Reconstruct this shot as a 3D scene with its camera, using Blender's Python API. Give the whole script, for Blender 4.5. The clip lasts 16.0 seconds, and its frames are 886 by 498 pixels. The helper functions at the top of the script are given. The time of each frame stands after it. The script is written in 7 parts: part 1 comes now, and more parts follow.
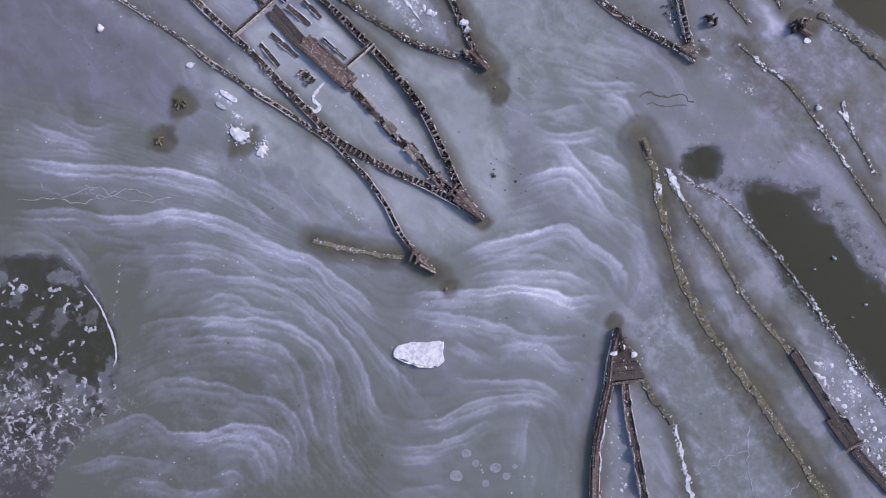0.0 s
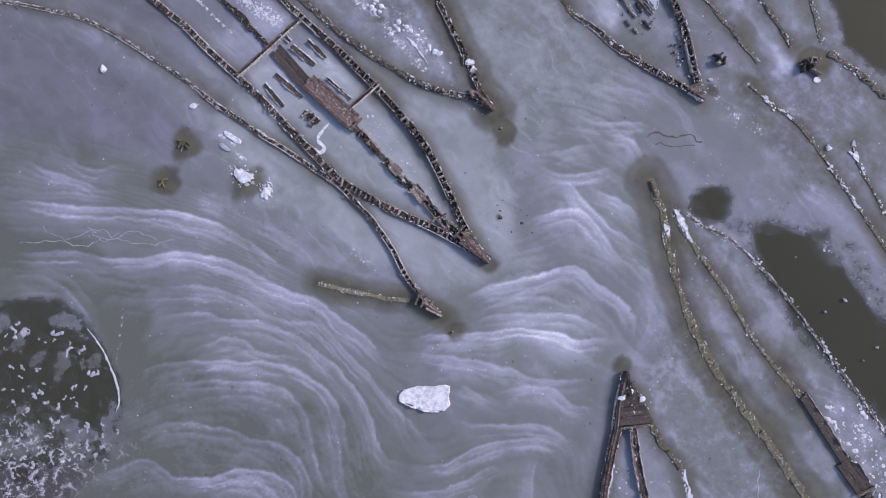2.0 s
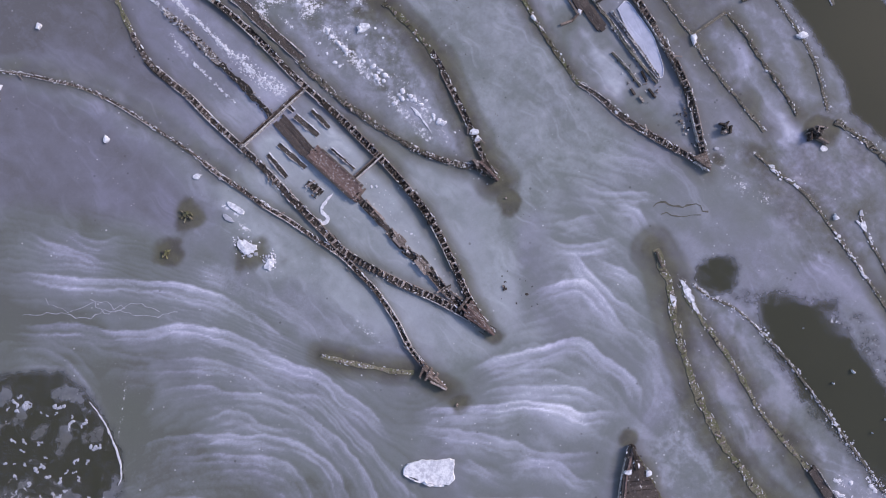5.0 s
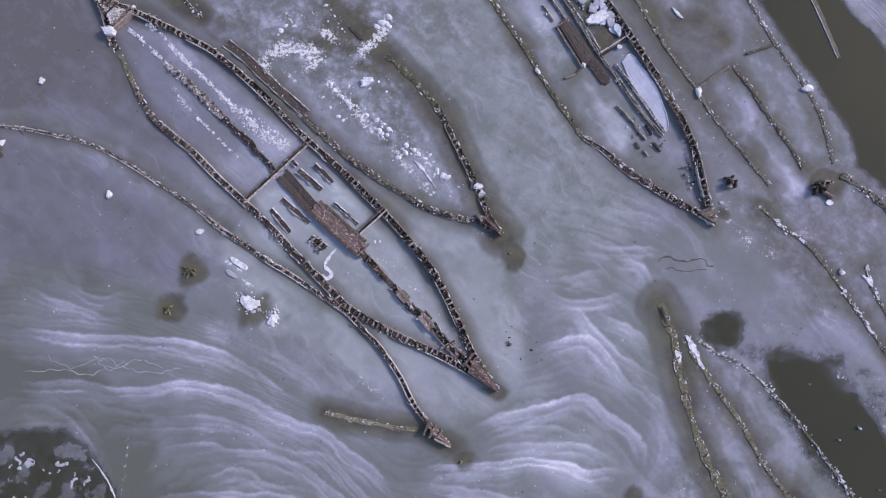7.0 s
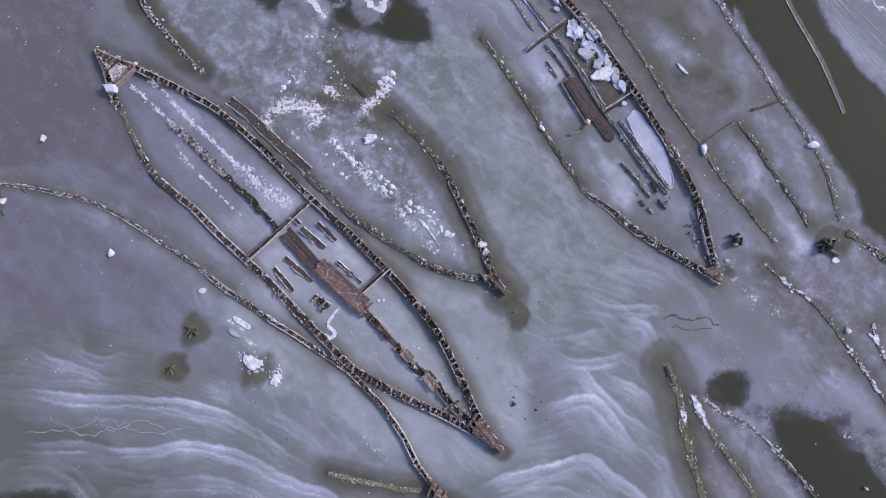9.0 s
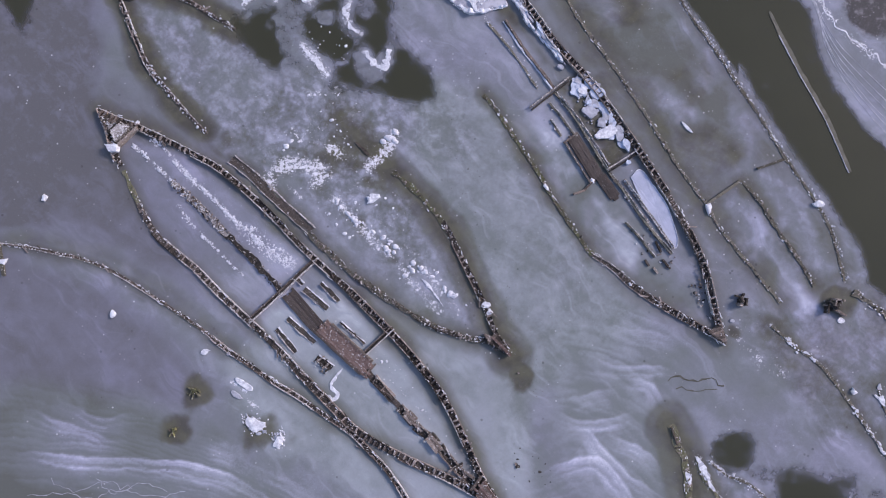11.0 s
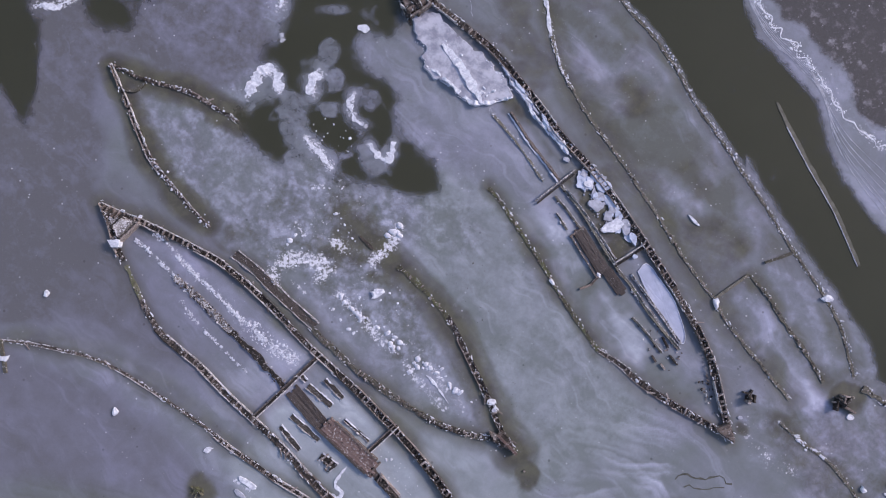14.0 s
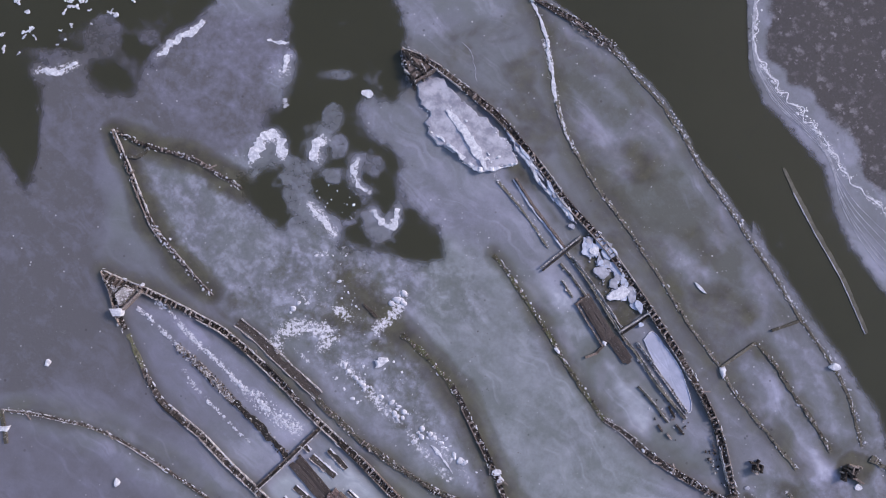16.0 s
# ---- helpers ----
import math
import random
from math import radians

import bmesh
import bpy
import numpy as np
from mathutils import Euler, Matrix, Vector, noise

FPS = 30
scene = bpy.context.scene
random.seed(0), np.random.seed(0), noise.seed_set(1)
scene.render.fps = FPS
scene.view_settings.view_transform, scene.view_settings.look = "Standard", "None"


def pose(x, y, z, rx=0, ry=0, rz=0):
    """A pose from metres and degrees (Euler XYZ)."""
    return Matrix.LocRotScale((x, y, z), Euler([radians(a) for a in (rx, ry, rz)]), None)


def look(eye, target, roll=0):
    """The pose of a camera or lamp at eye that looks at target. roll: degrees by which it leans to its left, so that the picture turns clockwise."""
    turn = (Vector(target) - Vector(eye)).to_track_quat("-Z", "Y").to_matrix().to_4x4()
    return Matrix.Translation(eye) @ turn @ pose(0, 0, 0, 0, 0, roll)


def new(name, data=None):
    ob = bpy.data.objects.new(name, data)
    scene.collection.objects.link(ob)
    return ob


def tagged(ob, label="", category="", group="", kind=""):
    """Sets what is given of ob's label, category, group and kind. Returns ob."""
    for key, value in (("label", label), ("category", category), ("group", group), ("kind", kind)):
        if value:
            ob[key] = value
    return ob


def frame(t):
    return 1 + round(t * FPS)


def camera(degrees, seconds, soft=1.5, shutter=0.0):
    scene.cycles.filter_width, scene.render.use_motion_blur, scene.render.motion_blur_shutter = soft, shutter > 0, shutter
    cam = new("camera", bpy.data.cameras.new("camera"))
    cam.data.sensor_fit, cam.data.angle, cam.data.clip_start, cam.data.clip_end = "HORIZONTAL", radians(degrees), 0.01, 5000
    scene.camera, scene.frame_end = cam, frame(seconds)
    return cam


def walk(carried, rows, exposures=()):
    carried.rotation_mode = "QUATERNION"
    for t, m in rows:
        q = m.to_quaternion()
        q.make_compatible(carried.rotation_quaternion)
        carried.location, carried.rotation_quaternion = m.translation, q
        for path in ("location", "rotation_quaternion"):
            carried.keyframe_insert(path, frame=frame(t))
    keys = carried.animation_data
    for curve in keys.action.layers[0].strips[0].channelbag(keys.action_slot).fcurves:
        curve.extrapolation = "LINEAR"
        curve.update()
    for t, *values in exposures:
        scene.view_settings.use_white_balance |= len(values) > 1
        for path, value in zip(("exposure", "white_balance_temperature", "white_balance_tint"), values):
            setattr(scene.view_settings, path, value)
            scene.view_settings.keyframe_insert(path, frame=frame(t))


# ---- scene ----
# Camera: a drone looking straight down from 85 m over a ship graveyard in a frozen bay.
cam = camera(74.0, 16.0, soft=1.05)
PATH = [
    (0, -0.323, 1.000, 85.439, 2.604, -0.897, 0.605),
    (0.5, -0.573, 2.512, 85.221, 2.601, -0.894, 0.587),
    (1, -0.792, 3.976, 85.055, 2.641, -0.846, 0.562),
    (1.5, -1.008, 5.517, 84.905, 2.667, -0.832, 0.568),
    (2, -0.989, 6.990, 84.850, 2.726, -0.742, 0.572),
    (2.5, -0.952, 8.504, 84.812, 2.770, -0.670, 0.578),
    (3, -0.968, 10.065, 84.804, 2.821, -0.618, 0.556),
    (3.5, -1.001, 11.591, 84.790, 2.905, -0.592, 0.523),
    (4, -1.153, 13.152, 84.720, 3.032, -0.615, 0.557),
    (6.5, -1.931, 22.731, 84.862, 3.051, -0.550, 0.504),
    (7, -2.008, 24.597, 84.832, 3.167, -0.504, 0.517),
    (7.5, -2.179, 26.625, 84.814, 3.185, -0.497, 0.497),
    (8, -2.283, 28.796, 84.833, 3.138, -0.466, 0.504),
    (8.5, -2.485, 30.952, 84.817, 3.143, -0.510, 0.473),
    (9, -2.639, 33.002, 84.794, 3.201, -0.502, 0.483),
    (11.5, -3.376, 43.918, 84.875, 3.252, -0.532, 0.467),
    (12, -3.463, 46.228, 84.897, 3.241, -0.515, 0.461),
    (12.5, -3.554, 48.432, 84.917, 3.310, -0.476, 0.470),
    (13, -3.634, 50.638, 84.960, 3.259, -0.429, 0.489),
    (13.5, -3.802, 52.881, 84.932, 3.317, -0.442, 0.485),
    (14, -3.908, 55.172, 84.901, 3.384, -0.411, 0.468),
    (14.5, -4.097, 57.627, 84.872, 3.367, -0.417, 0.469),
    (15, -4.204, 59.936, 84.867, 3.461, -0.386, 0.466),
    (15.5, -4.477, 62.236, 84.873, 3.547, -0.442, 0.454),
    (16, -4.624, 64.589, 84.858, 3.625, -0.413, 0.449),
]
walk(cam, [(t, pose(x, y, z, rx, ry, rz)) for t, x, y, z, rx, ry, rz in PATH],
     exposures=[(0.0, 0.79, 6950, 20), (8.0, 0.79, 6950, 20), (12.0, 0.78, 6950, 20), (16.0, 0.69, 6950, 20)])

# ---- light: thin overcast, a weak wide sun from the east ----
SUN_EL, SUN_AZ = 33.0, 66.0        # degrees above the ice; degrees clockwise from +y
world = bpy.data.worlds.new("world")
scene.world = world
world.use_nodes = True
sky = world.node_tree.nodes.new("ShaderNodeTexSky")
sky.sky_type, sky.sun_disc = "NISHITA", False
sky.sun_elevation, sky.sun_rotation = radians(SUN_EL), radians(SUN_AZ)
back = world.node_tree.nodes["Background"]
back.inputs["Strength"].default_value = 0.13
world.node_tree.links.new(sky.outputs[0], back.inputs["Color"])
sun_data = bpy.data.lights.new("sun", "SUN")
sun_data.energy, sun_data.angle, sun_data.color = 1.6, radians(15), (1.0, 0.95, 0.9)
sun = new("sun", sun_data)
sun_way = Vector((math.sin(radians(SUN_AZ)) * math.cos(radians(SUN_EL)), math.cos(radians(SUN_AZ)) * math.cos(radians(SUN_EL)), math.sin(radians(SUN_EL))))
sun.matrix_world = look(tuple(sun_way * 300), (0, 0, 0))


# ---- materials ----
class Nodes:
    """Short hand for a node material."""

    def __init__(self, name):
        self.mat = bpy.data.materials.new(name)
        self.mat.use_nodes = True
        self.tree = self.mat.node_tree
        self.bsdf = self.tree.nodes["Principled BSDF"]
        self.out = self.tree.nodes["Material Output"]
        self.coord = self.tree.nodes.new("ShaderNodeTexCoord").outputs["Object"]

    def put(self, socket, value):
        if hasattr(value, "is_output"):
            self.tree.links.new(value, socket)
        elif isinstance(value, tuple) and len(value) == 3 and socket.type == "RGBA":
            socket.default_value = (*value, 1)
        else:
            socket.default_value = value

    def math(self, op, a, b=0.0, c=0.0, clamp=False):
        n = self.tree.nodes.new("ShaderNodeMath")
        n.operation, n.use_clamp = op, clamp
        for i, v in enumerate((a, b, c)):
            self.put(n.inputs[i], v)
        return n.outputs[0]

    def smooth(self, v, lo, hi, a=0.0, b=1.0):
        n = self.tree.nodes.new("ShaderNodeMapRange")
        n.interpolation_type = "SMOOTHSTEP"
        for i, x in enumerate((v, lo, hi, a, b)):
            self.put(n.inputs[i], x)
        return n.outputs[0]

    def noise(self, scale, detail=4.0, rough=0.55, vector=None, distort=0.0):
        n = self.tree.nodes.new("ShaderNodeTexNoise")
        self.put(n.inputs["Vector"], vector or self.coord)
        n.inputs["Scale"].default_value, n.inputs["Detail"].default_value = scale, detail
        n.inputs["Roughness"].default_value, n.inputs["Distortion"].default_value = rough, distort
        return n.outputs["Fac"]

    def voronoi(self, scale, feature="F1", vector=None):
        n = self.tree.nodes.new("ShaderNodeTexVoronoi")
        n.feature = feature
        self.put(n.inputs["Vector"], vector or self.coord)
        n.inputs["Scale"].default_value = scale
        return n.outputs["Distance"]

    def mix(self, fac, a, b):
        n = self.tree.nodes.new("ShaderNodeMix")
        n.data_type = "RGBA"
        self.put(n.inputs["Factor"], fac)
        self.put(n.inputs[6], a)
        self.put(n.inputs[7], b)
        return n.outputs[2]

    def tint(self, a, b):
        n = self.tree.nodes.new("ShaderNodeMix")
        n.data_type, n.blend_type = "RGBA", "MULTIPLY"
        n.inputs["Factor"].default_value = 1.0
        self.put(n.inputs[6], a)
        self.put(n.inputs[7], b)
        return n.outputs[2]

    def attr(self, name):
        n = self.tree.nodes.new("ShaderNodeAttribute")
        n.attribute_name = name
        return n.outputs["Fac"]

    def random(self):
        return self.tree.nodes.new("ShaderNodeObjectInfo").outputs["Random"]

    def island(self):
        return self.tree.nodes.new("ShaderNodeNewGeometry").outputs["Random Per Island"]

    def stretch(self, sx, sy, sz, rz=0.0):
        n = self.tree.nodes.new("ShaderNodeMapping")
        self.put(n.inputs["Vector"], self.coord)
        n.inputs["Scale"].default_value = (sx, sy, sz)
        n.inputs["Rotation"].default_value = (0, 0, radians(rz))
        return n.outputs[0]

    def bump(self, height, strength, distance):
        n = self.tree.nodes.new("ShaderNodeBump")
        self.put(n.inputs["Height"], height)
        n.inputs["Strength"].default_value, n.inputs["Distance"].default_value = strength, distance
        self.tree.links.new(n.outputs[0], self.bsdf.inputs["Normal"])

    def done(self, colour, rough=0.8, spec=0.3):
        self.put(self.bsdf.inputs["Base Color"], colour)
        self.put(self.bsdf.inputs["Roughness"], rough)
        self.put(self.bsdf.inputs["Specular IOR Level"], spec)
        return self.mat


def wood_material(name, dark, light, frost=0.0, moss=0.0):
    """Weathered timber: grain, darker wet blotches, pale bleached or frosted spots, moss."""
    n = Nodes(name)
    tone = n.math("ADD", n.math("MULTIPLY", n.random(), 0.55), n.math("MULTIPLY", n.noise(1.3, 5), 0.55))
    col = n.mix(n.smooth(tone, 0.2, 0.95), dark, light)
    grain = n.noise(9.0, 5, 0.65)
    col = n.mix(n.smooth(grain, 0.42, 0.68, 0.0, 0.75), col, tuple(c * 0.35 for c in dark))
    if moss:
        col = n.mix(n.smooth(n.noise(0.55, 5, 0.6), 0.62 - 0.3 * moss, 0.78 - 0.25 * moss, 0.0, 0.9), col, (0.105, 0.11, 0.06))
    # frosted spots, which also paint the bright sparkle on timbers
    if frost:
        col = n.mix(n.smooth(n.noise(4.2, 5, 0.7), 0.66 - 0.13 * frost, 0.72 - 0.12 * frost, 0.0, 0.9), col, (0.68, 0.66, 0.70))
    n.bump(n.math("ADD", grain, n.noise(2.6, 5)), 0.8, 0.09)
    return n.done(col, 0.85, 0.25)


def ice_material():
    """Bay ice: frosted bands, thin olive ice and painted shade round the timbers, brown slush, snow crusts, clear gaps
    down to the water.
    """
    n = Nodes("bay_ice")
    frost, olive, gap, mush = n.attr("frost"), n.attr("olive"), n.attr("gap"), n.attr("mush")
    zone, psi, snowy, band = n.attr("zone"), n.attr("psi"), n.attr("snowy"), n.attr("band")
    fine, mid, wide = n.noise(2.4, 7, 0.68), n.noise(0.32, 5, 0.6), n.noise(0.09, 4)
    # frost bands: each has a sharp bright front and fades behind it
    p = psi
    for scale, detail, amount in ((0.10, 3, 0.8), (0.36, 2, 0.26), (1.3, 2, 0.045)):
        p = n.math("ADD", p, n.math("MULTIPLY", n.math("SUBTRACT", n.noise(scale, detail), 0.5), amount))
    split = n.tree.nodes.new("ShaderNodeSeparateXYZ")
    n.tree.links.new(n.coord, split.inputs[0])
    bands = n.math("MULTIPLY_ADD", band, 0.56, 0.175)
    for k, off, amp, front in ((2.3, 0.7, 0.09, 0.40), (4.6, 0.4, 0.10, 0.5)):
        ph = n.math("ADD", n.math("MULTIPLY", p, k), off)
        num, fr = n.math("FLOOR", ph), n.math("FRACT", ph)
        saw = n.math("MULTIPLY", n.smooth(fr, 0.0, front), n.math("POWER", n.math("SUBTRACT", 1.0, fr), 1.2))
        place = n.tree.nodes.new("ShaderNodeCombineXYZ")
        n.put(place.inputs[0], n.math("MULTIPLY", split.outputs[0], 0.07))
        n.put(place.inputs[1], n.math("MULTIPLY", split.outputs[1], 0.07))
        n.put(place.inputs[2], n.math("MULTIPLY_ADD", num, 3.71, k))
        power = n.smooth(n.noise(1.0, 2, 0.5, place.outputs[0]), 0.38, 0.62)
        bands = n.math("ADD", bands, n.math("MULTIPLY", n.math("MULTIPLY", saw, power), amp * 1.3))
    bands = n.math("ADD", bands, n.math("MULTIPLY", n.math("SUBTRACT", wide, 0.5), 0.35))
    bands = n.math("ADD", bands, n.math("MULTIPLY", n.math("SUBTRACT", frost, 0.37), 0.7))
    f = n.math("ADD", n.math("MULTIPLY", frost, n.math("SUBTRACT", 1.0, zone)), n.math("MULTIPLY", bands, zone))
    f = n.math("ADD", f, n.math("MULTIPLY", n.math("SUBTRACT", fine, 0.5), 0.11))
    f = n.math("ADD", f, n.math("MULTIPLY", n.math("SUBTRACT", n.noise(7.0, 4, 0.7), 0.5), 0.07))
    f = n.math("ADD", f, n.math("MULTIPLY", n.math("SUBTRACT", mid, 0.5), 0.07))
    # wisps and swirls left by the current
    curl = n.noise(0.13, 4, 0.55, None, 1.8)
    wisp = n.math("SUBTRACT", 1.0, n.math("ABSOLUTE", n.math("MULTIPLY_ADD", n.noise(0.20, 3, 0.5, None, 0.8), 2.0, -1.0)))
    wisp = n.math("MULTIPLY", n.smooth(wisp, 0.86, 1.0), n.smooth(wide, 0.42, 0.62))
    plain = n.math("MULTIPLY_ADD", zone, -0.75, 1.0)
    f = n.math("ADD", f, n.math("MULTIPLY", n.math("MULTIPLY_ADD", curl, 0.12, -0.06), plain))
    f = n.math("ADD", f, n.math("MULTIPLY", n.math("MULTIPLY", wisp, 0.04), plain))
    # thin streaks drawn out along the wrecks
    drawn = n.tree.nodes.new("ShaderNodeCombineXYZ")
    n.put(drawn.inputs[0], n.math("MULTIPLY", n.math("SUBTRACT", split.outputs[0], split.outputs[1]), 0.030))
    across = n.math("MULTIPLY", n.math("ADD", split.outputs[0], split.outputs[1]), 0.20)
    n.put(drawn.inputs[1], n.math("ADD", across, n.math("MULTIPLY", n.noise(0.06, 3), 3.6)))
    thread = n.math("SUBTRACT", 1.0, n.math("ABSOLUTE", n.math("MULTIPLY_ADD", n.noise(1.0, 3, 0.55, drawn.outputs[0]), 2.0, -1.0)))
    thread = n.math("MULTIPLY", n.smooth(thread, 0.84, 1.0), n.smooth(n.noise(0.16, 3), 0.38, 0.62))
    f = n.math("ADD", f, n.math("MULTIPLY", n.math("MULTIPLY", thread, 0.09), plain))
    warp = n.tree.nodes.new("ShaderNodeVectorMath")
    warp.operation = "MULTIPLY_ADD"
    stir = n.tree.nodes.new("ShaderNodeTexNoise")
    n.put(stir.inputs["Vector"], n.coord)
    stir.inputs["Scale"].default_value = 1.1
    n.tree.links.new(stir.outputs["Color"], warp.inputs[0])
    warp.inputs[1].default_value = (1.5, 1.5, 0.0)
    n.tree.links.new(n.coord, warp.inputs[2])
    stirred = warp.outputs[0]
    # crusty ground where the ice is rotten
    rough = n.attr("rotten")
    crumb = n.math("ADD", n.math("MULTIPLY", n.math("SUBTRACT", n.noise(0.85, 6, 0.68, None, 0.6), 0.5), 1.3), n.math("MULTIPLY", n.math("SUBTRACT", 0.42, n.voronoi(1.5)), 0.35))
    crumb = n.math("ADD", crumb, n.math("MULTIPLY", n.math("SUBTRACT", n.noise(0.30, 4, 0.6, None, 1.4), 0.5), 0.9))
    puff = n.math("MULTIPLY", n.smooth(n.voronoi(0.75, "SMOOTH_F1", stirred), 0.75, 0.1), n.smooth(n.noise(0.3, 3), 0.32, 0.62))
    crumb = n.math("ADD", crumb, n.math("MULTIPLY_ADD", puff, 0.55, -0.12))
    crumb = n.math("MULTIPLY", crumb, rough)
    f = n.math("ADD", f, crumb)
    # fine threads of frost on the fronts
    lace = n.math("SUBTRACT", 1.0, n.math("ABSOLUTE", n.math("MULTIPLY_ADD", n.noise(0.9, 4, 0.6, None, 1.5), 2.0, -1.0)))
    f = n.math("ADD", f, n.math("MULTIPLY", n.math("MULTIPLY", n.smooth(lace, 0.8, 1.0), band), 0.10))
    ramp = n.tree.nodes.new("ShaderNodeValToRGB")
    els = ramp.color_ramp.elements
    els[0].position, els[0].color = 0.02, (0.116, 0.121, 0.118, 1)
    els[1].position, els[1].color = 1.0, (0.74, 0.74, 0.86, 1)
    for at, c in ((0.32, (0.180, 0.191, 0.222, 1)), (0.62, (0.340, 0.352, 0.447, 1))):
        els.new(at).color = c
    n.tree.links.new(f, ramp.inputs[0])
    hue = n.attr("hue")
    col = n.tint(ramp.outputs[0], n.mix(n.smooth(hue, -1.0, 1.0), (0.965, 1.02, 0.925), (1.025, 0.975, 1.12)))
    # brown-grey slush with rounded cakes
    cells = n.voronoi(0.62, "F1", stirred)
    cake = n.math("MULTIPLY", n.smooth(cells, 0.52, 0.25), n.smooth(n.noise(0.5, 3), 0.42, 0.62))
    cake = n.math("MAXIMUM", cake, n.math("MULTIPLY", n.smooth(n.voronoi(1.7, "F1", stirred), 0.5, 0.2), n.smooth(n.noise(0.9, 3), 0.44, 0.66, 0.0, 0.8)))
    slush = n.mix(n.math("MULTIPLY", cake, n.smooth(n.noise(0.25, 4, 0.6, None, 1.0), 0.3, 0.75, 0.1, 0.9)), (0.074, 0.071, 0.078), (0.29, 0.28, 0.32))
    slush = n.mix(n.smooth(fine, 0.4, 0.7, 0.0, 0.5), slush, (0.062, 0.057, 0.06))
    col = n.mix(n.smooth(n.math("ADD", mush, n.math("MULTIPLY", n.math("SUBTRACT", fine, 0.5), 0.5)), 0.25, 0.75), col, slush)
    # thin olive ice, and the hull shade painted along with it
    ol = n.math("ADD", olive, n.math("MULTIPLY", n.math("SUBTRACT", mid, 0.5), 0.28))
    ol = n.math("SUBTRACT", ol, n.math("MULTIPLY", crumb, 0.8))
    ol = n.math("ADD", ol, n.math("MULTIPLY", n.math("SUBTRACT", fine, 0.5), 0.2))
    col = n.mix(n.smooth(ol, 0.05, 1.0, 0.0, 0.92), col, n.mix(n.smooth(mid, 0.35, 0.65), (0.063, 0.057, 0.048), (0.097, 0.095, 0.067)))
    # crusts of snow and frozen foam
    crust = n.smooth(n.math("ADD", n.noise(1.9, 6, 0.66), n.math("MULTIPLY", snowy, 0.27)), 0.68, 0.80)
    pieces = n.smooth(n.math("ADD", n.noise(0.72, 5, 0.6, None, 0.5), n.math("MULTIPLY", snowy, 0.18)), 0.645, 0.74, 0.0, 0.8)
    afloat = n.smooth(gap, 0.05, 0.3)
    crust = n.math("ADD", n.math("MULTIPLY", crust, n.math("SUBTRACT", 1.0, afloat)), n.math("MULTIPLY", pieces, n.math("MULTIPLY", afloat, n.smooth(snowy, 0.1, 0.25))))
    col = n.mix(n.math("MULTIPLY", crust, 0.9), col, n.mix(fine, (0.45, 0.45, 0.55), (0.85, 0.85, 0.92)))
    # walls of white slush between floating cakes
    net = n.attr("net")
    wall = n.smooth(n.voronoi(0.6, "DISTANCE_TO_EDGE", stirred), 0.13, 0.02)
    wall = n.math("MULTIPLY", n.math("MULTIPLY", wall, net), n.smooth(n.noise(0.9, 5, 0.65), 0.45, 0.62))
    col = n.mix(n.math("MULTIPLY", wall, 0.7), col, (0.60, 0.60, 0.70))
    # strings of round snow dots
    size = n.smooth(n.noise(0.9, 2), 0.35, 0.7, 0.16, 0.46)
    dots = n.math("MULTIPLY", n.smooth(n.math("SUBTRACT", n.voronoi(1.35), size), 0.05, -0.22), n.smooth(n.math("ADD", snowy, n.math("MULTIPLY_ADD", n.noise(0.8, 3), 0.9, -0.45)), 0.26, 0.6))
    dots = n.math("MAXIMUM", dots, n.math("MULTIPLY", n.smooth(n.voronoi(3.0), 0.4, 0.15), n.smooth(n.math("ADD", snowy, n.math("MULTIPLY_ADD", n.noise(1.1, 3), 0.9, -0.45)), 0.34, 0.7, 0.0, 0.8)))
    col = n.mix(n.math("MULTIPLY", dots, 0.8), col, (0.74, 0.74, 0.83))
    grit = n.smooth(n.noise(1.5, 6, 0.75, None, 1.2), 0.58, 0.74)
    col = n.mix(n.math("MULTIPLY", grit, n.math("MULTIPLY_ADD", rough, 0.5, 0.10)), col, (0.46, 0.45, 0.49))
    pit = n.smooth(n.noise(1.1, 6, 0.72, None, 1.6), 0.44, 0.30)
    col = n.mix(n.math("MULTIPLY", pit, n.math("MULTIPLY_ADD", rough, 0.5, 0.10)), col, (0.08, 0.075, 0.075))
    # small frozen-in flakes of snow, and dark specks
    flake = n.math("MULTIPLY", n.smooth(n.voronoi(0.75), 0.12, 0.05), n.smooth(n.noise(0.09, 3), 0.48, 0.62))
    col = n.mix(n.math("MULTIPLY", flake, 0.55), col, (0.7, 0.7, 0.78))
    speck = n.math("MULTIPLY", n.smooth(n.voronoi(0.42), 0.10, 0.05), n.smooth(n.noise(0.13, 3), 0.5, 0.6))
    col = n.mix(n.math("MULTIPLY", speck, 0.5), col, (0.05, 0.05, 0.05))
    n.bump(n.math("ADD", n.math("ADD", f, crust), n.math("MULTIPLY", fine, 0.35)), 0.3, 0.14)
    mat = n.done(col, n.smooth(f, 0.1, 0.6, 0.55, 0.85), 0.08)
    clear = n.smooth(n.math("ADD", gap, n.math("MULTIPLY", n.math("SUBTRACT", n.noise(0.7, 6, 0.62), 0.5), 0.9)), 0.08, 0.92)
    clear = n.math("MULTIPLY", clear, n.math("MULTIPLY_ADD", n.math("MAXIMUM", crust, wall), -0.95, 1.0))
    see = n.tree.nodes.new("ShaderNodeBsdfTransparent")
    both = n.tree.nodes.new("ShaderNodeMixShader")
    n.tree.links.new(clear, both.inputs[0])
    n.tree.links.new(n.bsdf.outputs[0], both.inputs[1])
    n.tree.links.new(see.outputs[0], both.inputs[2])
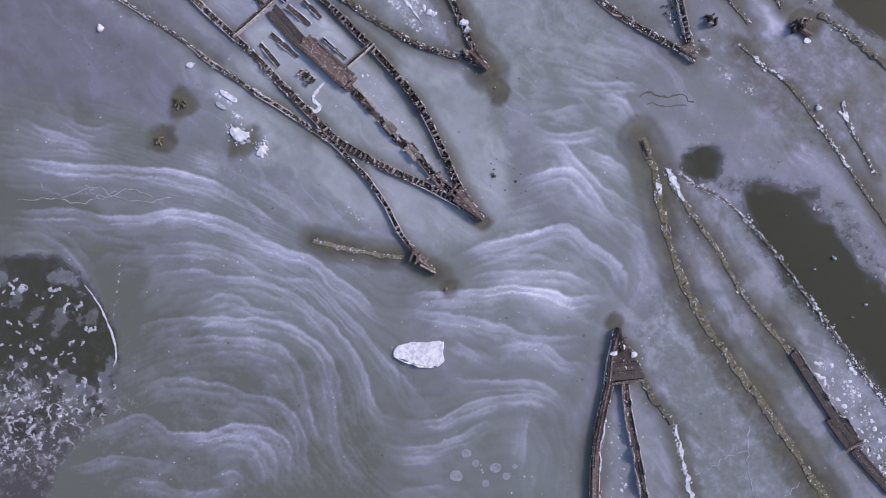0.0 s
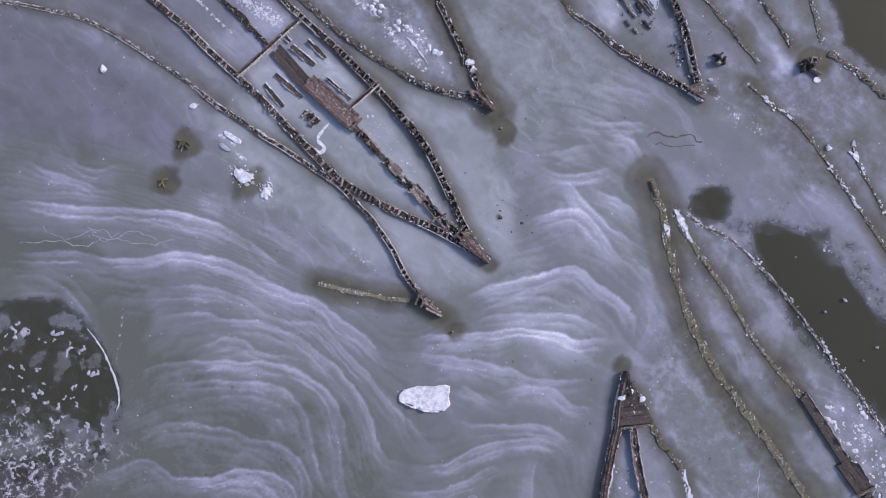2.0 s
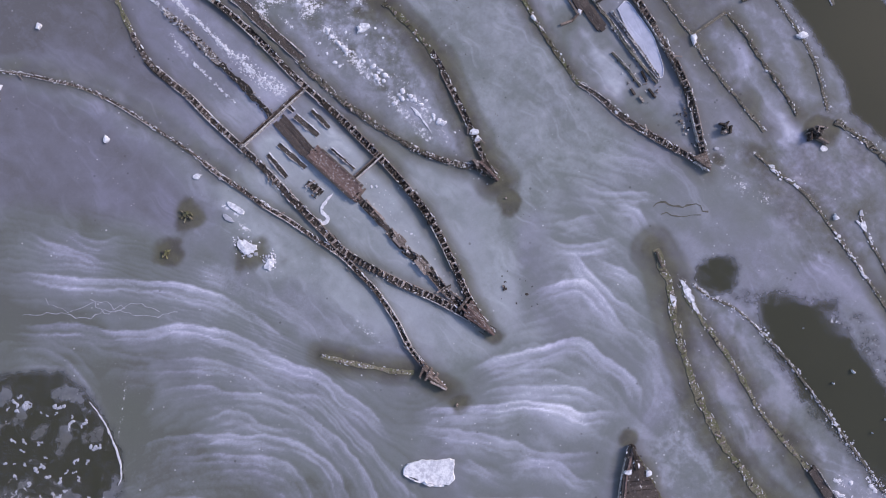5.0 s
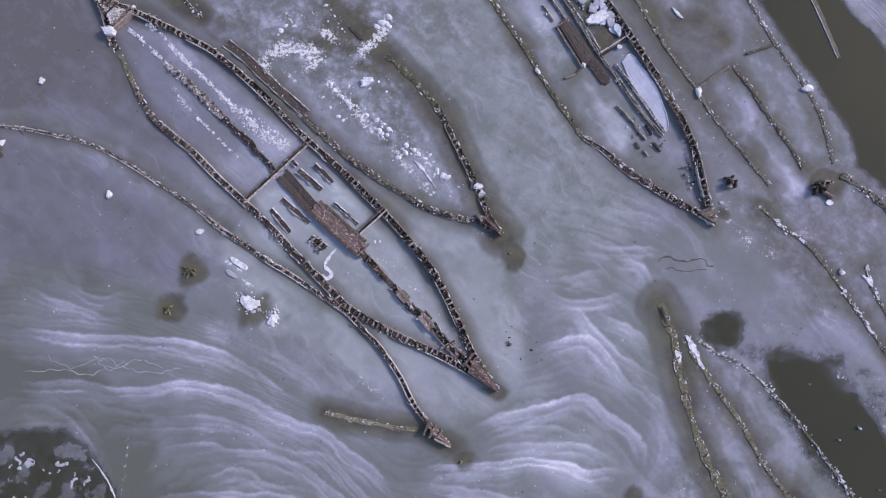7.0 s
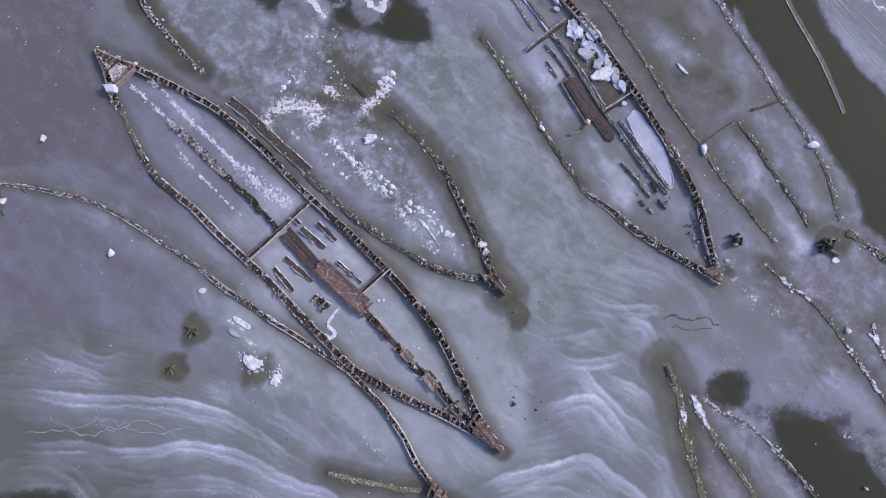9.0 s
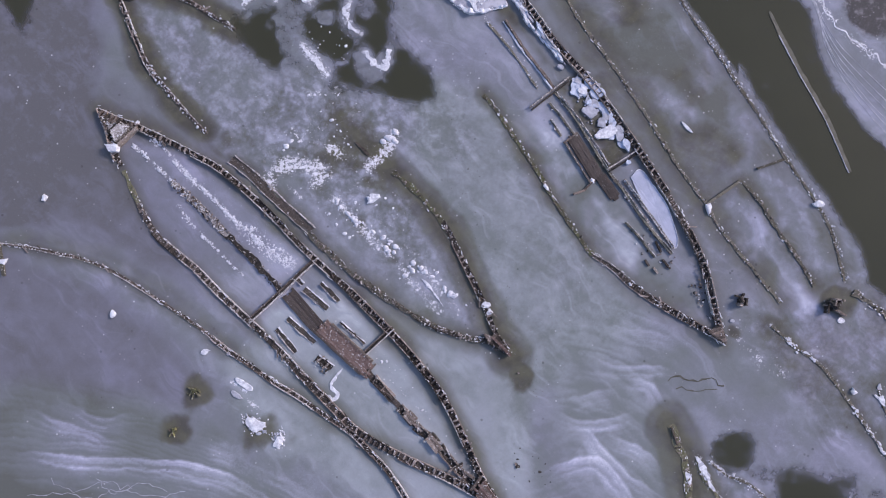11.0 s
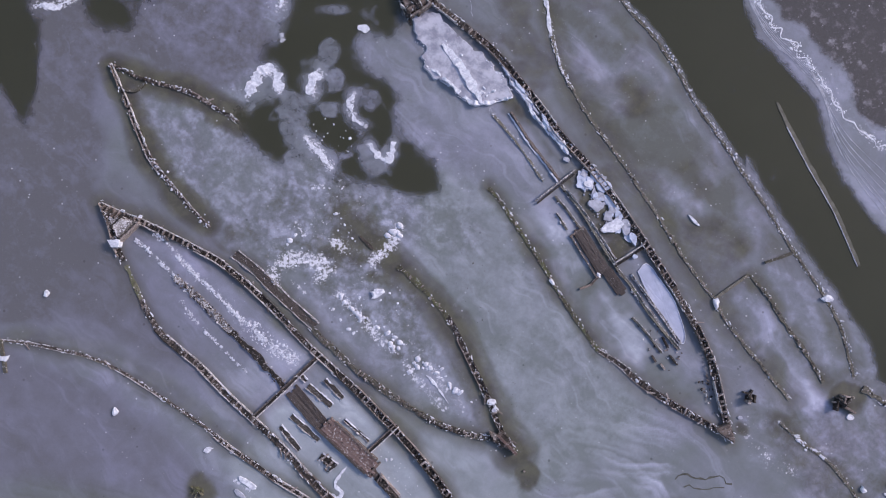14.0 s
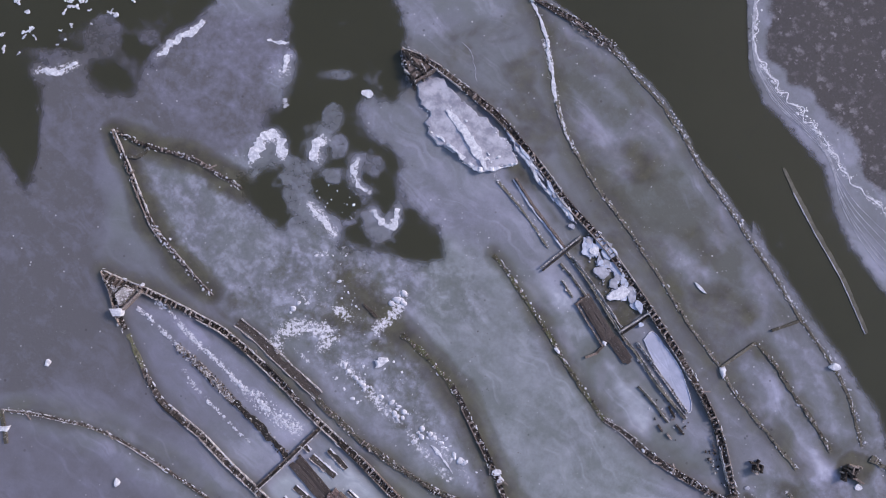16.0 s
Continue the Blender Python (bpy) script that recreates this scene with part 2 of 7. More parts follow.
    n.tree.links.new(both.outputs[0], n.out.inputs[0])
    return mat


def water_material():
    n = Nodes("silty_water")
    col = n.mix(n.noise(0.06, 4), (0.036, 0.037, 0.024), (0.049, 0.049, 0.033))
    n.bump(n.noise(1.4, 3), 0.05, 0.03)
    return n.done(col, 0.08, 0.22)


def snow_material(name, base, shade, scale=2.0):
    n = Nodes(name)
    v = n.noise(scale, 6, 0.65)
    col = n.mix(n.smooth(v, 0.35, 0.65), shade, base)
    col = n.mix(n.math("MULTIPLY", n.island(), 0.35), col, shade)
    n.bump(v, 0.5, 0.08)
    return n.done(col, 0.6, 0.35)


ICE, WATER = ice_material(), water_material()
SNOW = snow_material("packed_snow", (0.80, 0.81, 0.88), (0.45, 0.46, 0.55))
CRUMB = snow_material("old_snow", (0.70, 0.70, 0.79), (0.42, 0.43, 0.52), 3.0)
FLOE = snow_material("frosted_ice_cake", (0.52, 0.52, 0.61), (0.24, 0.245, 0.31), 0.55)
SHEET = snow_material("thin_muddy_ice", (0.11, 0.106, 0.095), (0.055, 0.055, 0.044), 1.0)
CAKE = snow_material("grey_ice_cake", (0.47, 0.48, 0.58), (0.27, 0.28, 0.34), 1.2)
LENS = snow_material("blue_refrozen_ice", (0.44, 0.47, 0.62), (0.34, 0.37, 0.50), 0.4)
BLUE = snow_material("bluish_ice_cake", (0.62, 0.67, 0.82), (0.36, 0.40, 0.53), 0.9)
BUBBLE = snow_material("clouded_ice", (0.27, 0.28, 0.33), (0.19, 0.20, 0.23), 1.2)
OAK = wood_material("weathered_oak", (0.022, 0.017, 0.016), (0.29, 0.228, 0.208), frost=0.45)
PALE = wood_material("bleached_plank", (0.10, 0.078, 0.072), (0.42, 0.345, 0.32), frost=0.7)
WET = wood_material("waterlogged_timber", (0.03, 0.026, 0.025), (0.105, 0.09, 0.084), frost=0.35)
RUST = wood_material("rust_stained_planking", (0.11, 0.072, 0.066), (0.25, 0.175, 0.165), frost=0.62)
BED = wood_material("brown_boiler_bed", (0.062, 0.050, 0.049), (0.115, 0.094, 0.090), frost=0.25)
# rime-white timber; its paleness also carries bright edge highlights
RIME = wood_material("rimed_highlit_timber", (0.16, 0.14, 0.14), (0.5, 0.46, 0.46), frost=1.25)
SOAK = wood_material("soaked_rotten_timber", (0.02, 0.017, 0.016), (0.13, 0.105, 0.092), frost=0.3)
MOSS = wood_material("bright_moss", (0.12, 0.12, 0.06), (0.34, 0.33, 0.17), frost=0.35, moss=0.3)
MOSSY = wood_material("mossy_timber", (0.075, 0.07, 0.05), (0.25, 0.23, 0.17), frost=0.45, moss=0.62)
SILT = wood_material("silted_timber", (0.085, 0.078, 0.065), (0.22, 0.20, 0.17), frost=0.5, moss=0.12)


# ---- shared tools ----
def noise_table(seed):
    return np.random.RandomState(seed).rand(256, 256)


def lattice(x, y, seed):
    """Smooth value noise, 0 to 1."""
    tab = noise_table(seed)
    xi, yi = np.floor(x).astype(int), np.floor(y).astype(int)
    u, v = x - xi, y - yi
    u, v = u * u * (3 - 2 * u), v * v * (3 - 2 * v)
    a, b = tab[xi & 255, yi & 255], tab[(xi + 1) & 255, yi & 255]
    c, d = tab[xi & 255, (yi + 1) & 255], tab[(xi + 1) & 255, (yi + 1) & 255]
    return (a * (1 - u) + b * u) * (1 - v) + (c * (1 - u) + d * u) * v


def fbm(x, y, seed, octaves=4, gain=0.5):
    total, amp, norm = 0.0, 1.0, 0.0
    for k in range(octaves):
        total, norm = total + amp * lattice(x * 1.9 ** k + 17.3 * k, y * 1.9 ** k + 5.1 * k, seed + k), norm + amp
        x, y = 0.8 * x - 0.6 * y, 0.6 * x + 0.8 * y
        amp *= gain
    return total / norm


def step(v, lo, hi):
    t = np.clip((v - lo) / (hi - lo), 0, 1)
    return t * t * (3 - 2 * t)


def line(points, gap=0.5):
    """A smooth curve through the points, as an array of places every gap metres."""
    p = [np.array(q, float) for q in points]
    p = [2 * p[0] - p[1], *p, 2 * p[-1] - p[-2]]
    out = []
    for a, b, c, d in zip(p, p[1:], p[2:], p[3:]):
        n = max(2, int(np.linalg.norm(c - b) / 0.25))
        for t in np.linspace(0, 1, n, endpoint=False):
            out.append(0.5 * (2 * b + (c - a) * t + (2 * a - 5 * b + 4 * c - d) * t * t + (3 * b - a - 3 * c + d) * t ** 3))
    out = np.array([*out, p[-2]])
    run = np.r_[0, np.cumsum(np.linalg.norm(np.diff(out, axis=0), axis=1))]
    s = np.linspace(0, run[-1], max(2, int(round(run[-1] / gap)) + 1))
    return np.stack([np.interp(s, run, out[:, 0]), np.interp(s, run, out[:, 1])], 1)


def sides(c):
    """Unit normals (to the left of the way) along a curve."""
    t = np.gradient(c, axis=0)
    t /= np.linalg.norm(t, axis=1, keepdims=True) + 1e-9
    return np.stack([-t[:, 1], t[:, 0]], 1)


def mesh_of(name, verts, faces):
    me = bpy.data.meshes.new(name)
    me.from_pydata([tuple(map(float, v)) for v in verts], [], faces)
    me.update()
    return me


def part(name, me, material, parent=None, label="", m=None):
    if isinstance(me, bmesh.types.BMesh):
        data = bpy.data.meshes.new(name)
        me.to_mesh(data)
        me.free()
        me = data
    if not me.materials:
        me.materials.append(material)
    ob = new(name, me)
    if m is not None:
        ob.matrix_basis = m
    if parent is not None:
        ob.parent = parent
        ob.matrix_parent_inverse = parent.matrix_basis.inverted()
    return tagged(ob, label)


def thing(name, x, y, label, category, group="", kind=""):
    ob = new(name)
    ob.matrix_basis = pose(x, y, 0)
    ob.empty_display_size = 0.5
    return tagged(ob, label, category, group, kind)


def ribbon(c, lo, hi, z0, tops, name="plank"):
    """A solid strip along the curve c between the side offsets lo and hi, from z0 up to tops (one for each station)."""
    n = sides(c)
    lo, hi, tops = (np.broadcast_to(v, len(c)) for v in (lo, hi, tops))
    a, b = c + n * lo[:, None], c + n * hi[:, None]
    verts, faces = [], []
    for i in range(len(c)):
        verts += [(*a[i], z0), (*b[i], z0), (*b[i], tops[i]), (*a[i], tops[i])]
    for i in range(len(c) - 1):
        k = 4 * i
        for j in range(4):
            faces.append((k + j, k + (j + 1) % 4, k + 4 + (j + 1) % 4, k + 4 + j))
    e = 4 * (len(c) - 1)
    faces += [(3, 2, 1, 0), (e, e + 1, e + 2, e + 3)]
    return mesh_of(name, verts, faces)


def box(name, sx, sy, sz, bevel=0.03):
    """A worn squared timber, its base at z = 0."""
    bm = bmesh.new()
    bmesh.ops.create_cube(bm, size=1.0, matrix=Matrix.Translation((0, 0, sz / 2)) @ Matrix.Diagonal((sx, sy, sz, 1)))
    bmesh.ops.bevel(bm, geom=bm.edges[:], offset=bevel, segments=1, affect="EDGES")
    me = bpy.data.meshes.new(name)
    bm.to_mesh(me)
    bm.free()
    return me


rng = random.Random(11)


def timber(name, a, b, width, height, material, parent=None, label="", z0=-0.25, lift=0.0):
    """One straight beam or plank from a to b, its ends a little uneven."""
    c = line([a, ((a[0] + b[0]) / 2 + rng.uniform(-0.04, 0.04), (a[1] + b[1]) / 2 + rng.uniform(-0.04, 0.04)), b], 0.7)
    w = width / 2 * (1 + 0.15 * np.array([rng.uniform(-1, 1) for _ in c]))
    tops = height + np.array([rng.uniform(-0.05, 0.05) for _ in c])
    return part(name, ribbon(c, -w, w, z0 + lift, tops), material, parent, label)


def swept(name, points, width, height, material, parent=None, label="", ragged=0.3, gap=0.5, z0=-0.25, taper=0.0):
    """A lumpy low strip along a curve."""
    c = line(points, gap)
    s, k = np.arange(len(c)) * gap, rng.randint(1, 90)
    r = [np.clip(2.6 * (fbm(s * 0.8, s * 0 + j, k, 3, 0.7) - 0.5) * 2 + 0.25 * rng.uniform(-1, 1), -1, 1) for j in (0.5, 7.5, 13.5)]
    if taper:
        width = width * np.maximum(0.06, np.sin(np.pi * np.linspace(0.02, 0.98, len(c))) ** taper)
    me = ribbon(c, -width / 2 * (1 + ragged * r[0]), width / 2 * (1 + ragged * r[1]), z0, height * (1 + ragged * r[2]))
    return part(name, me, material, parent, label)


RIBS = [box("rib", 0.32, 1.0, 1.0, 0.05), box("rib", 0.26, 1.0, 1.0, 0.05), box("rib", 0.38, 0.92, 1.0, 0.06)]


def rubble_material():
    """Rotten splinters: each one black, brown, silvered or rimed."""
    n = Nodes("rotten_splinters")
    r = n.island()
    col = n.mix(n.smooth(r, 0.1, 0.6), (0.014, 0.012, 0.012), (0.19, 0.15, 0.135))
    col = n.mix(n.smooth(r, 0.72, 0.97), col, (0.62, 0.60, 0.64))
    n.bump(n.noise(6.0, 4), 0.7, 0.06)
    return n.done(col, 0.85, 0.25)


RUBBLE = rubble_material()
RIBBED = wood_material("rimed_rib", (0.13, 0.105, 0.10), (0.42, 0.35, 0.335), frost=0.75)
# soaked wood; in hull cores its darkness also paints the shade between ribs
PITCH = wood_material("soaked_and_gap_shade", (0.030, 0.025, 0.024), (0.10, 0.082, 0.077), frost=0.3)


def rubble(ship, points, per_metre, spread, z, lo=0.0, hi=1.0, size=0.10, material=None, name="rubble", rails=0.0):
    """Broken splinters and rime strewn along a timber, too many to count."""
    c = line(points, 0.2)
    nn = sides(c)
    vs, fs = [], []
    length = len(c) * 0.2 * (hi - lo)
    for _ in range(int(length * per_metre)):
        u = rng.uniform(lo, hi)
        i = int(u * (len(c) - 1))
        q = c[i] + nn[i] * rng.uniform(-spread, spread)
        a = math.atan2(nn[i][1], nn[i][0]) + rng.choice((0.0, 1.57)) + rng.gauss(0, 0.5)
        lx, ly, lz = size * rng.uniform(0.4, 1.7), size * rng.uniform(0.3, 0.9), size * rng.uniform(0.3, 1.0)
        if rails:
            q = c[i] + nn[i] * (rng.choice((-rails, rails, rails)) + rng.gauss(0, 0.07))
            a = math.atan2(nn[i][1], nn[i][0]) + 1.57 + rng.gauss(0, 0.25)
            lx *= rng.choice((0.8, 1.5, 2.6))
        zz = (z(u) if callable(z) else z) * rng.uniform(0.5, 1.1)
        k = len(vs)
        for dz in (-lz, lz):
            for dx, dy in ((-lx, -ly), (lx, -ly), (lx, ly), (-lx, ly)):
                dx, dy = dx * rng.uniform(0.6, 1.1), dy * rng.uniform(0.6, 1.1)
                vs.append((q[0] + dx * math.cos(a) - dy * math.sin(a), q[1] + dx * math.sin(a) + dy * math.cos(a), zz + dz * 0.6))
        fs += [(k + 3, k + 2, k + 1, k), (k + 4, k + 5, k + 6, k + 7)] + [(k + j, k + (j + 1) % 4, k + 4 + (j + 1) % 4, k + 4 + j) for j in range(4)]
    return tagged(part(name, mesh_of(name, vs, fs), material or RUBBLE, ship), kind="stuff")


def hull_side(ship, points, width, height, material, rail, spacing=0.78, thick=0.85, keep=0.92, lean=0.0, broken=0.06, start=0.0, stop=1.0, scraps=0.22, points_at=(0, 1), rime=1.9, pale_ribs=lambda v: 0.72):
    """One side of a wooden hull: a dark core (soaked wood and gap shade in one colour), inner and outer planking in
    lengths, and the row of ribs between them.
    height: a function of the share of the length."""
    c = line(points, 0.9)
    c = c[int(start * (len(c) - 1)): int(stop * (len(c) - 1)) + 1]
    n = len(c)
    u = np.linspace(start, stop, n)
    full = height
    height = lambda v: 0.66 * full(v)
    h = np.array([height(v) for v in u])
    whole = len(line(points, 0.9)) * 0.9

    def slim(v):
        """The side thins towards the stem and the stern."""
        near = min([abs(v - e) * whole for e in points_at] or [99])
        return 0.4 + 0.6 * min(1.0, near / 7.0)

    thin = np.array([slim(v) for v in u])
    side = part("hull_side", ribbon(c, -width * 0.42 * thin, width * 0.42 * thin, -0.6, h * (0.10 + 0.25 * np.array([rng.random() for _ in h])) + 0.02), PITCH, ship, "rotten hull side with soaked core darkened as gap shade")
    for off, th, name in ((width / 2, 0.13, "outer_plank"), (-width / 2, 0.11, "inner_plank")):
        i = 0
        while i < n - 2:
            k = min(n - 1, i + rng.randint(4, 9))
            if rng.random() > broken + 0.1:
                seg = c[i:k + 1]
                drop = rng.uniform(0.55, 1.05)
                tops = h[i:k + 1] * drop + np.array([rng.uniform(-0.06, 0.06) for _ in seg])
                o = off * thin[i:k + 1] + rng.uniform(-0.04, 0.04)
                part(name, ribbon(seg, o - th / 2, o + th / 2, -0.6, np.maximum(tops, 0.06)), rng.choice((rail, RIME, rail, material)), side)
            i = k
    fine = line(points, spacing)
    nn = sides(fine)
    for i in range(1, len(fine) - 1):
        v = i / (len(fine) - 1)
        if v < start or v > stop or rng.random() > keep:
            continue
        hh = height(v) * rng.uniform(0.75, 1.12)
        ang = math.degrees(math.atan2(nn[i][1], nn[i][0])) - 90 + rng.uniform(-12, 12)
        o = nn[i] * rng.uniform(-0.1, 0.1) * width
        m = pose(fine[i][0] + o[0], fine[i][1] + o[1], -0.4, rng.uniform(-4, 4), rng.uniform(-5, 5), ang) @ Matrix.Diagonal((rng.uniform(0.5, 1.05) * (thick(v) if callable(thick) else thick), width * slim(v) * rng.choice((0.6, 0.85, 0.95, 1.0)) * rng.uniform(0.9, 1.05), hh + 0.4, 1))
        part("rib", rng.choice(RIBS), RIBBED if rng.random() < pale_ribs(v) else material, side, m=m)
    rubble(side, points, 5.0, width * 0.42, lambda u: height(u) * 0.55, start, stop)
    rubble(side, points, rime * 0.5, width * 0.5, lambda u: height(u) * 0.8, start, stop, 0.07, SNOW, "rime")
    # rime along the rails, also laid on as painted edge highlights
    rubble(side, points, rime, 0, lambda u: height(u) * 0.95, start, stop, 0.09, SNOW, "rime", rails=width * 0.5)
    # fallen scraps lying on the side
    for _ in range(int(len(fine) * scraps)):
        i = rng.randint(1, len(fine) - 2)
        v = i / (len(fine) - 1)
        if start <= v <= stop:
            q = fine[i] + nn[i] * rng.gauss(0, width * 0.4)
            ang = math.degrees(math.atan2(nn[i][1], nn[i][0])) + rng.gauss(0, 30)
            hh = height(v) * 0.75
            m = pose(q[0], q[1], max(0.02, hh - 0.1), rng.uniform(-10, 10), rng.uniform(-10, 10), ang) @ Matrix.Diagonal((rng.uniform(0.3, 0.6), rng.uniform(0.6, 1.6), 0.16, 1))
            part("scrap", rng.choice(RIBS), rng.choice((PALE, OAK, SILT)), side, m=m)
    return c


def strakes(ship, points, width, count, z, materials, name="strake"):
    """Planks laid side by side along a curve, in lengths."""
    c = line(points, 0.9)
    for j in range(count):
        o = ((j + 0.5) / count - 0.5) * width
        th = width / count * 0.46
        i = 0
        while i < len(c) - 2:
            k = min(len(c) - 1, i + rng.randint(4, 10))
            seg = c[i:k + 1]
            tops = z * rng.uniform(0.8, 1.05) + np.array([rng.uniform(-0.05, 0.05) for _ in seg])
            part(name, ribbon(seg, o - th, o + th, -0.5, tops), rng.choice(materials), ship)
            i = k


def sunk_side(ship, points, width, height, material, spacing=0.9, keep=0.6, litter=1.6):
    """A side worn down to the ice: a lumpy, mossy sill with stubs of ribs."""
    sill = swept("sill", points, width, height * 0.4, material, ship, "worn side sunk to the ice", ragged=0.55, gap=0.45)
    rubble(sill, points, litter, width * 0.55, height * 0.6)
    rubble(sill, points, 0.7, 0, height * 0.6, 0, 1, 0.09, SNOW, "rime", rails=width * 0.55)
    fine = line(points, spacing)
    nn = sides(fine)
    for i in range(1, len(fine) - 1):
        if rng.random() > keep:
            continue
        ang = math.degrees(math.atan2(nn[i][1], nn[i][0])) - 90 + rng.gauss(0, 28)
        o = nn[i] * rng.uniform(-0.3, 0.3) * width + (fine[i] - fine[i - 1]) * rng.uniform(-0.4, 0.4)
        m = pose(fine[i][0] + o[0], fine[i][1] + o[1], -0.4, rng.uniform(-12, 12), rng.uniform(-12, 12), ang)
        m = m @ Matrix.Diagonal((rng.uniform(0.35, 0.9), width * rng.uniform(0.35, 0.95), 0.4 + height * rng.uniform(0.6, 1.3), 1))
        part("rib_stub", rng.choice(RIBS), rng.choice((material, PITCH, PITCH, WET)), sill, m=m)


def lumps(name, places, material, label, category, kind="stuff", flat=0.11, parent=None, smooth=True):
    """Many small lumps as one object."""
    vs, fs = [], []
    bm = bmesh.new()
    bmesh.ops.create_icosphere(bm, subdivisions=2 if smooth else 1, radius=1.0)
    base = np.array([v.co[:] for v in bm.verts])
    tri = [[v.index for v in f.verts] for f in bm.faces]
    bm.free()
    r0 = np.random.RandomState(len(places) * 7 + len(name))
    for x, y, z, r, *turned in places:
        r *= 0.62
        b = base * (1 + r0.uniform(-0.35, 0.35, (len(base), 1)) * (0.4 if smooth else 1.0))
        b = b * [r * r0.uniform(0.8, 1.5 if turned else 1.2), r * r0.uniform(0.5, 0.9), r * flat]
        a = turned[0] + r0.normal(0, 0.4) if turned else r0.uniform(0, 6.28)
        k = len(vs)
        for p in b:
            vs.append((x + p[0] * math.cos(a) - p[1] * math.sin(a), y + p[0] * math.sin(a) + p[1] * math.cos(a), z + p[2]))
        fs += [[i + k for i in t] for t in tri]
    me = mesh_of(name, vs, fs)
    me.polygons.foreach_set("use_smooth", [True] * len(fs))
    ob = part(name, me, material, parent)
    return tagged(ob, label, category, kind=kind)


def beads(points, gap, r, z=0.0, seed=0, spread=0.25):
    """Places for round lumps in a row, some missing, some doubled."""
    g = random.Random(seed)
    out = []
    for p in line(points, gap):
        if g.random() < 0.22:
            continue
        size = r * g.choice((0.7, 1.1, 1.5, 1.9))
        x, y = p[0] + g.gauss(0, spread), p[1] + g.gauss(0, spread)
        out.append((x, y, z, size))
        for _ in range(g.choice((0, 0, 1, 2))):
            out.append((x + g.gauss(0, r * 0.8), y + g.gauss(0, r * 0.8), z, size * g.uniform(0.3, 0.6)))
    return out


def clusters(poly, n, size, seed=0, z=-0.02):
    """Places for ragged cakes, each of a few overlapping lumps, over an outline."""
    r = random.Random(seed)
    out = []
    for x, y, _, _ in strewn(poly, n, 1, 1, 0, seed):
        a, s = r.uniform(0, 6.28), size * r.uniform(0.45, 1.3)
        for _ in range(r.randint(3, 9)):
            out.append((x, y, z, s * r.uniform(0.4, 1.25)))
            a += r.gauss(0, 0.9)
            x, y = x + s * 0.55 * math.cos(a), y + s * 0.55 * math.sin(a)
    return out


def floe(name, outline, thick, material, label, category, rough=0.25, parent=None, dome=0.0, seed=1, base=-0.1, group="", sharp=False, rim=0.0):
    """A cake of ice with a ragged rim, a stepped edge and an uneven top."""
    loop = line([*outline, outline[0]], 0.35)[:-1]
    if sharp:
        ring = [np.array(p, float) for p in (*outline, outline[0])]
        loop = np.array([a + (b - a) * t for a, b in zip(ring, ring[1:]) for t in np.arange(0, 1, 1 / max(2, int(np.linalg.norm(b - a) / 0.3)))])
    mid = loop.mean(0)
    n = sides(np.vstack([loop, loop[:1]]))[:-1]
    jag = fbm(loop[:, 0] * 0.9, loop[:, 1] * 0.9, seed, 4, 0.65) - 0.5
    loop = loop + n * (jag * rough * 4 + np.random.RandomState(seed).uniform(-0.22, 0.22, len(loop)) * rough)[:, None]
    k = len(loop)
    verts, faces = [(*p, base) for p in loop], []
    rings = [(1.0, 0.6), (0.97, 1.0), (0.8, 1.0), (0.55, 1.0), (0.3, 1.0)]
    for s, z in rings:
        for p in loop:
            q = mid + (p - mid) * s
            up = dome * (1 - s) + 0.12 * float(fbm(q[0:1] * 0.8, q[1:2] * 0.8, seed + 9, 4)[0] - 0.5)
            verts.append((*q, base + (thick - base) * z + (up if z == 1.0 else 0)))
    for r in range(len(rings)):
        for i in range(k):
            j = (i + 1) % k
            faces.append((r * k + i, r * k + j, (r + 1) * k + j, (r + 1) * k + i))
    verts.append((*mid, thick + dome))
    c = len(verts) - 1
    t = len(rings) * k
    faces += [(t + i, t + (i + 1) % k, c) for i in range(k)]
    me = mesh_of(name, verts, faces)
    bm = bmesh.new()
    bm.from_mesh(me)
    bmesh.ops.recalc_face_normals(bm, faces=bm.faces[:])
    bm.to_mesh(me)
    bm.free()
    ob = tagged(part(name, me, material, parent), label, category, group)
    if rim:
        w = rim * (0.3 + 1.4 * fbm(loop[:, 0], loop[:, 1], seed + 40, 3))
        inner = loop - (loop - mid) / np.linalg.norm(loop - mid, axis=1, keepdims=True) * w[:, None]
        top = [(*p, thick + dome * 0.05 + 0.07) for p in loop] + [(*p, thick + dome * 0.1 + 0.08) for p in inner] + [(*p, base) for p in loop] + [(*p, base) for p in inner]
        fc = []
        for i in range(k):
            j = (i + 1) % k
            fc += [(i, j, k + j, k + i), (2 * k + i, 2 * k + j, j, i), (k + i, k + j, 3 * k + j, 3 * k + i)]
        part("rim", mesh_of("rim", top, fc), SNOW, ob, "white frozen rim")
    return ob


def blob(x, y, rx, ry, turn=0.0, wild=0.3, seed=0, n=9):
    """A rough round outline."""
    r = random.Random(seed)
    a0 = radians(turn)
    out = []
    for i in range(n):
        a = 2 * math.pi * i / n
        k = 1 + r.uniform(-wild, wild)
        px, py = rx * k * math.cos(a), ry * k * math.sin(a)
        out.append((x + px * math.cos(a0) - py * math.sin(a0), y + px * math.sin(a0) + py * math.cos(a0)))
    return out


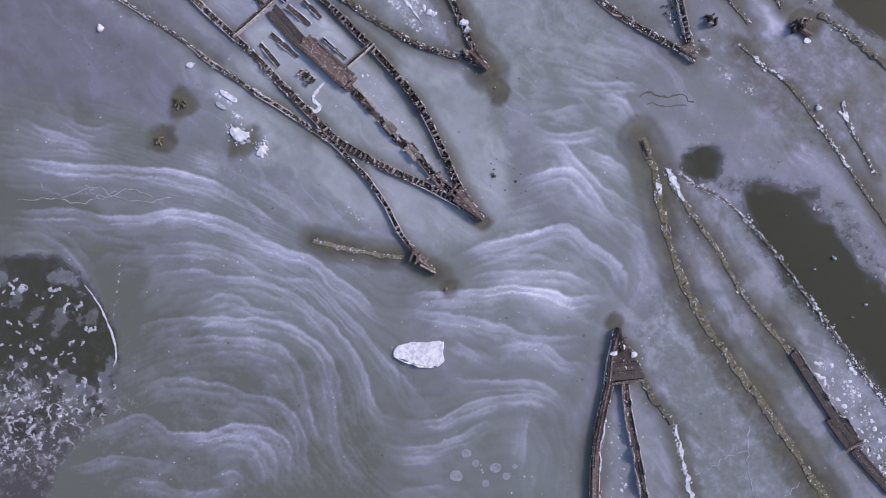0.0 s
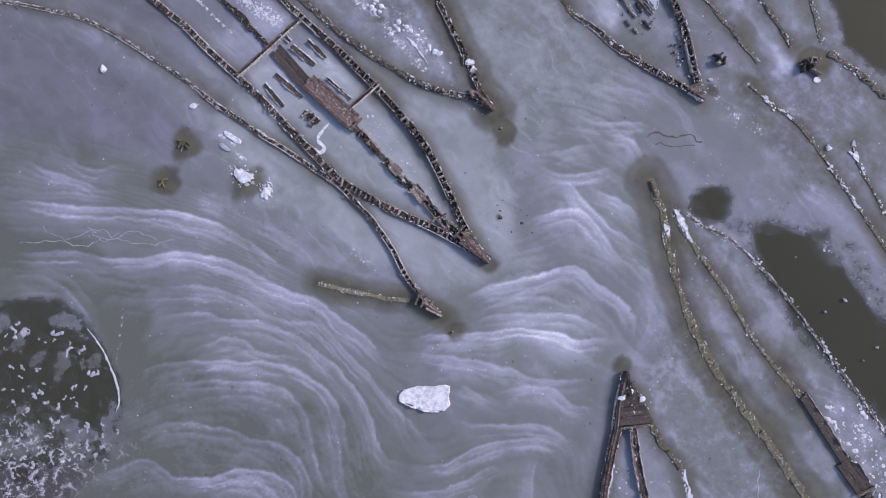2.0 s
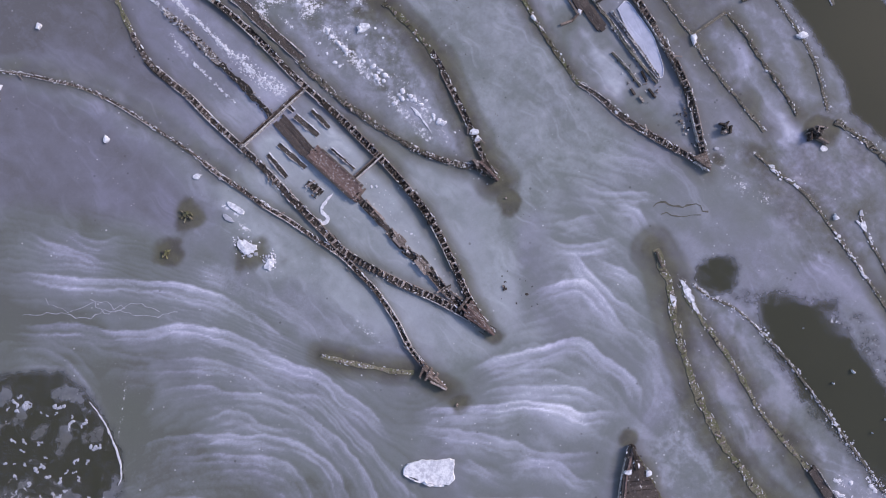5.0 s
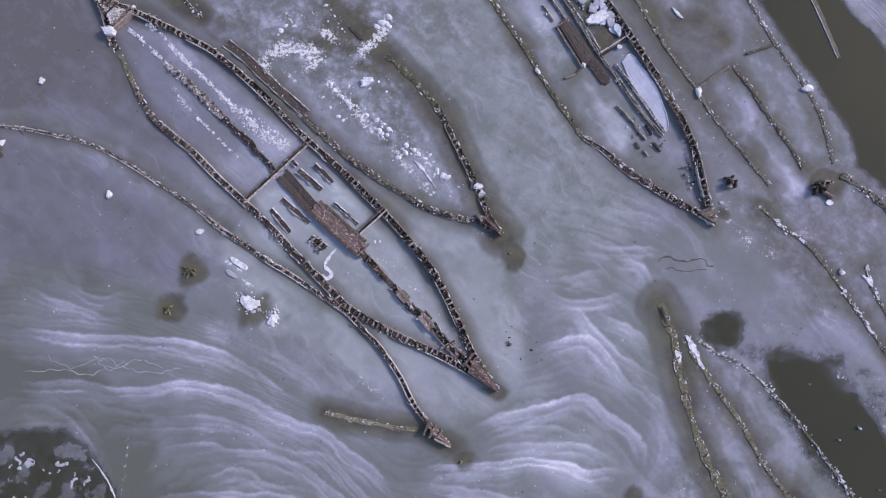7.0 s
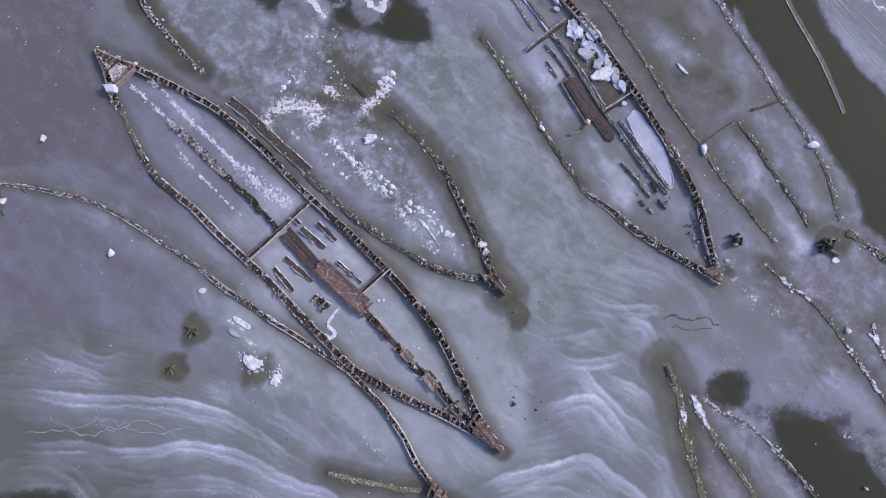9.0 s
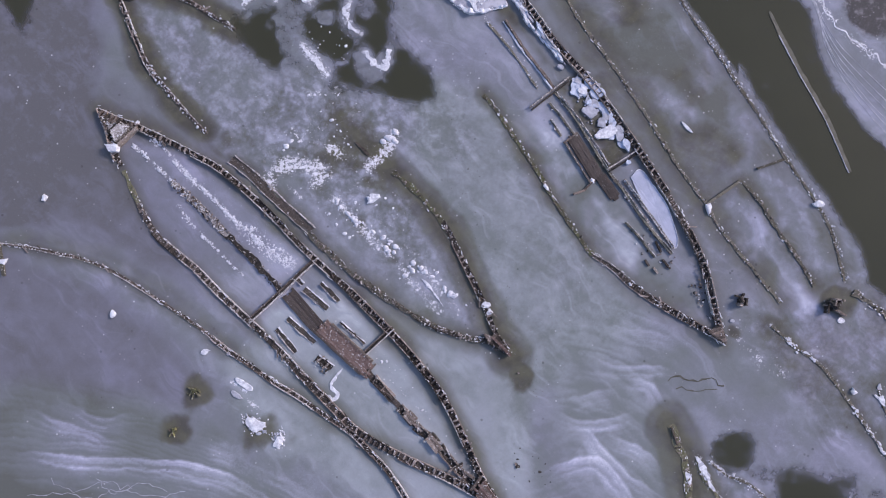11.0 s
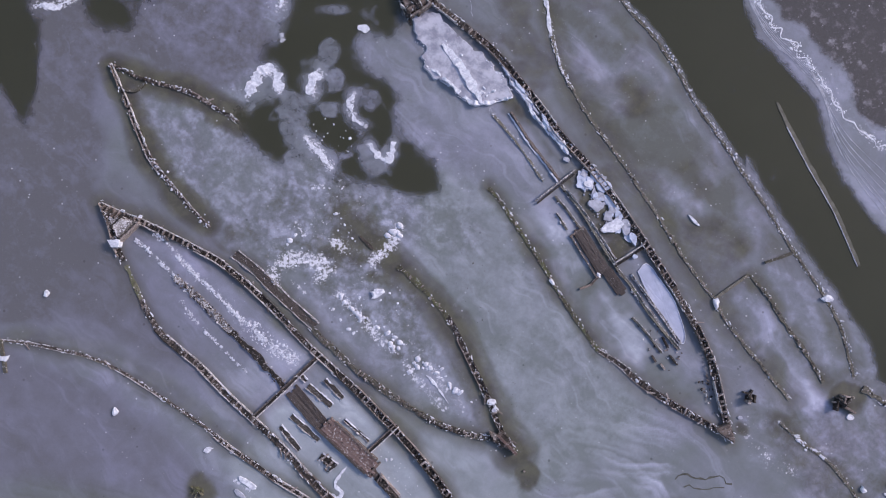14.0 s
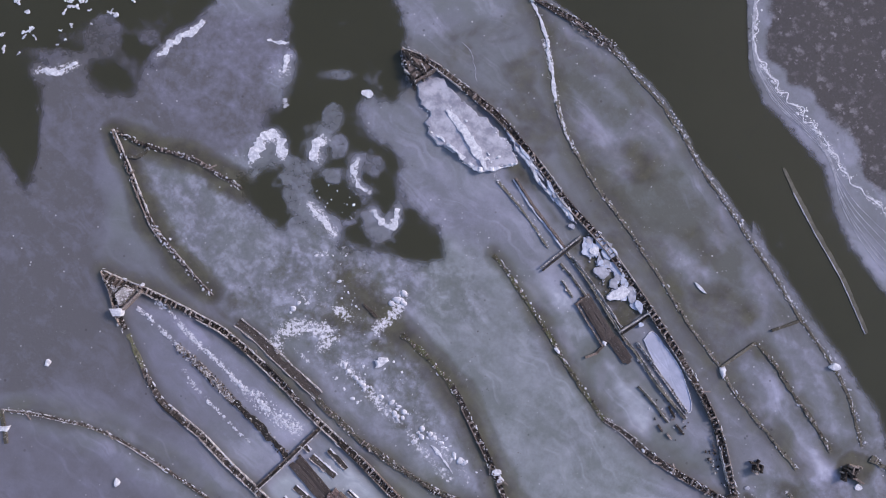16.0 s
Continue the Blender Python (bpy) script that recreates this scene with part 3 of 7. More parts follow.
def along(points, n, spread, rmin, rmax, z=0.1, seed=0, lo=0.0, hi=1.0):
    """Places for lumps strewn along a curve."""
    r = random.Random(seed)
    c = line(points, 0.3)
    nn = sides(c)
    out = []
    for _ in range(n):
        u = r.uniform(lo, hi)
        if noise.noise((u * 14.0, seed * 3.1, 0.0)) < -0.08:
            continue
        i = int(u * (len(c) - 1))
        o = r.gauss(0, spread)
        out.append((c[i][0] + nn[i][0] * o, c[i][1] + nn[i][1] * o, z, r.uniform(rmin, rmax) * (1.0 if r.random() < 0.85 else 1.8), math.atan2(-nn[i][0], nn[i][1])))
    return out


def strewn(poly, n, rmin, rmax, z=0.02, seed=0):
    """Places for lumps strewn over an outline."""
    r = random.Random(seed)
    xs, ys = [p[0] for p in poly], [p[1] for p in poly]
    out = []
    while len(out) < n:
        x, y = r.uniform(min(xs), max(xs)), r.uniform(min(ys), max(ys))
        hit = False
        for (x1, y1), (x2, y2) in zip(poly, [*poly[1:], poly[0]]):
            if (y1 > y) != (y2 > y) and x < (x2 - x1) * (y - y1) / (y2 - y1) + x1:
                hit = not hit
        if hit:
            out.append((x, y, z, r.uniform(rmin, rmax) * (1.0 if r.random() < 0.85 else 2.0)))
    return out


# ---- the plan, in metres: sides of the wrecks, from stern to bow or along the way ----
A_EAST = [(-52.8, 66.4), (-49.2, 64.7), (-46.3, 63.5), (-42.1, 61.5), (-38.8, 59.8), (-35.4, 58), (-31.2, 54.7), (-27, 50.8), (-22.8, 46.5), (-20.7, 44.6), (-16.2, 40.6), (-12, 36.5), (-9.6, 34.1), (-6.3, 30.5), (-3.1, 26.5), (-0.8, 22.5), (1.1, 18.5), (3, 14.5), (6.6, 9.2)]
A_WEST = [(-52.8, 66.4), (-51.4, 63.5), (-50.3, 60.1), (-48.9, 57.4), (-47.2, 53.9), (-45.7, 51), (-43.7, 48), (-41.2, 45.8), (-37.8, 43.1), (-34.5, 39.8), (-30.7, 36.4), (-26.6, 32.6), (-23.2, 29.1), (-19.9, 25.7), (-17.5, 23.3), (-15, 20.9), (-11.8, 18.8), (-7.7, 16.8), (-4.5, 15.4), (-0.4, 13.5), (3.2, 11.4), (6.6, 9.2)]
B_EAST_BOW = [(-18.1, 65.5), (-14.8, 62.4), (-12.7, 59.9), (-9.9, 57.6), (-7.4, 55.6), (-4.4, 52.5), (-2, 49.4), (-0.3, 46.1), (2.2, 41.1), (3.7, 37.9), (5.1, 34.6), (7.2, 31.4)]
B_EAST_STERN = [(-52.2, 87), (-48.4, 85.1), (-45.9, 84.3), (-40.9, 82.9), (-37.5, 81), (-33.3, 78.5)]
B_WEST_STERN = [(-52.2, 87), (-49.9, 81.7), (-48.1, 77.5), (-45.9, 72.9), (-42.9, 69.2), (-40.3, 66.3), (-37.1, 63)]
B_WEST_BOW = [(-22.1, 48.7), (-20.4, 47.1), (-17.9, 44.9), (-15.4, 42.6), (-12.1, 40.4), (-8.8, 38.2), (-4.7, 35.8), (-0.6, 34.2), (3.9, 33.2), (7.2, 31.4)]
B_STRIP = [(-33.4, 59.2), (-30.5, 57), (-27.9, 54.5), (-24.6, 51.5), (-21.6, 48.9)]
D_EAST = [(-66.4, 46.7), (-61.7, 46.1), (-57.6, 45.3), (-53.5, 44.3), (-49.3, 42.5), (-45.1, 40), (-41, 37.4), (-36.8, 34.6), (-33.5, 32), (-30.2, 29.9), (-26.8, 27.5), (-22.7, 25.1), (-19.4, 22.9), (-15.3, 20.2), (-12.9, 17.9), (-10.4, 15.4), (-8.7, 13.1), (-7.1, 10.7), (-5.5, 7.6), (-3.4, 4.8), (0, 1.4)]
D_WEST = [(-17.9, 5.9), (-14.2, 5), (-11, 4.4), (-7.8, 3.8), (-4.6, 3.6), (0, 1.4)]
E_EAST = [(-10.3, 99.3), (-7.1, 97.9), (-3.8, 95.8), (0.4, 92.4), (3.8, 89.5), (7.1, 85.7), (10.4, 81.6), (13.7, 77), (17.4, 72.9), (20, 69.8), (22.5, 66.3), (24.6, 63.1), (26.6, 60.1), (28.4, 57.2), (30.3, 54.3), (31.9, 51.4), (33.3, 48.9), (34.7, 45.6), (35.7, 42.3), (36.4, 39), (37.2, 35.7), (38.1, 33.1)]
E_WEST_BOW = [(19, 45.8), (21.9, 44), (24.8, 41.5), (28, 39.3), (31.3, 37.3), (34.6, 35.5), (38.1, 33.1)]
E_WEST_MID = [(3.3, 69.2), (5, 67.1), (6.7, 64.6), (9.2, 60.8), (11.2, 57.9), (13.3, 54.1), (15.8, 50.4), (17.4, 48.1), (19, 45.8)]
E_WEST_STERN = [(-10.3, 99.3), (-9.6, 96.3), (-8.3, 93.3)]
E_INNER = [(3.8, 80), (6.3, 77.1), (8.7, 73.9), (11.2, 70.2)]
F_WEST = [(8.6, 107.7), (10.9, 102.1), (11.7, 96.9), (12.5, 91.9), (13.7, 87.6), (16.2, 82.6), (18.6, 78.9), (21.9, 74.4), (25.1, 69.5), (28.3, 64.6), (31.5, 59.3), (35.8, 53.3), (37.8, 49.8), (40.9, 45.8), (44.4, 41.5), (46.4, 39.1)]
F_EAST = [(8.6, 107.7), (13.8, 104.7), (17.2, 102.6), (21.3, 99.2), (24.6, 95.4), (27.9, 91.6), (31.2, 86.6), (33.6, 82), (37.6, 76.2), (40.8, 71.2), (43.9, 66.4), (46.3, 62.3), (49.4, 57.5), (52.1, 53.5), (54, 49.5), (55.3, 44.7), (55.8, 42.3)]
F_INNER = [(41, 56.8), (43.6, 53.8), (45.9, 50.1), (49, 45.5), (51.3, 41.5)]
G_WEST = [(30.1, 21.6), (32.1, 16.2), (32.9, 11.2), (34.2, 6.2), (35.8, 1.2), (38.6, -4.5), (41.9, -9.4), (46, -15), (50, -20.7), (53.2, -25.5), (56.4, -30.3), (61, -37)]
G_MID = [(33.8, 16.6), (35.5, 13.3), (38.8, 8.7), (42, 3.8), (45.3, -2), (49.4, -6.8), (51.8, -9.7)]
G_KEEL = [(51.9, -9.3), (55.1, -15), (58.3, -19.8), (60.3, -23), (63.1, -26.2), (65.4, -28.8)]
G_EAST = [(35.5, 16.6), (38, 14.6), (41.3, 13.3), (45.5, 9.6), (49.6, 5.1), (52.9, 0.6), (57.7, -6), (61.8, -11.7), (65.7, -17.3), (70, -24)]
H_WEST = [(26.4, -6.4), (25.5, -10.3), (25, -14.4), (23.9, -19.2), (23.1, -24.1), (22.9, -30.6), (22.9, -36)]
H_MID = [(27.4, -14.4), (28, -19.2), (29, -24), (30.2, -30.6), (31.3, -36)]
H_EAST = [(26.4, -6.4), (28.3, -9.9), (29.9, -13.1), (31.9, -16.8), (34.4, -20), (35.2, -23.2), (36.4, -28), (37.2, -30.5), (38.5, -36)]
I_LONG = [(44.9, 35.7), (48.3, 32.9), (51.7, 30.4), (54.2, 27.4), (56.2, 24.5), (59.1, 20.3), (61.6, 16.5), (64, 12.8), (66.3, 9.5), (70, 4)]
I_SHORT = [(60.1, 27.1), (60.9, 24.1), (62.5, 21.2), (64.9, 16.6)]
J_BANK = [(57, 40.8), (61.2, 37.8), (64.5, 34.9), (66.9, 33.2), (70, 31)]
SHORE_RIM = [(44.5, 118), (43, 108.5), (42, 102.4), (42.7, 98.6), (45.5, 93.9), (48.8, 90.5), (52, 86.3), (54.3, 82.2), (56.7, 79.3), (60.6, 76.2), (68, 70)]
SHORE_ICE = [(43.6, 118), (42.1, 108.5), (41.7, 99), (44.2, 92.6), (49.1, 87.2), (52.7, 83), (54.1, 76.3), (56.4, 71.4), (60.2, 65.7), (68, 57)]
SPIT = [(45.8, 82.3), (47.4, 78.8), (50.7, 72.2), (53.8, 66.4), (57.2, 58.3)]
CHANNEL = [(8.6, 109), (13.8, 105.2), (17.2, 103.3), (21.3, 100), (24.6, 96.2), (28.2, 92.2), (31.6, 87), (34, 82.4), (38, 76.4), (41.2, 71.4), (44.3, 66.6), (46.9, 62.6), (50, 57.6), (54, 51.6), (57.2, 46.6), (58.3, 41.6), (63.4, 37.4), (80, 29),
           (110, 29), (68, 57), (60.2, 65.7), (56.4, 71.4), (54.1, 76.3), (52.7, 83), (49.1, 87.2), (44.2, 92.6), (41.7, 99), (42.1, 108.5), (44, 125), (14, 125)]
POOL_W = [(-82.6, 1.6), (-62.7, 2.5), (-58.7, 3.0), (-54.6, 2.6), (-52.0, 0.8), (-50.0, -1.4), (-47.7, -5.3), (-46.2, -8.5), (-45.5, -11.7), (-46.0, -14.3), (-44.9, -15.9), (-47.4, -19.3), (-51.3, -19.7), (-55.3, -21.4), (-58.3, -24.5), (-81.1, -26.2)]
POOL_E = [(45.7, 13.7), (48.9, 14.2), (52.2, 13.1), (55.6, 13.4), (56.6, 11.3), (58.7, 8.8), (60.5, 5.7), (62.3, 2.5), (65.4, -0.9), (72.0, -4.2), (83.6, -10.7), (83.0, -28.5), (71.5, -22.2), (65.0, -14.9), (60.2, -8.6), (56.3, -4.2), (52.0, 1.2), (49.2, 5.5), (47.1, 8.8)]
POOL_N = [(-27.4, 117.3), (-26.9, 101.7), (-26.5, 94.0), (-27.1, 90.1), (-29.4, 89.1), (-30.1, 86.9), (-28.3, 81.4), (-32.5, 82.0), (-33.7, 80.7), (-32.3, 77.0), (-29.8, 73.8), (-27.3, 72.2), (-22.4, 72.8), (-19.1, 71.2), (-15.0, 70.6), (-10.9, 69.5), (-7.6, 68.4), (-5.0, 69.2), (-5.4, 71.7), (-7.7, 74.5), (-10.5, 77.2), (-11.5, 80.5), (-11.1, 82.4), (-14.1, 85.0), (-16.4, 87.5), (-17.6, 89.9), (-16.0, 92.8), (-11.2, 91.6), (-10.7, 95.0), (-11.5, 117.4)]
POOL_NW = [(-95.7, 119.9), (-37.4, 120.6), (-38.5, 106.7), (-40.6, 103.9), (-44.6, 99.9), (-46.6, 98.0), (-49.3, 97.3), (-50.5, 93.8), (-53.3, 93.0), (-55.1, 93.9), (-56.0, 96.1), (-58.6, 96.9), (-63.7, 96.7), (-64.1, 94.5), (-63.5, 89.4), (-63.6, 82.7), (-64.5, 77.6), (-65.9, 79.2), (-67.6, 83.7), (-69.5, 85.2), (-93.2, 85.8)]
FROST_ZONE = [(-80, 27), (-63, 27), (-45, 25), (-30, 16), (-19, 10), (-6, 2), (2, 4), (9, 10), (12, 24), (14, 36), (24, 38), (34, 33), (31, 20), (31, 8), (28, -4), (24.5, -10), (23, -40), (-80, -40)]
HOLD_A = [(-50, 63), (-36, 57), (-22, 45), (-9, 33), (-2, 23), (4, 12), (-8, 18), (-19, 26), (-31, 38), (-42, 47), (-48, 56)]
HOLD_A_NE = [(-46, 62), (-36, 57), (-22, 45.5), (-26, 42), (-33, 48.5), (-42, 58)]
HOLD_B = [(-50, 84), (-36, 79), (-22, 68), (-10, 57), (-1, 46), (5, 34), (-6, 37), (-22, 50), (-36, 64), (-46, 76)]
HOLD_E = [(4, 68), (10, 66), (22, 56), (31, 46), (37, 34), (24, 42), (17, 49), (10, 60)]
HOLD_F = [(9, 106), (21, 98), (33, 81), (44, 65), (53, 50), (56, 40), (46, 40), (36, 53), (25, 70), (14, 88), (11, 97)]
HOLD_G = [(32, 18), (40, 14), (50, 4), (66, -18), (70, -34), (58, -34), (46, -16), (36, 1), (33, 12)]
FLAT_SE = [(29, -8), (34, 2), (46, -15), (60, -36), (36, -36), (34, -20)]
LANE = [(6, 30), (3, 42), (-8, 60), (-6, 72), (2, 70), (8, 62), (18, 46), (28, 38), (12, 26), (7, 12), (2, 2)]
BANK_NE = [(38, 40), (44, 30), (52, 20), (70, 22), (70, 34), (57, 46), (54, 40), (46, 38)]
# dark wet gap, the wall's shadow painted into its colour
SHADED_GAP_E = [(3.9, 84.9), (5.9, 83.2), (7.9, 81.7), (10.8, 78), (12.8, 74.7), (15.7, 72.6), (14.4, 71.8), (12.4, 73.9), (9.6, 77.2), (7.1, 80.5)]
LANE_EF = [(-8, 100), (9, 108), (12, 92), (18, 80), (28, 65), (36, 53), (41, 44), (38, 34), (34, 47), (26, 61), (17, 73.5), (4, 89.5)]
# dark wet floor, with shade between the cakes coloured in
HOLD_E_CAKES = [(14.5, 70.5), (17, 73), (21, 69), (26, 60.5), (21.3, 57.8), (17, 65)]
COVE_NW = [(-85, 48), (-60, 50), (-54, 66), (-53, 90), (-38, 82), (-30, 88), (-28, 104), (-85, 104)]
SLACK_SW = [(-85, -2), (-46, -4), (-34, -6), (-14, -12), (-8, -22), (-6, -42), (-85, -42)]
BOW_A = [(-34, 30), (-26, 38), (-8, 40), (8, 28), (12, 8), (2, 4), (-14, 12), (-30, 20)]
NORTH_A = [(-62, 66), (-50, 72), (-36, 60), (-28, 48), (-33, 42), (-44, 46), (-62, 54)]
POOL_LIP = [(-85, 14), (-60, 13), (-50, 11), (-42, 4), (-44, -4), (-50, 2), (-60, 7), (-85, 8)]
HOLD_D = [(-85, 44), (-66, 45), (-50, 40), (-40, 31), (-33, 26), (-40, 24), (-60, 27), (-85, 28)]
PLAIN_W = [(-85, 70), (-56, 66), (-50, 58), (-42, 46), (-36, 38), (-48, 46), (-66, 50), (-85, 50)]
# shadowy dark bands beside two hull sides, painted into the ice colour
D_BAND = [(-66, 47.2), (-60.7, 47.2), (-55.4, 46.4), (-50.1, 44.8), (-44.8, 41.8), (-39.4, 37.6), (-36.2, 34.5)]
B_BAND = [(-43.7, 68.7), (-40.3, 64.4), (-37, 61.2), (-33.8, 59.1), (-29.5, 56.9)]
SURGE_W = [(-60, 20), (-30, 17), (-15, 8), (-4, -4), (-10, -8), (-26, 2), (-44, 6), (-60, 8)]
SURGE_E = [(4, 2), (12, 10), (14, 36), (24, 36), (32, 22), (31, 8), (27, -8), (8, -6)]
PUFF_NW = [(-42.2, 101.5), (-38.1, 105.8), (-28.1, 104.2), (-26.5, 89.8), (-29.2, 83.9), (-34.1, 82.2), (-41.7, 89.6), (-50.1, 92.9)]
PUFF_B = [(-48.9, 82.9), (-34.0, 78.9), (-27.3, 71.5), (-19.9, 70.7), (-11.7, 70.8), (0.5, 66.8), (2.2, 60.3), (-8.4, 60.3), (-19.0, 67.5), (-28.6, 60.1), (-35.2, 63.3), (-43.5, 71.4)]
MELT_E = [(52.7, 13.7), (56.4, 13.6), (60.6, 12.2), (65.6, 7.4), (68.8, 2.4), (68.7, -2.6), (63.7, 0.7), (60.5, 4.7), (57.9, 8.5), (54.7, 10.6)]
ROTTEN = [(-34, 63), (-30, 70), (-22, 76), (-12, 70), (-6, 66), (-9, 57), (-3, 46), (-6, 40), (-14, 46), (-24, 54), (-30, 58)]
BRASH_W = [(-81.9, -11.2), (-62.0, -11.9), (-57.2, -12.6), (-50.7, -15.8), (-45.1, -15.7), (-43.6, -18.3), (-47.0, -21.3), (-50.8, -24.5), (-54.0, -28.5), (-55.0, -34.7), (-80.6, -34.8)]
SNOW_LINES = (
    ([(-45.2, 62.3), (-42.5, 59.9), (-40, 57.1), (-36.5, 54), (-33.2, 50.8), (-31.5, 49.3), (-27, 45.6)], 0.5, 0.95), ([(-47.6, 61), (-44.9, 58.8), (-42.4, 56.4), (-40.1, 54.2)], 0.45, 0.9), ([(-40.8, 52.4), (-38.8, 49.7), (-36.3, 47.3), (-34.3, 45.3), (-31.3, 42.4)], 0.35, 0.6),
    ([(-31.5, 48.8), (-28, 46.6), (-24.6, 44.2)], 1.5, 0.75), ([(-46.8, 60.5), (-41.9, 56), (-37.7, 52.2), (-33.8, 48.4)], 0.5, 0.5),
    ([(-16.5, 52.5), (-9.5, 44.5), (-3, 37.5)], 0.9, 0.7), ([(-8, 47), (-0.5, 37.5)], 0.9, 0.55), (G_EAST, 0.45, 0.7), (G_MID, 0.3, 0.5), (F_EAST, 0.5, 0.6), (F_WEST, 0.4, 0.55), (I_LONG, 0.5, 0.6),
)
SNOW_EDGES = (
    (E_INNER, 0.4, 0.6), ([(33.8, 17.2), (35, 14.6), (36.2, 12.4)], 0.8, 0.9), ([(10.9, 101), (11.7, 96.9), (12.5, 91.9)], 0.6, 0.9), ([(56, -11), (60, -14), (66, -24)], 1.8, 0.45), (H_EAST[4:], 0.4, 0.85), (H_MID, 0.5, 0.7),
    ([(-45.4, 2.6), (-46.2, -6), (-45.6, -12)], 0.4, 0.55), ([(-30, 24.6), (-28.6, 23.6)], 0.5, 0.8), ([(-32.4, 27.2), (-29.6, 25.4)], 0.35, 0.9), ([(-13, 10.4), (-11, 8.8)], 0.9, 0.65), ([(-20, 21), (-17, 15)], 0.9, 0.35),
)
FOAM_EDGES = (
    (SHORE_RIM, 0.8, 0.5), ([(3.4, 80.8), (6, 77.5)], 0.4, 0.6), ([(40, 35), (43, 31), (47, 29)], 1.4, 0.5),
    ([(-27.0, 101.7), (-26.9, 95.7), (-27.3, 90.6)], 0.6, 0.5), ([(-64.0, 96.1), (-64.0, 92.8), (-63.5, 89.4)], 0.5, 0.6),
)
# frozen foam over the sunken wreck
FOAM_LINES = (
    ([(-28.2, 55.3), (-27.4, 56.8), (-26, 58.3), (-23.5, 58.7), (-21.5, 58.1), (-20.4, 57.6)], 1.4, 1.1), ([(-19, 61.2), (-18.5, 59.8), (-17.6, 60.4)], 1.1, 1.15), ([(-21.5, 55.6), (-20.4, 56), (-19.2, 57)], 0.9, 1.1),
    ([(-9.5, 63.3), (-10.5, 61), (-12.3, 59.2), (-13.5, 58.4)], 1.0, 1.05), ([(-18.4, 53.5), (-16.9, 52.3), (-15.8, 50.9), (-12, 46.5)], 0.8, 1.0), ([(-25.2, 55.6), (-23.2, 53.6)], 0.35, 0.9),
    ([(-24.5, 63.9), (-23.6, 62.2)], 0.5, 0.8), ([(-21.9, 64.7), (-23.5, 62)], 0.4, 0.75), ([(-22.5, 69), (-20.8, 69.3)], 0.6, 0.8),
)
# light lenses of ice between sunken timbers, and swirls drawn by the current
LENSES = (
    [(37.8, 54.5), (42.4, 55.1), (49.1, 43.8), (52.8, 38.2), (48.9, 37.5), (42.8, 45)], [(44.3, 57.7), (48.8, 55.2), (53.6, 44.4), (51.6, 43.2), (46.7, 50.1)],
    [(8.4, 68.4), (12.2, 68.4), (17.3, 58.1), (15.4, 56.8), (10.9, 63.9)], [(19.2, 54.3), (21.8, 53.1), (25.6, 47.4), (26.1, 42.4), (23.6, 43.6), (19.8, 49.9)],
)
SWIRLS = (
    ([(34.9, 70.6), (39.4, 67.4), (42.2, 62.9), (42.5, 60.3), (41.1, 58.3)], 1.5, 0.19), ([(18.8, 87.6), (24.1, 87), (28.6, 85), (33.1, 80.4)], 2.0, 0.16), ([(24, 85), (26, 81.7), (24.6, 79), (27.2, 74.4), (30.4, 73.2)], 1.8, -0.26),
    ([(32.4, 72.5), (34.9, 69.3), (38.1, 68.7)], 1.2, -0.26), ([(29.1, 71.8), (31, 67.9), (33.5, 66)], 1.4, 0.2), ([(33.5, 64.1), (38, 63.5), (40.5, 60.3)], 1.2, -0.24), ([(24, 92), (28, 89), (31, 84.5)], 1.5, -0.2),
    ([(20, 94), (24.5, 90.5), (30, 86.5)], 1.2, 0.18), ([(16, 93), (18.5, 88), (22.5, 82)], 1.4, 0.14),
)
RIDGES = (
    [(-39.6, 103.4), (-40.9, 102.2), (-43.2, 101.1), (-44.6, 99.6), (-46.2, 98.2)],
    [(-63.8, 95.8), (-62.2, 95.7), (-60.8, 95.5), (-59.5, 96.2), (-58.1, 96.9)],
    [(-32.1, 82.5), (-31.4, 83.9), (-30.4, 85.7), (-29.0, 86.6), (-28.0, 85.4), (-27.6, 83.2)],
    [(-22.6, 82.9), (-23.1, 84.3), (-21.7, 85.8)],
    [(-15.1, 78.4), (-16.3, 79.0), (-17.0, 80.5), (-17.3, 81.7), (-16.7, 82.7)],
    [(-14.3, 75.4), (-13.4, 74.1), (-11.9, 72.9), (-11.0, 73.6), (-10.5, 75.8)],
    [(-26.9, 98.4), (-27.4, 97.2), (-27.7, 95.9)],
    [(-23.5, 76.3), (-22.4, 75.2), (-21.1, 73.8), (-19.9, 72.2)],
    [(-16.7, 29.2), (-17.5, 28.2), (-18.4, 26.9), (-17.4, 25.6), (-18.0, 24.8), (-18.8, 25.3), (-18.9, 24.0)], [(-30.2, 100.8), (-28.8, 100.4), (-27.2, 100.3)], [(-16.2, 93.1), (-15.4, 92.9), (-14.7, 92.3)],
)
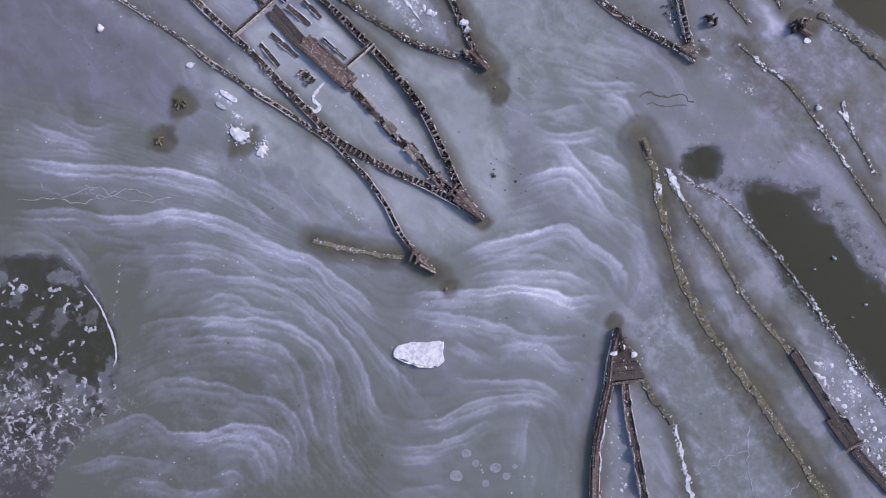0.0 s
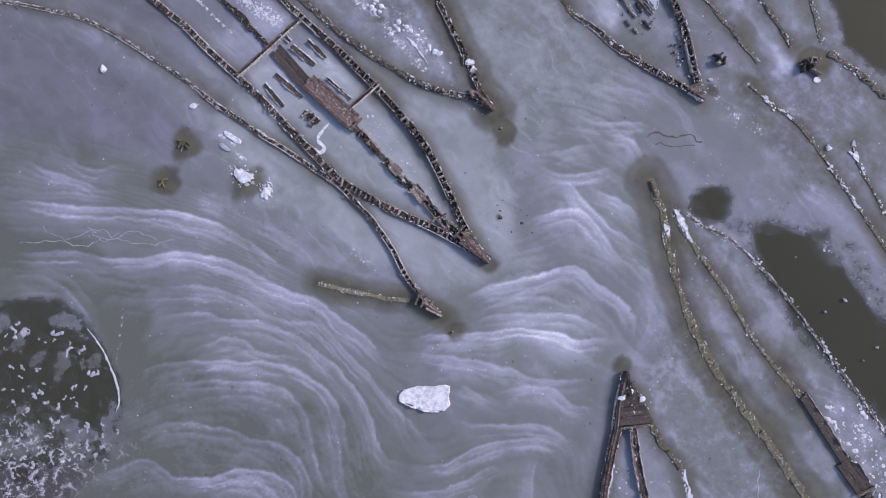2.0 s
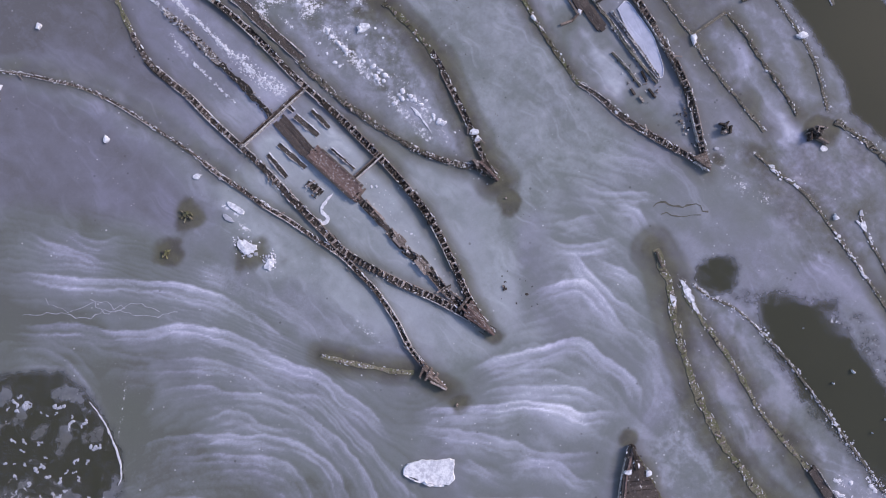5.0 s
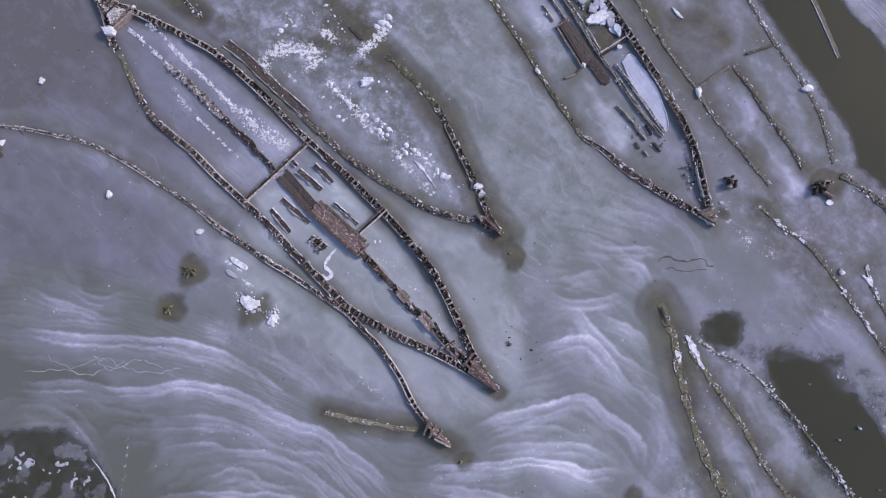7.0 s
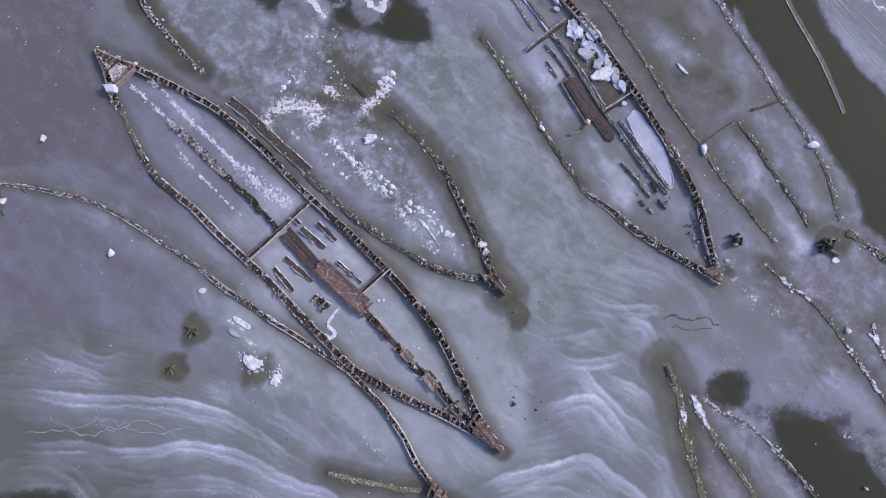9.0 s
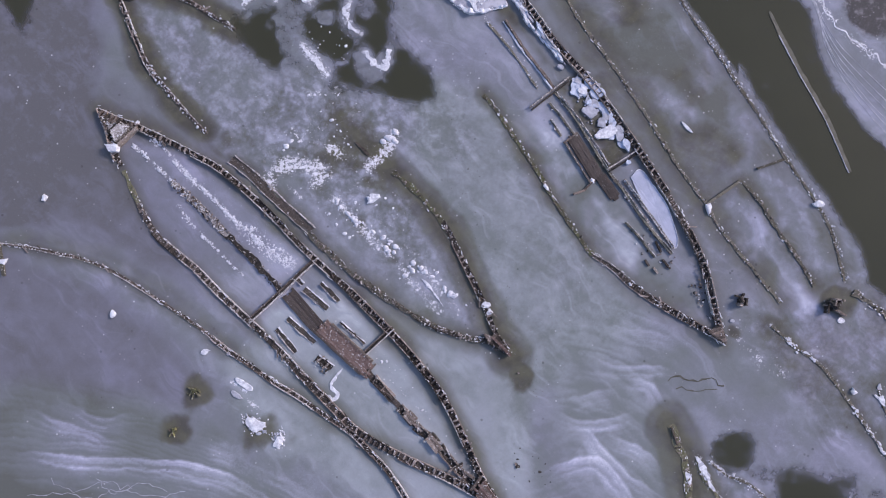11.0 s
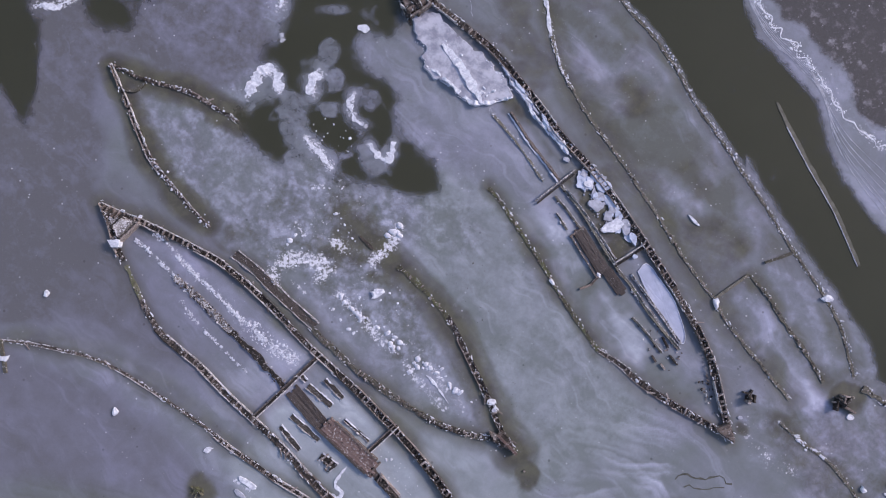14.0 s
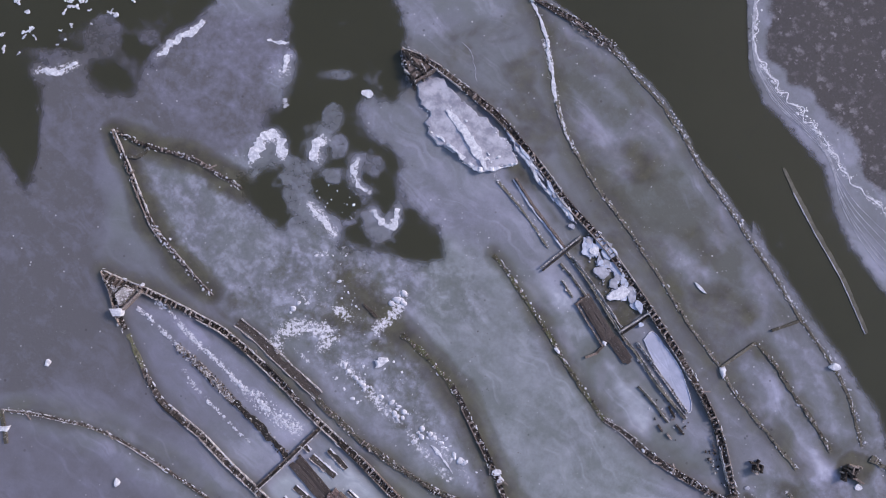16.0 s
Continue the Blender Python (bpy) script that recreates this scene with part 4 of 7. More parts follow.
# crests of the frost bands and the order in which they follow one another
CRESTS_WEST = [
    (1.0, [(-63.6, 23.6), (-53.8, 21.6), (-40.6, 18.3), (-28.2, 13.5), (-16.6, 8.2)]),
    (2.5, [(-63.3, 16.5), (-47, 15.9), (-30.6, 11.2), (-17.4, 5.6), (-5.8, -1.2)]),
    (4.0, [(-63, 10), (-50.9, 10.1), (-38.7, 9.3), (-28.8, 6.3), (-14.8, -0.5), (-6.5, -8.6), (-0.4, -15.4)]),
    (5.0, [(-62.7, 4.3), (-55.5, 5.2), (-50.6, 2.6), (-47.1, -3.7), (-45.8, -8.5)]),
]
CRESTS_SOUTH = [
    (6.0, [(-43.9, -5.3), (-36.8, -0.5), (-26.2, 0.4), (-18.9, -2.6), (-12.2, -11.4), (-10.4, -21.9), (-5.5, -25.2)]),
    (7.0, [(-43.7, -10.1), (-34.1, -7.8), (-26, -7.7), (-19.5, -10.1), (-14.5, -15.5), (-11.2, -24.4)]),
    (8.0, [(-45.1, -15.7), (-37.9, -14.1), (-23.4, -17.3), (-16.8, -24.3)]),
    (9.3, [(-49.6, -23.7), (-37.8, -19.8), (-25.7, -20.5), (-19.9, -28.3)]),
    (10.2, [(-45.5, -26.8), (-37.6, -24.4), (-28, -25.3), (-23.1, -30.8)]),
]
CRESTS_EAST = [
    (2.0, [(2.3, 2.5), (6.4, 5.7), (18.8, 8.5), (27.1, 2.8), (27.9, -3)]),
    (3.0, [(1.5, 0.5), (8.1, -0.7), (22.1, -2.2), (25.8, -4.8)]),
    (3.7, [(-10.7, -3.3), (-4.1, -5.7), (10.6, -7.2), (23.7, -8.9)]),
    (4.7, [(1.6, -12.3), (9, -14.7), (15.5, -15.4), (19.2, -18.5), (20, -30.5)]),
    (5.8, [(2.6, -23.4), (8.2, -21.7), (13.9, -21.1), (15.3, -25.8), (14.7, -30.6)]),
    (4.1, [(9, -11.2), (15.5, -12.4), (19.6, -11.6), (22.7, -15.2), (22.4, -22.5)]),
    (0.5, [(10.5, 14.2), (17.1, 16.8), (25.4, 13.6), (31.3, 8.5)]),
    (-0.3, [(13.8, 21.8), (18.8, 20.2), (26.3, 15.2), (30.4, 12.6)]),
    (-1.6, [(15.4, 29.4), (22.1, 29.3), (30.5, 22)]),
]
CRESTS = CRESTS_WEST + CRESTS_SOUTH + CRESTS_EAST
FRONTS = []


def crest(power, fade, *points):
    """One frost front: bright along the points, fading over some metres to the right of the way."""
    FRONTS.append((power, fade, points))


# the western bands
crest(0.6, 2.2, (-57.9, 26.6), (-55.2, 24), (-50.9, 22.2), (-47.4, 22.5), (-44.6, 22))
crest(0.65, 2.2, (-64.4, 23.6), (-61.1, 23.3), (-58.9, 22.5), (-55.5, 21), (-51.3, 20.2), (-49.2, 19.2), (-43.7, 18.4))
crest(0.95, 2.6, (-64.1, 16.7), (-62.5, 17), (-59.1, 17.3), (-53.2, 16.8), (-47.4, 16.5), (-41.5, 16.4), (-36.4, 15.5), (-32.2, 14.1), (-28.3, 12.2), (-25.3, 10.1), (-22.4, 8), (-19, 6))
crest(0.8, 2.4, (-37.9, 19.1), (-34, 18.1), (-29.8, 16.2), (-25.5, 14.6), (-21.2, 12.1), (-17.8, 9.9))
crest(0.6, 1.8, (-36.6, 20.4), (-33.2, 19.2), (-29.4, 17.7), (-26.2, 16.2))
crest(0.6, 1.8, (-23.8, 15.8), (-20.4, 13.8), (-17.5, 11.8))
crest(0.95, 2.4, (-63.8, 9.8), (-58.9, 10.1), (-52.6, 10), (-48.4, 9.2), (-43, 9.2), (-38, 10.2), (-32.9, 9.6), (-28.6, 8.2), (-24.4, 6.1), (-21.1, 4.5), (-17.6, 3.2), (-14, 0.7), (-10.7, -1.3), (-8.5, -4.6), (-6.5, -7.5))
crest(0.5, 1.2, (-63.7, 8.2), (-58.1, 8.6), (-54, 8), (-50.8, 7.5), (-48.3, 6.2), (-42, 5.3), (-36.1, 5.5), (-31.1, 4.8), (-26.9, 2.7), (-25.1, 1.3), (-21.4, 0.6), (-17.5, 0), (-14.8, -2.1), (-11.5, -5.8), (-9.4, -8.6), (-5.9, -12), (-3.5, -14.9), (-0.4, -17.8), (2.1, -19.2))
crest(0.5, 1.6, (-50.3, 4.6), (-46.5, 3.7), (-41.1, 3.2), (-36.1, 3.8), (-31, 3.3), (-27.1, 1.7))
crest(0.7, 2.0, (-44.4, -1.4), (-42.2, 0), (-39.3, 1.1), (-34.3, 1.7), (-31, 0.5), (-26.4, 0.2), (-20.5, -1.6), (-16.4, -4.7), (-13.9, -7.1), (-11.4, -10.6), (-9.8, -13.4), (-8.8, -16.9), (-6.3, -19.3), (-2.3, -19.7))
# round the western pool
crest(0.7, 1.4, (-63.6, 4.9), (-62, 5.7), (-59.5, 6.6), (-56.2, 6.4), (-53.7, 4.5), (-51.5, 2.4), (-49.7, -0.1), (-48.6, -2.7), (-47.1, -6.1))
crest(0.5, 1.0, (-63.7, 6.9), (-60.5, 7.7), (-56.9, 7.9), (-53.2, 6.4), (-50.6, 4), (-48.3, 0.4))
crest(0.55, 1.0, (-63.5, 3), (-59.1, 4.3), (-54.7, 3.8), (-52.2, 1.5), (-50.3, -0.9))
# the swirl south of the pool
crest(0.6, 1.8, (-38.2, -4.9), (-34.4, -3.1), (-30.1, -1.8), (-27.4, -2.6), (-24.8, -4.1), (-20.3, -4.7), (-17.5, -6.2))
crest(0.75, 2.2, (-46.2, -7.5), (-44.8, -7.1), (-37.9, -5.5), (-30, -5.1), (-23.8, -5.6), (-19.8, -6.9), (-17.4, -8.3), (-15.8, -9.9), (-14.3, -12.7), (-13.7, -15.5), (-12.6, -18.4), (-10.6, -21.7))
crest(0.6, 1.8, (-41.7, -8.9), (-34.3, -8.2), (-28.1, -7.9), (-23.8, -8.7), (-21.5, -10), (-19.2, -13), (-17.8, -17), (-17.2, -20.3), (-16, -23.5), (-14.3, -26.7))
crest(0.55, 1.8, (-37.7, -11.3), (-32.4, -10.3), (-27.2, -9.9), (-23.7, -10.9), (-21, -13.5), (-20, -16.1), (-19.3, -19.5))
crest(0.5, 1.4, (-24.1, -12.9), (-22.7, -13.9), (-22.1, -15.5))
crest(0.8, 2.0, (-43.5, -16.9), (-42.3, -16.1), (-40.2, -14.6), (-37.2, -13.9), (-32.3, -14.3), (-28.8, -15.1), (-27, -16.4), (-24.5, -16.6), (-21.4, -17.5), (-19.5, -19.6), (-18.2, -22.6), (-17.7, -26.7), (-17.3, -30.6))
crest(0.9, 2.2, (-52.7, -24.5), (-49, -21.6), (-45.2, -20.2), (-41.8, -19.1), (-39.1, -20.6), (-36.9, -21.9), (-32.1, -21.4), (-27.8, -20.5), (-23.4, -21.4), (-20.7, -23.5), (-20.3, -26.5), (-20.2, -31))
crest(0.6, 1.4, (-35.3, -23), (-29.7, -22.3), (-25.7, -22.4), (-23.2, -24), (-22.2, -26.7), (-22.1, -31.1))
crest(0.55, 1.2, (-34, -24.2), (-29.7, -23.5), (-26.4, -23.6), (-24.6, -25.3), (-23.8, -28.3), (-23.9, -31.1))
crest(0.7, 2.0, (-54.2, -27.4), (-52.7, -26.7), (-48.1, -25.6), (-43.3, -24.9), (-38.1, -25.8), (-34.4, -24.9))
crest(0.8, 1.8, (-47.1, -29.4), (-42.7, -28.4), (-38.9, -28.4), (-37.1, -29.4), (-34.5, -30), (-30.2, -29.1), (-27.6, -29.3), (-26.7, -31.1))
crest(0.6, 1.4, (-31.8, -28), (-29.6, -27.1), (-27.5, -27.4), (-26.5, -29.3))
crest(0.5, 1.4, (-17.1, -8.3), (-15.4, -11.5), (-14.5, -16.3), (-14, -21.1), (-11.9, -25.9), (-9.5, -28.9), (-6.6, -30.7))
# before the southern bow
crest(0.95, 2.6, (0.7, 2.3), (3.9, 4.4), (7.2, 5.8), (10.4, 6.6), (14.4, 7.9), (18.4, 8.8), (20.5, 8.1), (22.7, 6), (25.6, 4.5), (27.3, 2.4), (27.9, 0.3), (27, -3.6))
crest(0.45, 1.8, (2.3, 1.7), (7.2, 3.7), (13.7, 4.2), (18, 3.4), (22.5, 2.7))
crest(0.65, 2.0, (1.5, 0.2), (7.3, 1.5), (12.6, 1.9), (18.7, 1.8), (21.6, 0.9), (23.4, -0.4), (25.4, -2.2))
crest(0.95, 2.4, (-5.8, -2.5), (-0.9, -1.2), (7.3, -0.5), (11.5, -0.1), (16.6, -0.8), (19.5, -2.1), (22.3, -1.6), (24.5, -2.1), (25.7, -4))
crest(0.7, 2.2, (-6.6, -3.7), (0.7, -4.3), (5.7, -4.8), (9.8, -6.1), (12.2, -7.3), (16.3, -7.7), (20.4, -7.3), (24.2, -8.4))
crest(0.5, 2.0, (1.6, -7.9), (4.9, -9.5), (8.2, -11.3))
crest(0.75, 2.4, (5.7, -9.8), (10.8, -8.7), (15.2, -8.5), (17.7, -9.9), (19.1, -11.1), (21.6, -11.7), (22.6, -14.4))
crest(0.7, 2.2, (0, -12.6), (2.5, -13.3), (7.4, -13.9), (12.3, -13.8), (16.4, -14.9), (18.2, -16.4), (18.4, -19.3))
crest(0.7, 2.0, (-6.4, -20.4), (-2.3, -19.6), (1.7, -19), (5.8, -17.1), (9, -16.3), (12.3, -15.9), (15.1, -16.1), (17.6, -17.5), (18.2, -20.9))
crest(0.6, 1.6, (-10.4, -22.3), (-5.5, -23.4), (-0.7, -23), (2.6, -22.2), (5.8, -20.8), (7.8, -20.1), (9.2, -21.1), (8.4, -23.7))
crest(0.5, 1.2, (-6.3, -24.7), (-0.7, -24.6), (3, -24.2))
crest(0.5, 1.2, (-6.6, -30.6), (-3.8, -29.5), (0.2, -29.1), (3.4, -29.9))
crest(0.4, 1.2, (14.3, -17.3), (13.3, -22.5), (12.7, -27.3))
# the fan off the southern bow
crest(0.6, 1.6, (24.2, 13.1), (25.3, 11.1), (28.1, 9.8), (30.2, 8.2), (31.4, 6.2), (32.6, 3.3), (33, 1.2), (31.4, -2.1), (28.9, -5), (28, -6.4))
crest(0.4, 1.2, (27.5, -4.2), (29.1, -1.7), (30, 1.2), (29.6, 4.1), (28.3, 6.1))
# between the bows
crest(1.0, 2.8, (9.2, 14.2), (10.5, 14.5), (14.5, 15.9), (16.8, 16.7), (20.1, 16.9), (21.9, 15.1), (23.9, 12.5), (25.4, 10.6), (27.1, 9), (29.2, 7))
crest(0.9, 2.6, (13.4, 20.9), (14.9, 21), (18.6, 20.8), (19.9, 18.8), (21.9, 16.9), (24.2, 14.4), (27.9, 12.2), (30, 10.7))
crest(0.65, 2.4, (12.9, 23.9), (14.2, 23.4), (17.1, 22.3), (21.9, 22.4), (24.6, 23.4), (25.9, 23.5))
crest(0.7, 2.4, (20.4, 20.5), (22.7, 19.5), (26.5, 18.1), (28, 16.6), (29.4, 14))
crest(0.45, 2.2, (14.2, 24.5), (15.3, 25.1), (20.1, 26.5), (23.4, 26.8))
crest(0.7, 2.0, (23, 28.3), (24.2, 28.3), (27.2, 27.9), (28.7, 26.4), (30, 23.8))
crest(0.6, 2.4, (17.1, 32.1), (18.3, 31.6), (22.7, 29.9), (28, 30.2), (31, 29.5), (33, 28.4))
crest(0.75, 2.8, (17.5, 41.4), (18.2, 40.7), (20.1, 39), (23.1, 38.1), (27.3, 36.6), (31.4, 35.2), (34, 33.3), (36.4, 31.4))
crest(0.6, 2.2, (19.6, 35.7), (20.9, 35.4), (23.5, 35.2), (28, 34.8), (31.4, 33.6), (33.2, 31.8))


# ---- water and ice ----
def axis(lo, hi, gap, reach):
    """Even steps from lo to hi, then wider and wider ones out to reach."""
    inner = list(np.arange(lo, hi + gap / 2, gap))
    out, d = [], gap
    while not out or out[-1] < reach:
        d *= 1.45
        out.append((out[-1] if out else 0.0) + d)
    return np.array([lo - o for o in reversed(out)] + inner + [inner[-1] + o for o in out])


def seg_distance(X, Y, pts, reach):
    """Distance from each place of the sheet to a curve, where it is under reach."""
    best = np.full(X.shape, reach, float)
    p = line(pts, 2.0)
    for a, b in zip(p, p[1:]):
        x0, x1 = min(a[0], b[0]) - reach, max(a[0], b[0]) + reach
        y0, y1 = min(a[1], b[1]) - reach, max(a[1], b[1]) + reach
        i0, i1 = np.searchsorted(X[:, 0], (x0, x1))
        j0, j1 = np.searchsorted(Y[0], (y0, y1))
        if i1 <= i0 or j1 <= j0:
            continue
        xs, ys = X[i0:i1, j0:j1], Y[i0:i1, j0:j1]
        d = b - a
        t = np.clip(((xs - a[0]) * d[0] + (ys - a[1]) * d[1]) / (d @ d), 0, 1)
        best[i0:i1, j0:j1] = np.minimum(best[i0:i1, j0:j1], np.hypot(xs - a[0] - t * d[0], ys - a[1] - t * d[1]))
    return best


def side_distance(X, Y, pts, reach):
    """Signed distance to a curve (positive to its left) and the share of the way along it, where it is under reach."""
    best, sign, share = np.full(X.shape, reach, float), np.ones(X.shape), np.zeros(X.shape)
    p = line(pts, 1.0)
    for k, (a, b) in enumerate(zip(p, p[1:])):
        i0, i1 = np.searchsorted(X[:, 0], (min(a[0], b[0]) - reach, max(a[0], b[0]) + reach))
        j0, j1 = np.searchsorted(Y[0], (min(a[1], b[1]) - reach, max(a[1], b[1]) + reach))
        if i1 <= i0 or j1 <= j0:
            continue
        win = (slice(i0, i1), slice(j0, j1))
        xs, ys, d = X[win] - a[0], Y[win] - a[1], b - a
        t = np.clip((xs * d[0] + ys * d[1]) / (d @ d), 0, 1)
        r = np.hypot(xs - t * d[0], ys - t * d[1])
        near = r < best[win]
        best[win] = np.where(near, r, best[win])
        sign[win] = np.where(near, np.where(d[0] * ys - d[1] * xs >= 0, 1.0, -1.0), sign[win])
        share[win] = np.where(near, (k + t) / (len(p) - 1), share[win])
    return best * sign, share, len(p) - 1.0


def inside(X, Y, poly, reach=8.0):
    """Depth inside an outline (positive) or distance outside (negative), in metres, up to reach."""
    flag = np.zeros(X.shape, bool)
    ring = [*poly, poly[0]]
    best = np.full(X.shape, reach, float)
    for (x1, y1), (x2, y2) in zip(ring, ring[1:]):
        if y1 != y2:
            flag ^= ((y1 > Y) != (y2 > Y)) & (X < (x2 - x1) * (Y - y1) / (y2 - y1) + x1)
        d2 = (x2 - x1) ** 2 + (y2 - y1) ** 2
        t = np.clip(((X - x1) * (x2 - x1) + (Y - y1) * (y2 - y1)) / d2, 0, 1)
        best = np.minimum(best, np.hypot(X - x1 - t * (x2 - x1), Y - y1 - t * (y2 - y1)))
    return np.where(flag, best, -best)


def thin_plate(X, Y, rows):
    """The smooth field that takes the given value on each crest."""
    P = np.array([p for v, pts in rows for p in pts], float)
    V = np.array([v for v, pts in rows for p in pts], float)

    def kernel(d2):
        return 0.5 * d2 * np.log(d2 + 1e-9)

    n = len(P)
    K = kernel(((P[:, None] - P[None]) ** 2).sum(-1)) + np.eye(n) * 30.0
    Q = np.c_[np.ones(n), P]
    A = np.block([[K, Q], [Q.T, np.zeros((3, 3))]])
    w = np.linalg.solve(A, np.r_[V, 0, 0, 0])
    out = w[n] + w[n + 1] * X + w[n + 2] * Y
    for (px, py), k in zip(P, w[:n]):
        out = out + k * kernel((X - px) ** 2 + (Y - py) ** 2)
    return out


def ice_fields(X, Y):
    big, med, small = (0.5 + 1.5 * (v - 0.5) for v in (fbm(X / 14, Y / 14, 3), fbm(X / 5, Y / 5, 23, 5), fbm(X / 1.6, Y / 1.6, 43, 4, 0.6)))
    # plain ice, a little streaked along the wrecks
    a = radians(-42)
    u, v = X * math.cos(a) + Y * math.sin(a), -X * math.sin(a) + Y * math.cos(a)
    streak = fbm(u / 16, v / 3.0, 63, 4)
    # swirled by the current
    wx, wy = X + 9 * (fbm(X / 11, Y / 11, 233, 3) - 0.5), Y + 9 * (fbm(X / 11, Y / 11, 243, 3) - 0.5)
    marble = np.clip(0.5 + 2.2 * (fbm(wx / 5, wy / 5, 253, 5, 0.6) - 0.5), 0, 1)
    frost = 0.335 + 0.07 * (big - 0.5) + 0.035 * (marble - 0.5) + 0.24 * (streak - 0.5) + 0.07 * (small - 0.5)
    # darker west, paler middle: lens falloff put into the frost, besides thinner frost
    frost = frost - 0.10 * step(-X, 34, 62) + 0.05 * step(X, -2, 6) * step(-X, -34, -26) * step(60 - Y, 0, 20)
    # frost bands
    zone = step(inside(X, Y, FROST_ZONE) + 5 * (med - 0.5), -2.5, 4.0)
    psi = thin_plate(X, Y, CRESTS)
    sway = 1.9 * (fbm(X / 3.6, Y / 3.6, 273, 3) - 0.5) + 0.7 * (fbm(X / 0.9, Y / 0.9, 283, 3, 0.6) - 0.5)
    thick = 0.6 + 0.75 * fbm(X / 7, Y / 7, 293, 3)
    rest = np.ones_like(X)
    for k, (power, fade, pts) in enumerate(FRONTS):
        d, share, length = side_distance(X, Y, pts, 7.0)
        back = -d + sway * 0.55
        ends = step(share * length, 0.0, min(9.0, 0.4 * length)) * step((1 - share) * length, 0.0, min(9.0, 0.4 * length))
        mark = step(back, -0.25, 0.22) * (0.55 * np.exp(-np.maximum(back, 0) / 0.42) + 0.45 * np.exp(-np.maximum(back, 0) / fade))
        echo = back - 1.25 - 1.1 * (med - 0.5)
        mark = mark + 0.38 * step(echo, -0.2, 0.2) * np.exp(-np.maximum(echo, 0) / 0.7)
        fibre = lattice(back * 2.1 + 7.3 * k, share * length * 0.14, 303) + 0.6 * lattice(back * 4.3 + 3.1 * k, share * length * 0.3, 313)
        mark = mark * (1 + step(back, 0.2, 0.9) * (0.95 * fibre - 0.7))
        rest = rest * (1 - np.clip(power * thick * ends * mark, 0, 0.95) * (np.abs(d) < 6.9))
    band = 1 - rest
    # ice inside and between the hulls
    # COVE_NW is dimmed partly to paint in lens falloff
    patches = ((HOLD_A, 0.07, 0.0), (HOLD_A_NE, 0.14, 0.0), (BOW_A, 0.13, 0.0), (NORTH_A, -0.12, 0.0), (LANE_EF, -0.10, 0.32), (HOLD_B, 0.02, 0.12), (HOLD_E, 0.0, 0.30), (HOLD_F, -0.17, 0.34), (HOLD_G, 0.02, 0.16), (FLAT_SE, -0.03, 0.08), (LANE, -0.03, 0.06), (BANK_NE, -0.06, 0.26), (HOLD_E_CAKES, -0.16, 0.85), (SHADED_GAP_E, -0.1, 0.8), (COVE_NW, -0.20, 0.0), (HOLD_D, -0.08, 0.0), (POOL_LIP, -0.28, 0.05), (PLAIN_W, -0.12, 0.0), (SLACK_SW, -0.22, 0.08), (SURGE_W, 0.05, 0.0), (SURGE_E, 0.12, 0.0))
    tint = np.zeros_like(X)
    for poly, df, do in patches:
        m = step(inside(X, Y, poly) + 3 * (med - 0.5), -1.5, 1.5)
        frost, tint = frost + (df + (0.42 * (marble - 0.5) if 0.15 < do < 0.6 and poly is not LANE_EF else 0.0)) * m, np.maximum(tint, (do + (0.75 * (marble - 0.5) if do > 0.15 else 0.15 * (marble - 0.5))) * m)
    for poly in LENSES:
        m = step(inside(X, Y, poly) + 3 * (med - 0.5), -1.2, 1.2)
        frost, tint = frost + 0.27 * m, tint * (1 - 0.9 * m)
    for pts, r, k in SWIRLS:
        m = np.exp(-((seg_distance(X, Y, pts, r * 4) + 2.2 * (med - 0.5)) / r) ** 2)
        frost, tint = frost + k * m, tint - 0.6 * k * m
    # open water
    wob = 5.0 * (fbm(X / 6, Y / 6, 153, 5, 0.55) - 0.5)
    gap = np.zeros_like(X)
    for poly, soft, wild in ((POOL_W, 1.2, 0.25), (POOL_E, 2.6, 0.6), (POOL_N, 1.9, 0.55), (POOL_NW, 1.8, 0.7)):
        gap = np.maximum(gap, step(inside(X, Y, poly) + wob * wild + soft * 0.35, -soft, soft))
    edge = inside(X, Y, CHANNEL)
    gap = np.maximum(gap, step(edge + 0.25 * wob, -0.3, np.where(X > 41, 2.2, 0.9)))
    gap = np.maximum(gap, 0.9 * step(3.0 - np.hypot((X - 39.7) * 1.05, Y - 17.9) + wob * 1.1, -1.5, 1.5))
    gap = np.maximum(gap, 0.45 * step(1.3 - np.hypot((X - 43.2 + 0.7 * (Y - 14.6)) / 3.4, (Y - 14.6) / 2.2) + 0.2 * wob, 0, 0.9))
    far = np.maximum(np.abs(X) - 90, np.abs(Y - 38) - 95)
    # thin olive ice beside the timbers; its colour also holds their dark shadow bands
    olive = np.clip(tint, 0, 1)
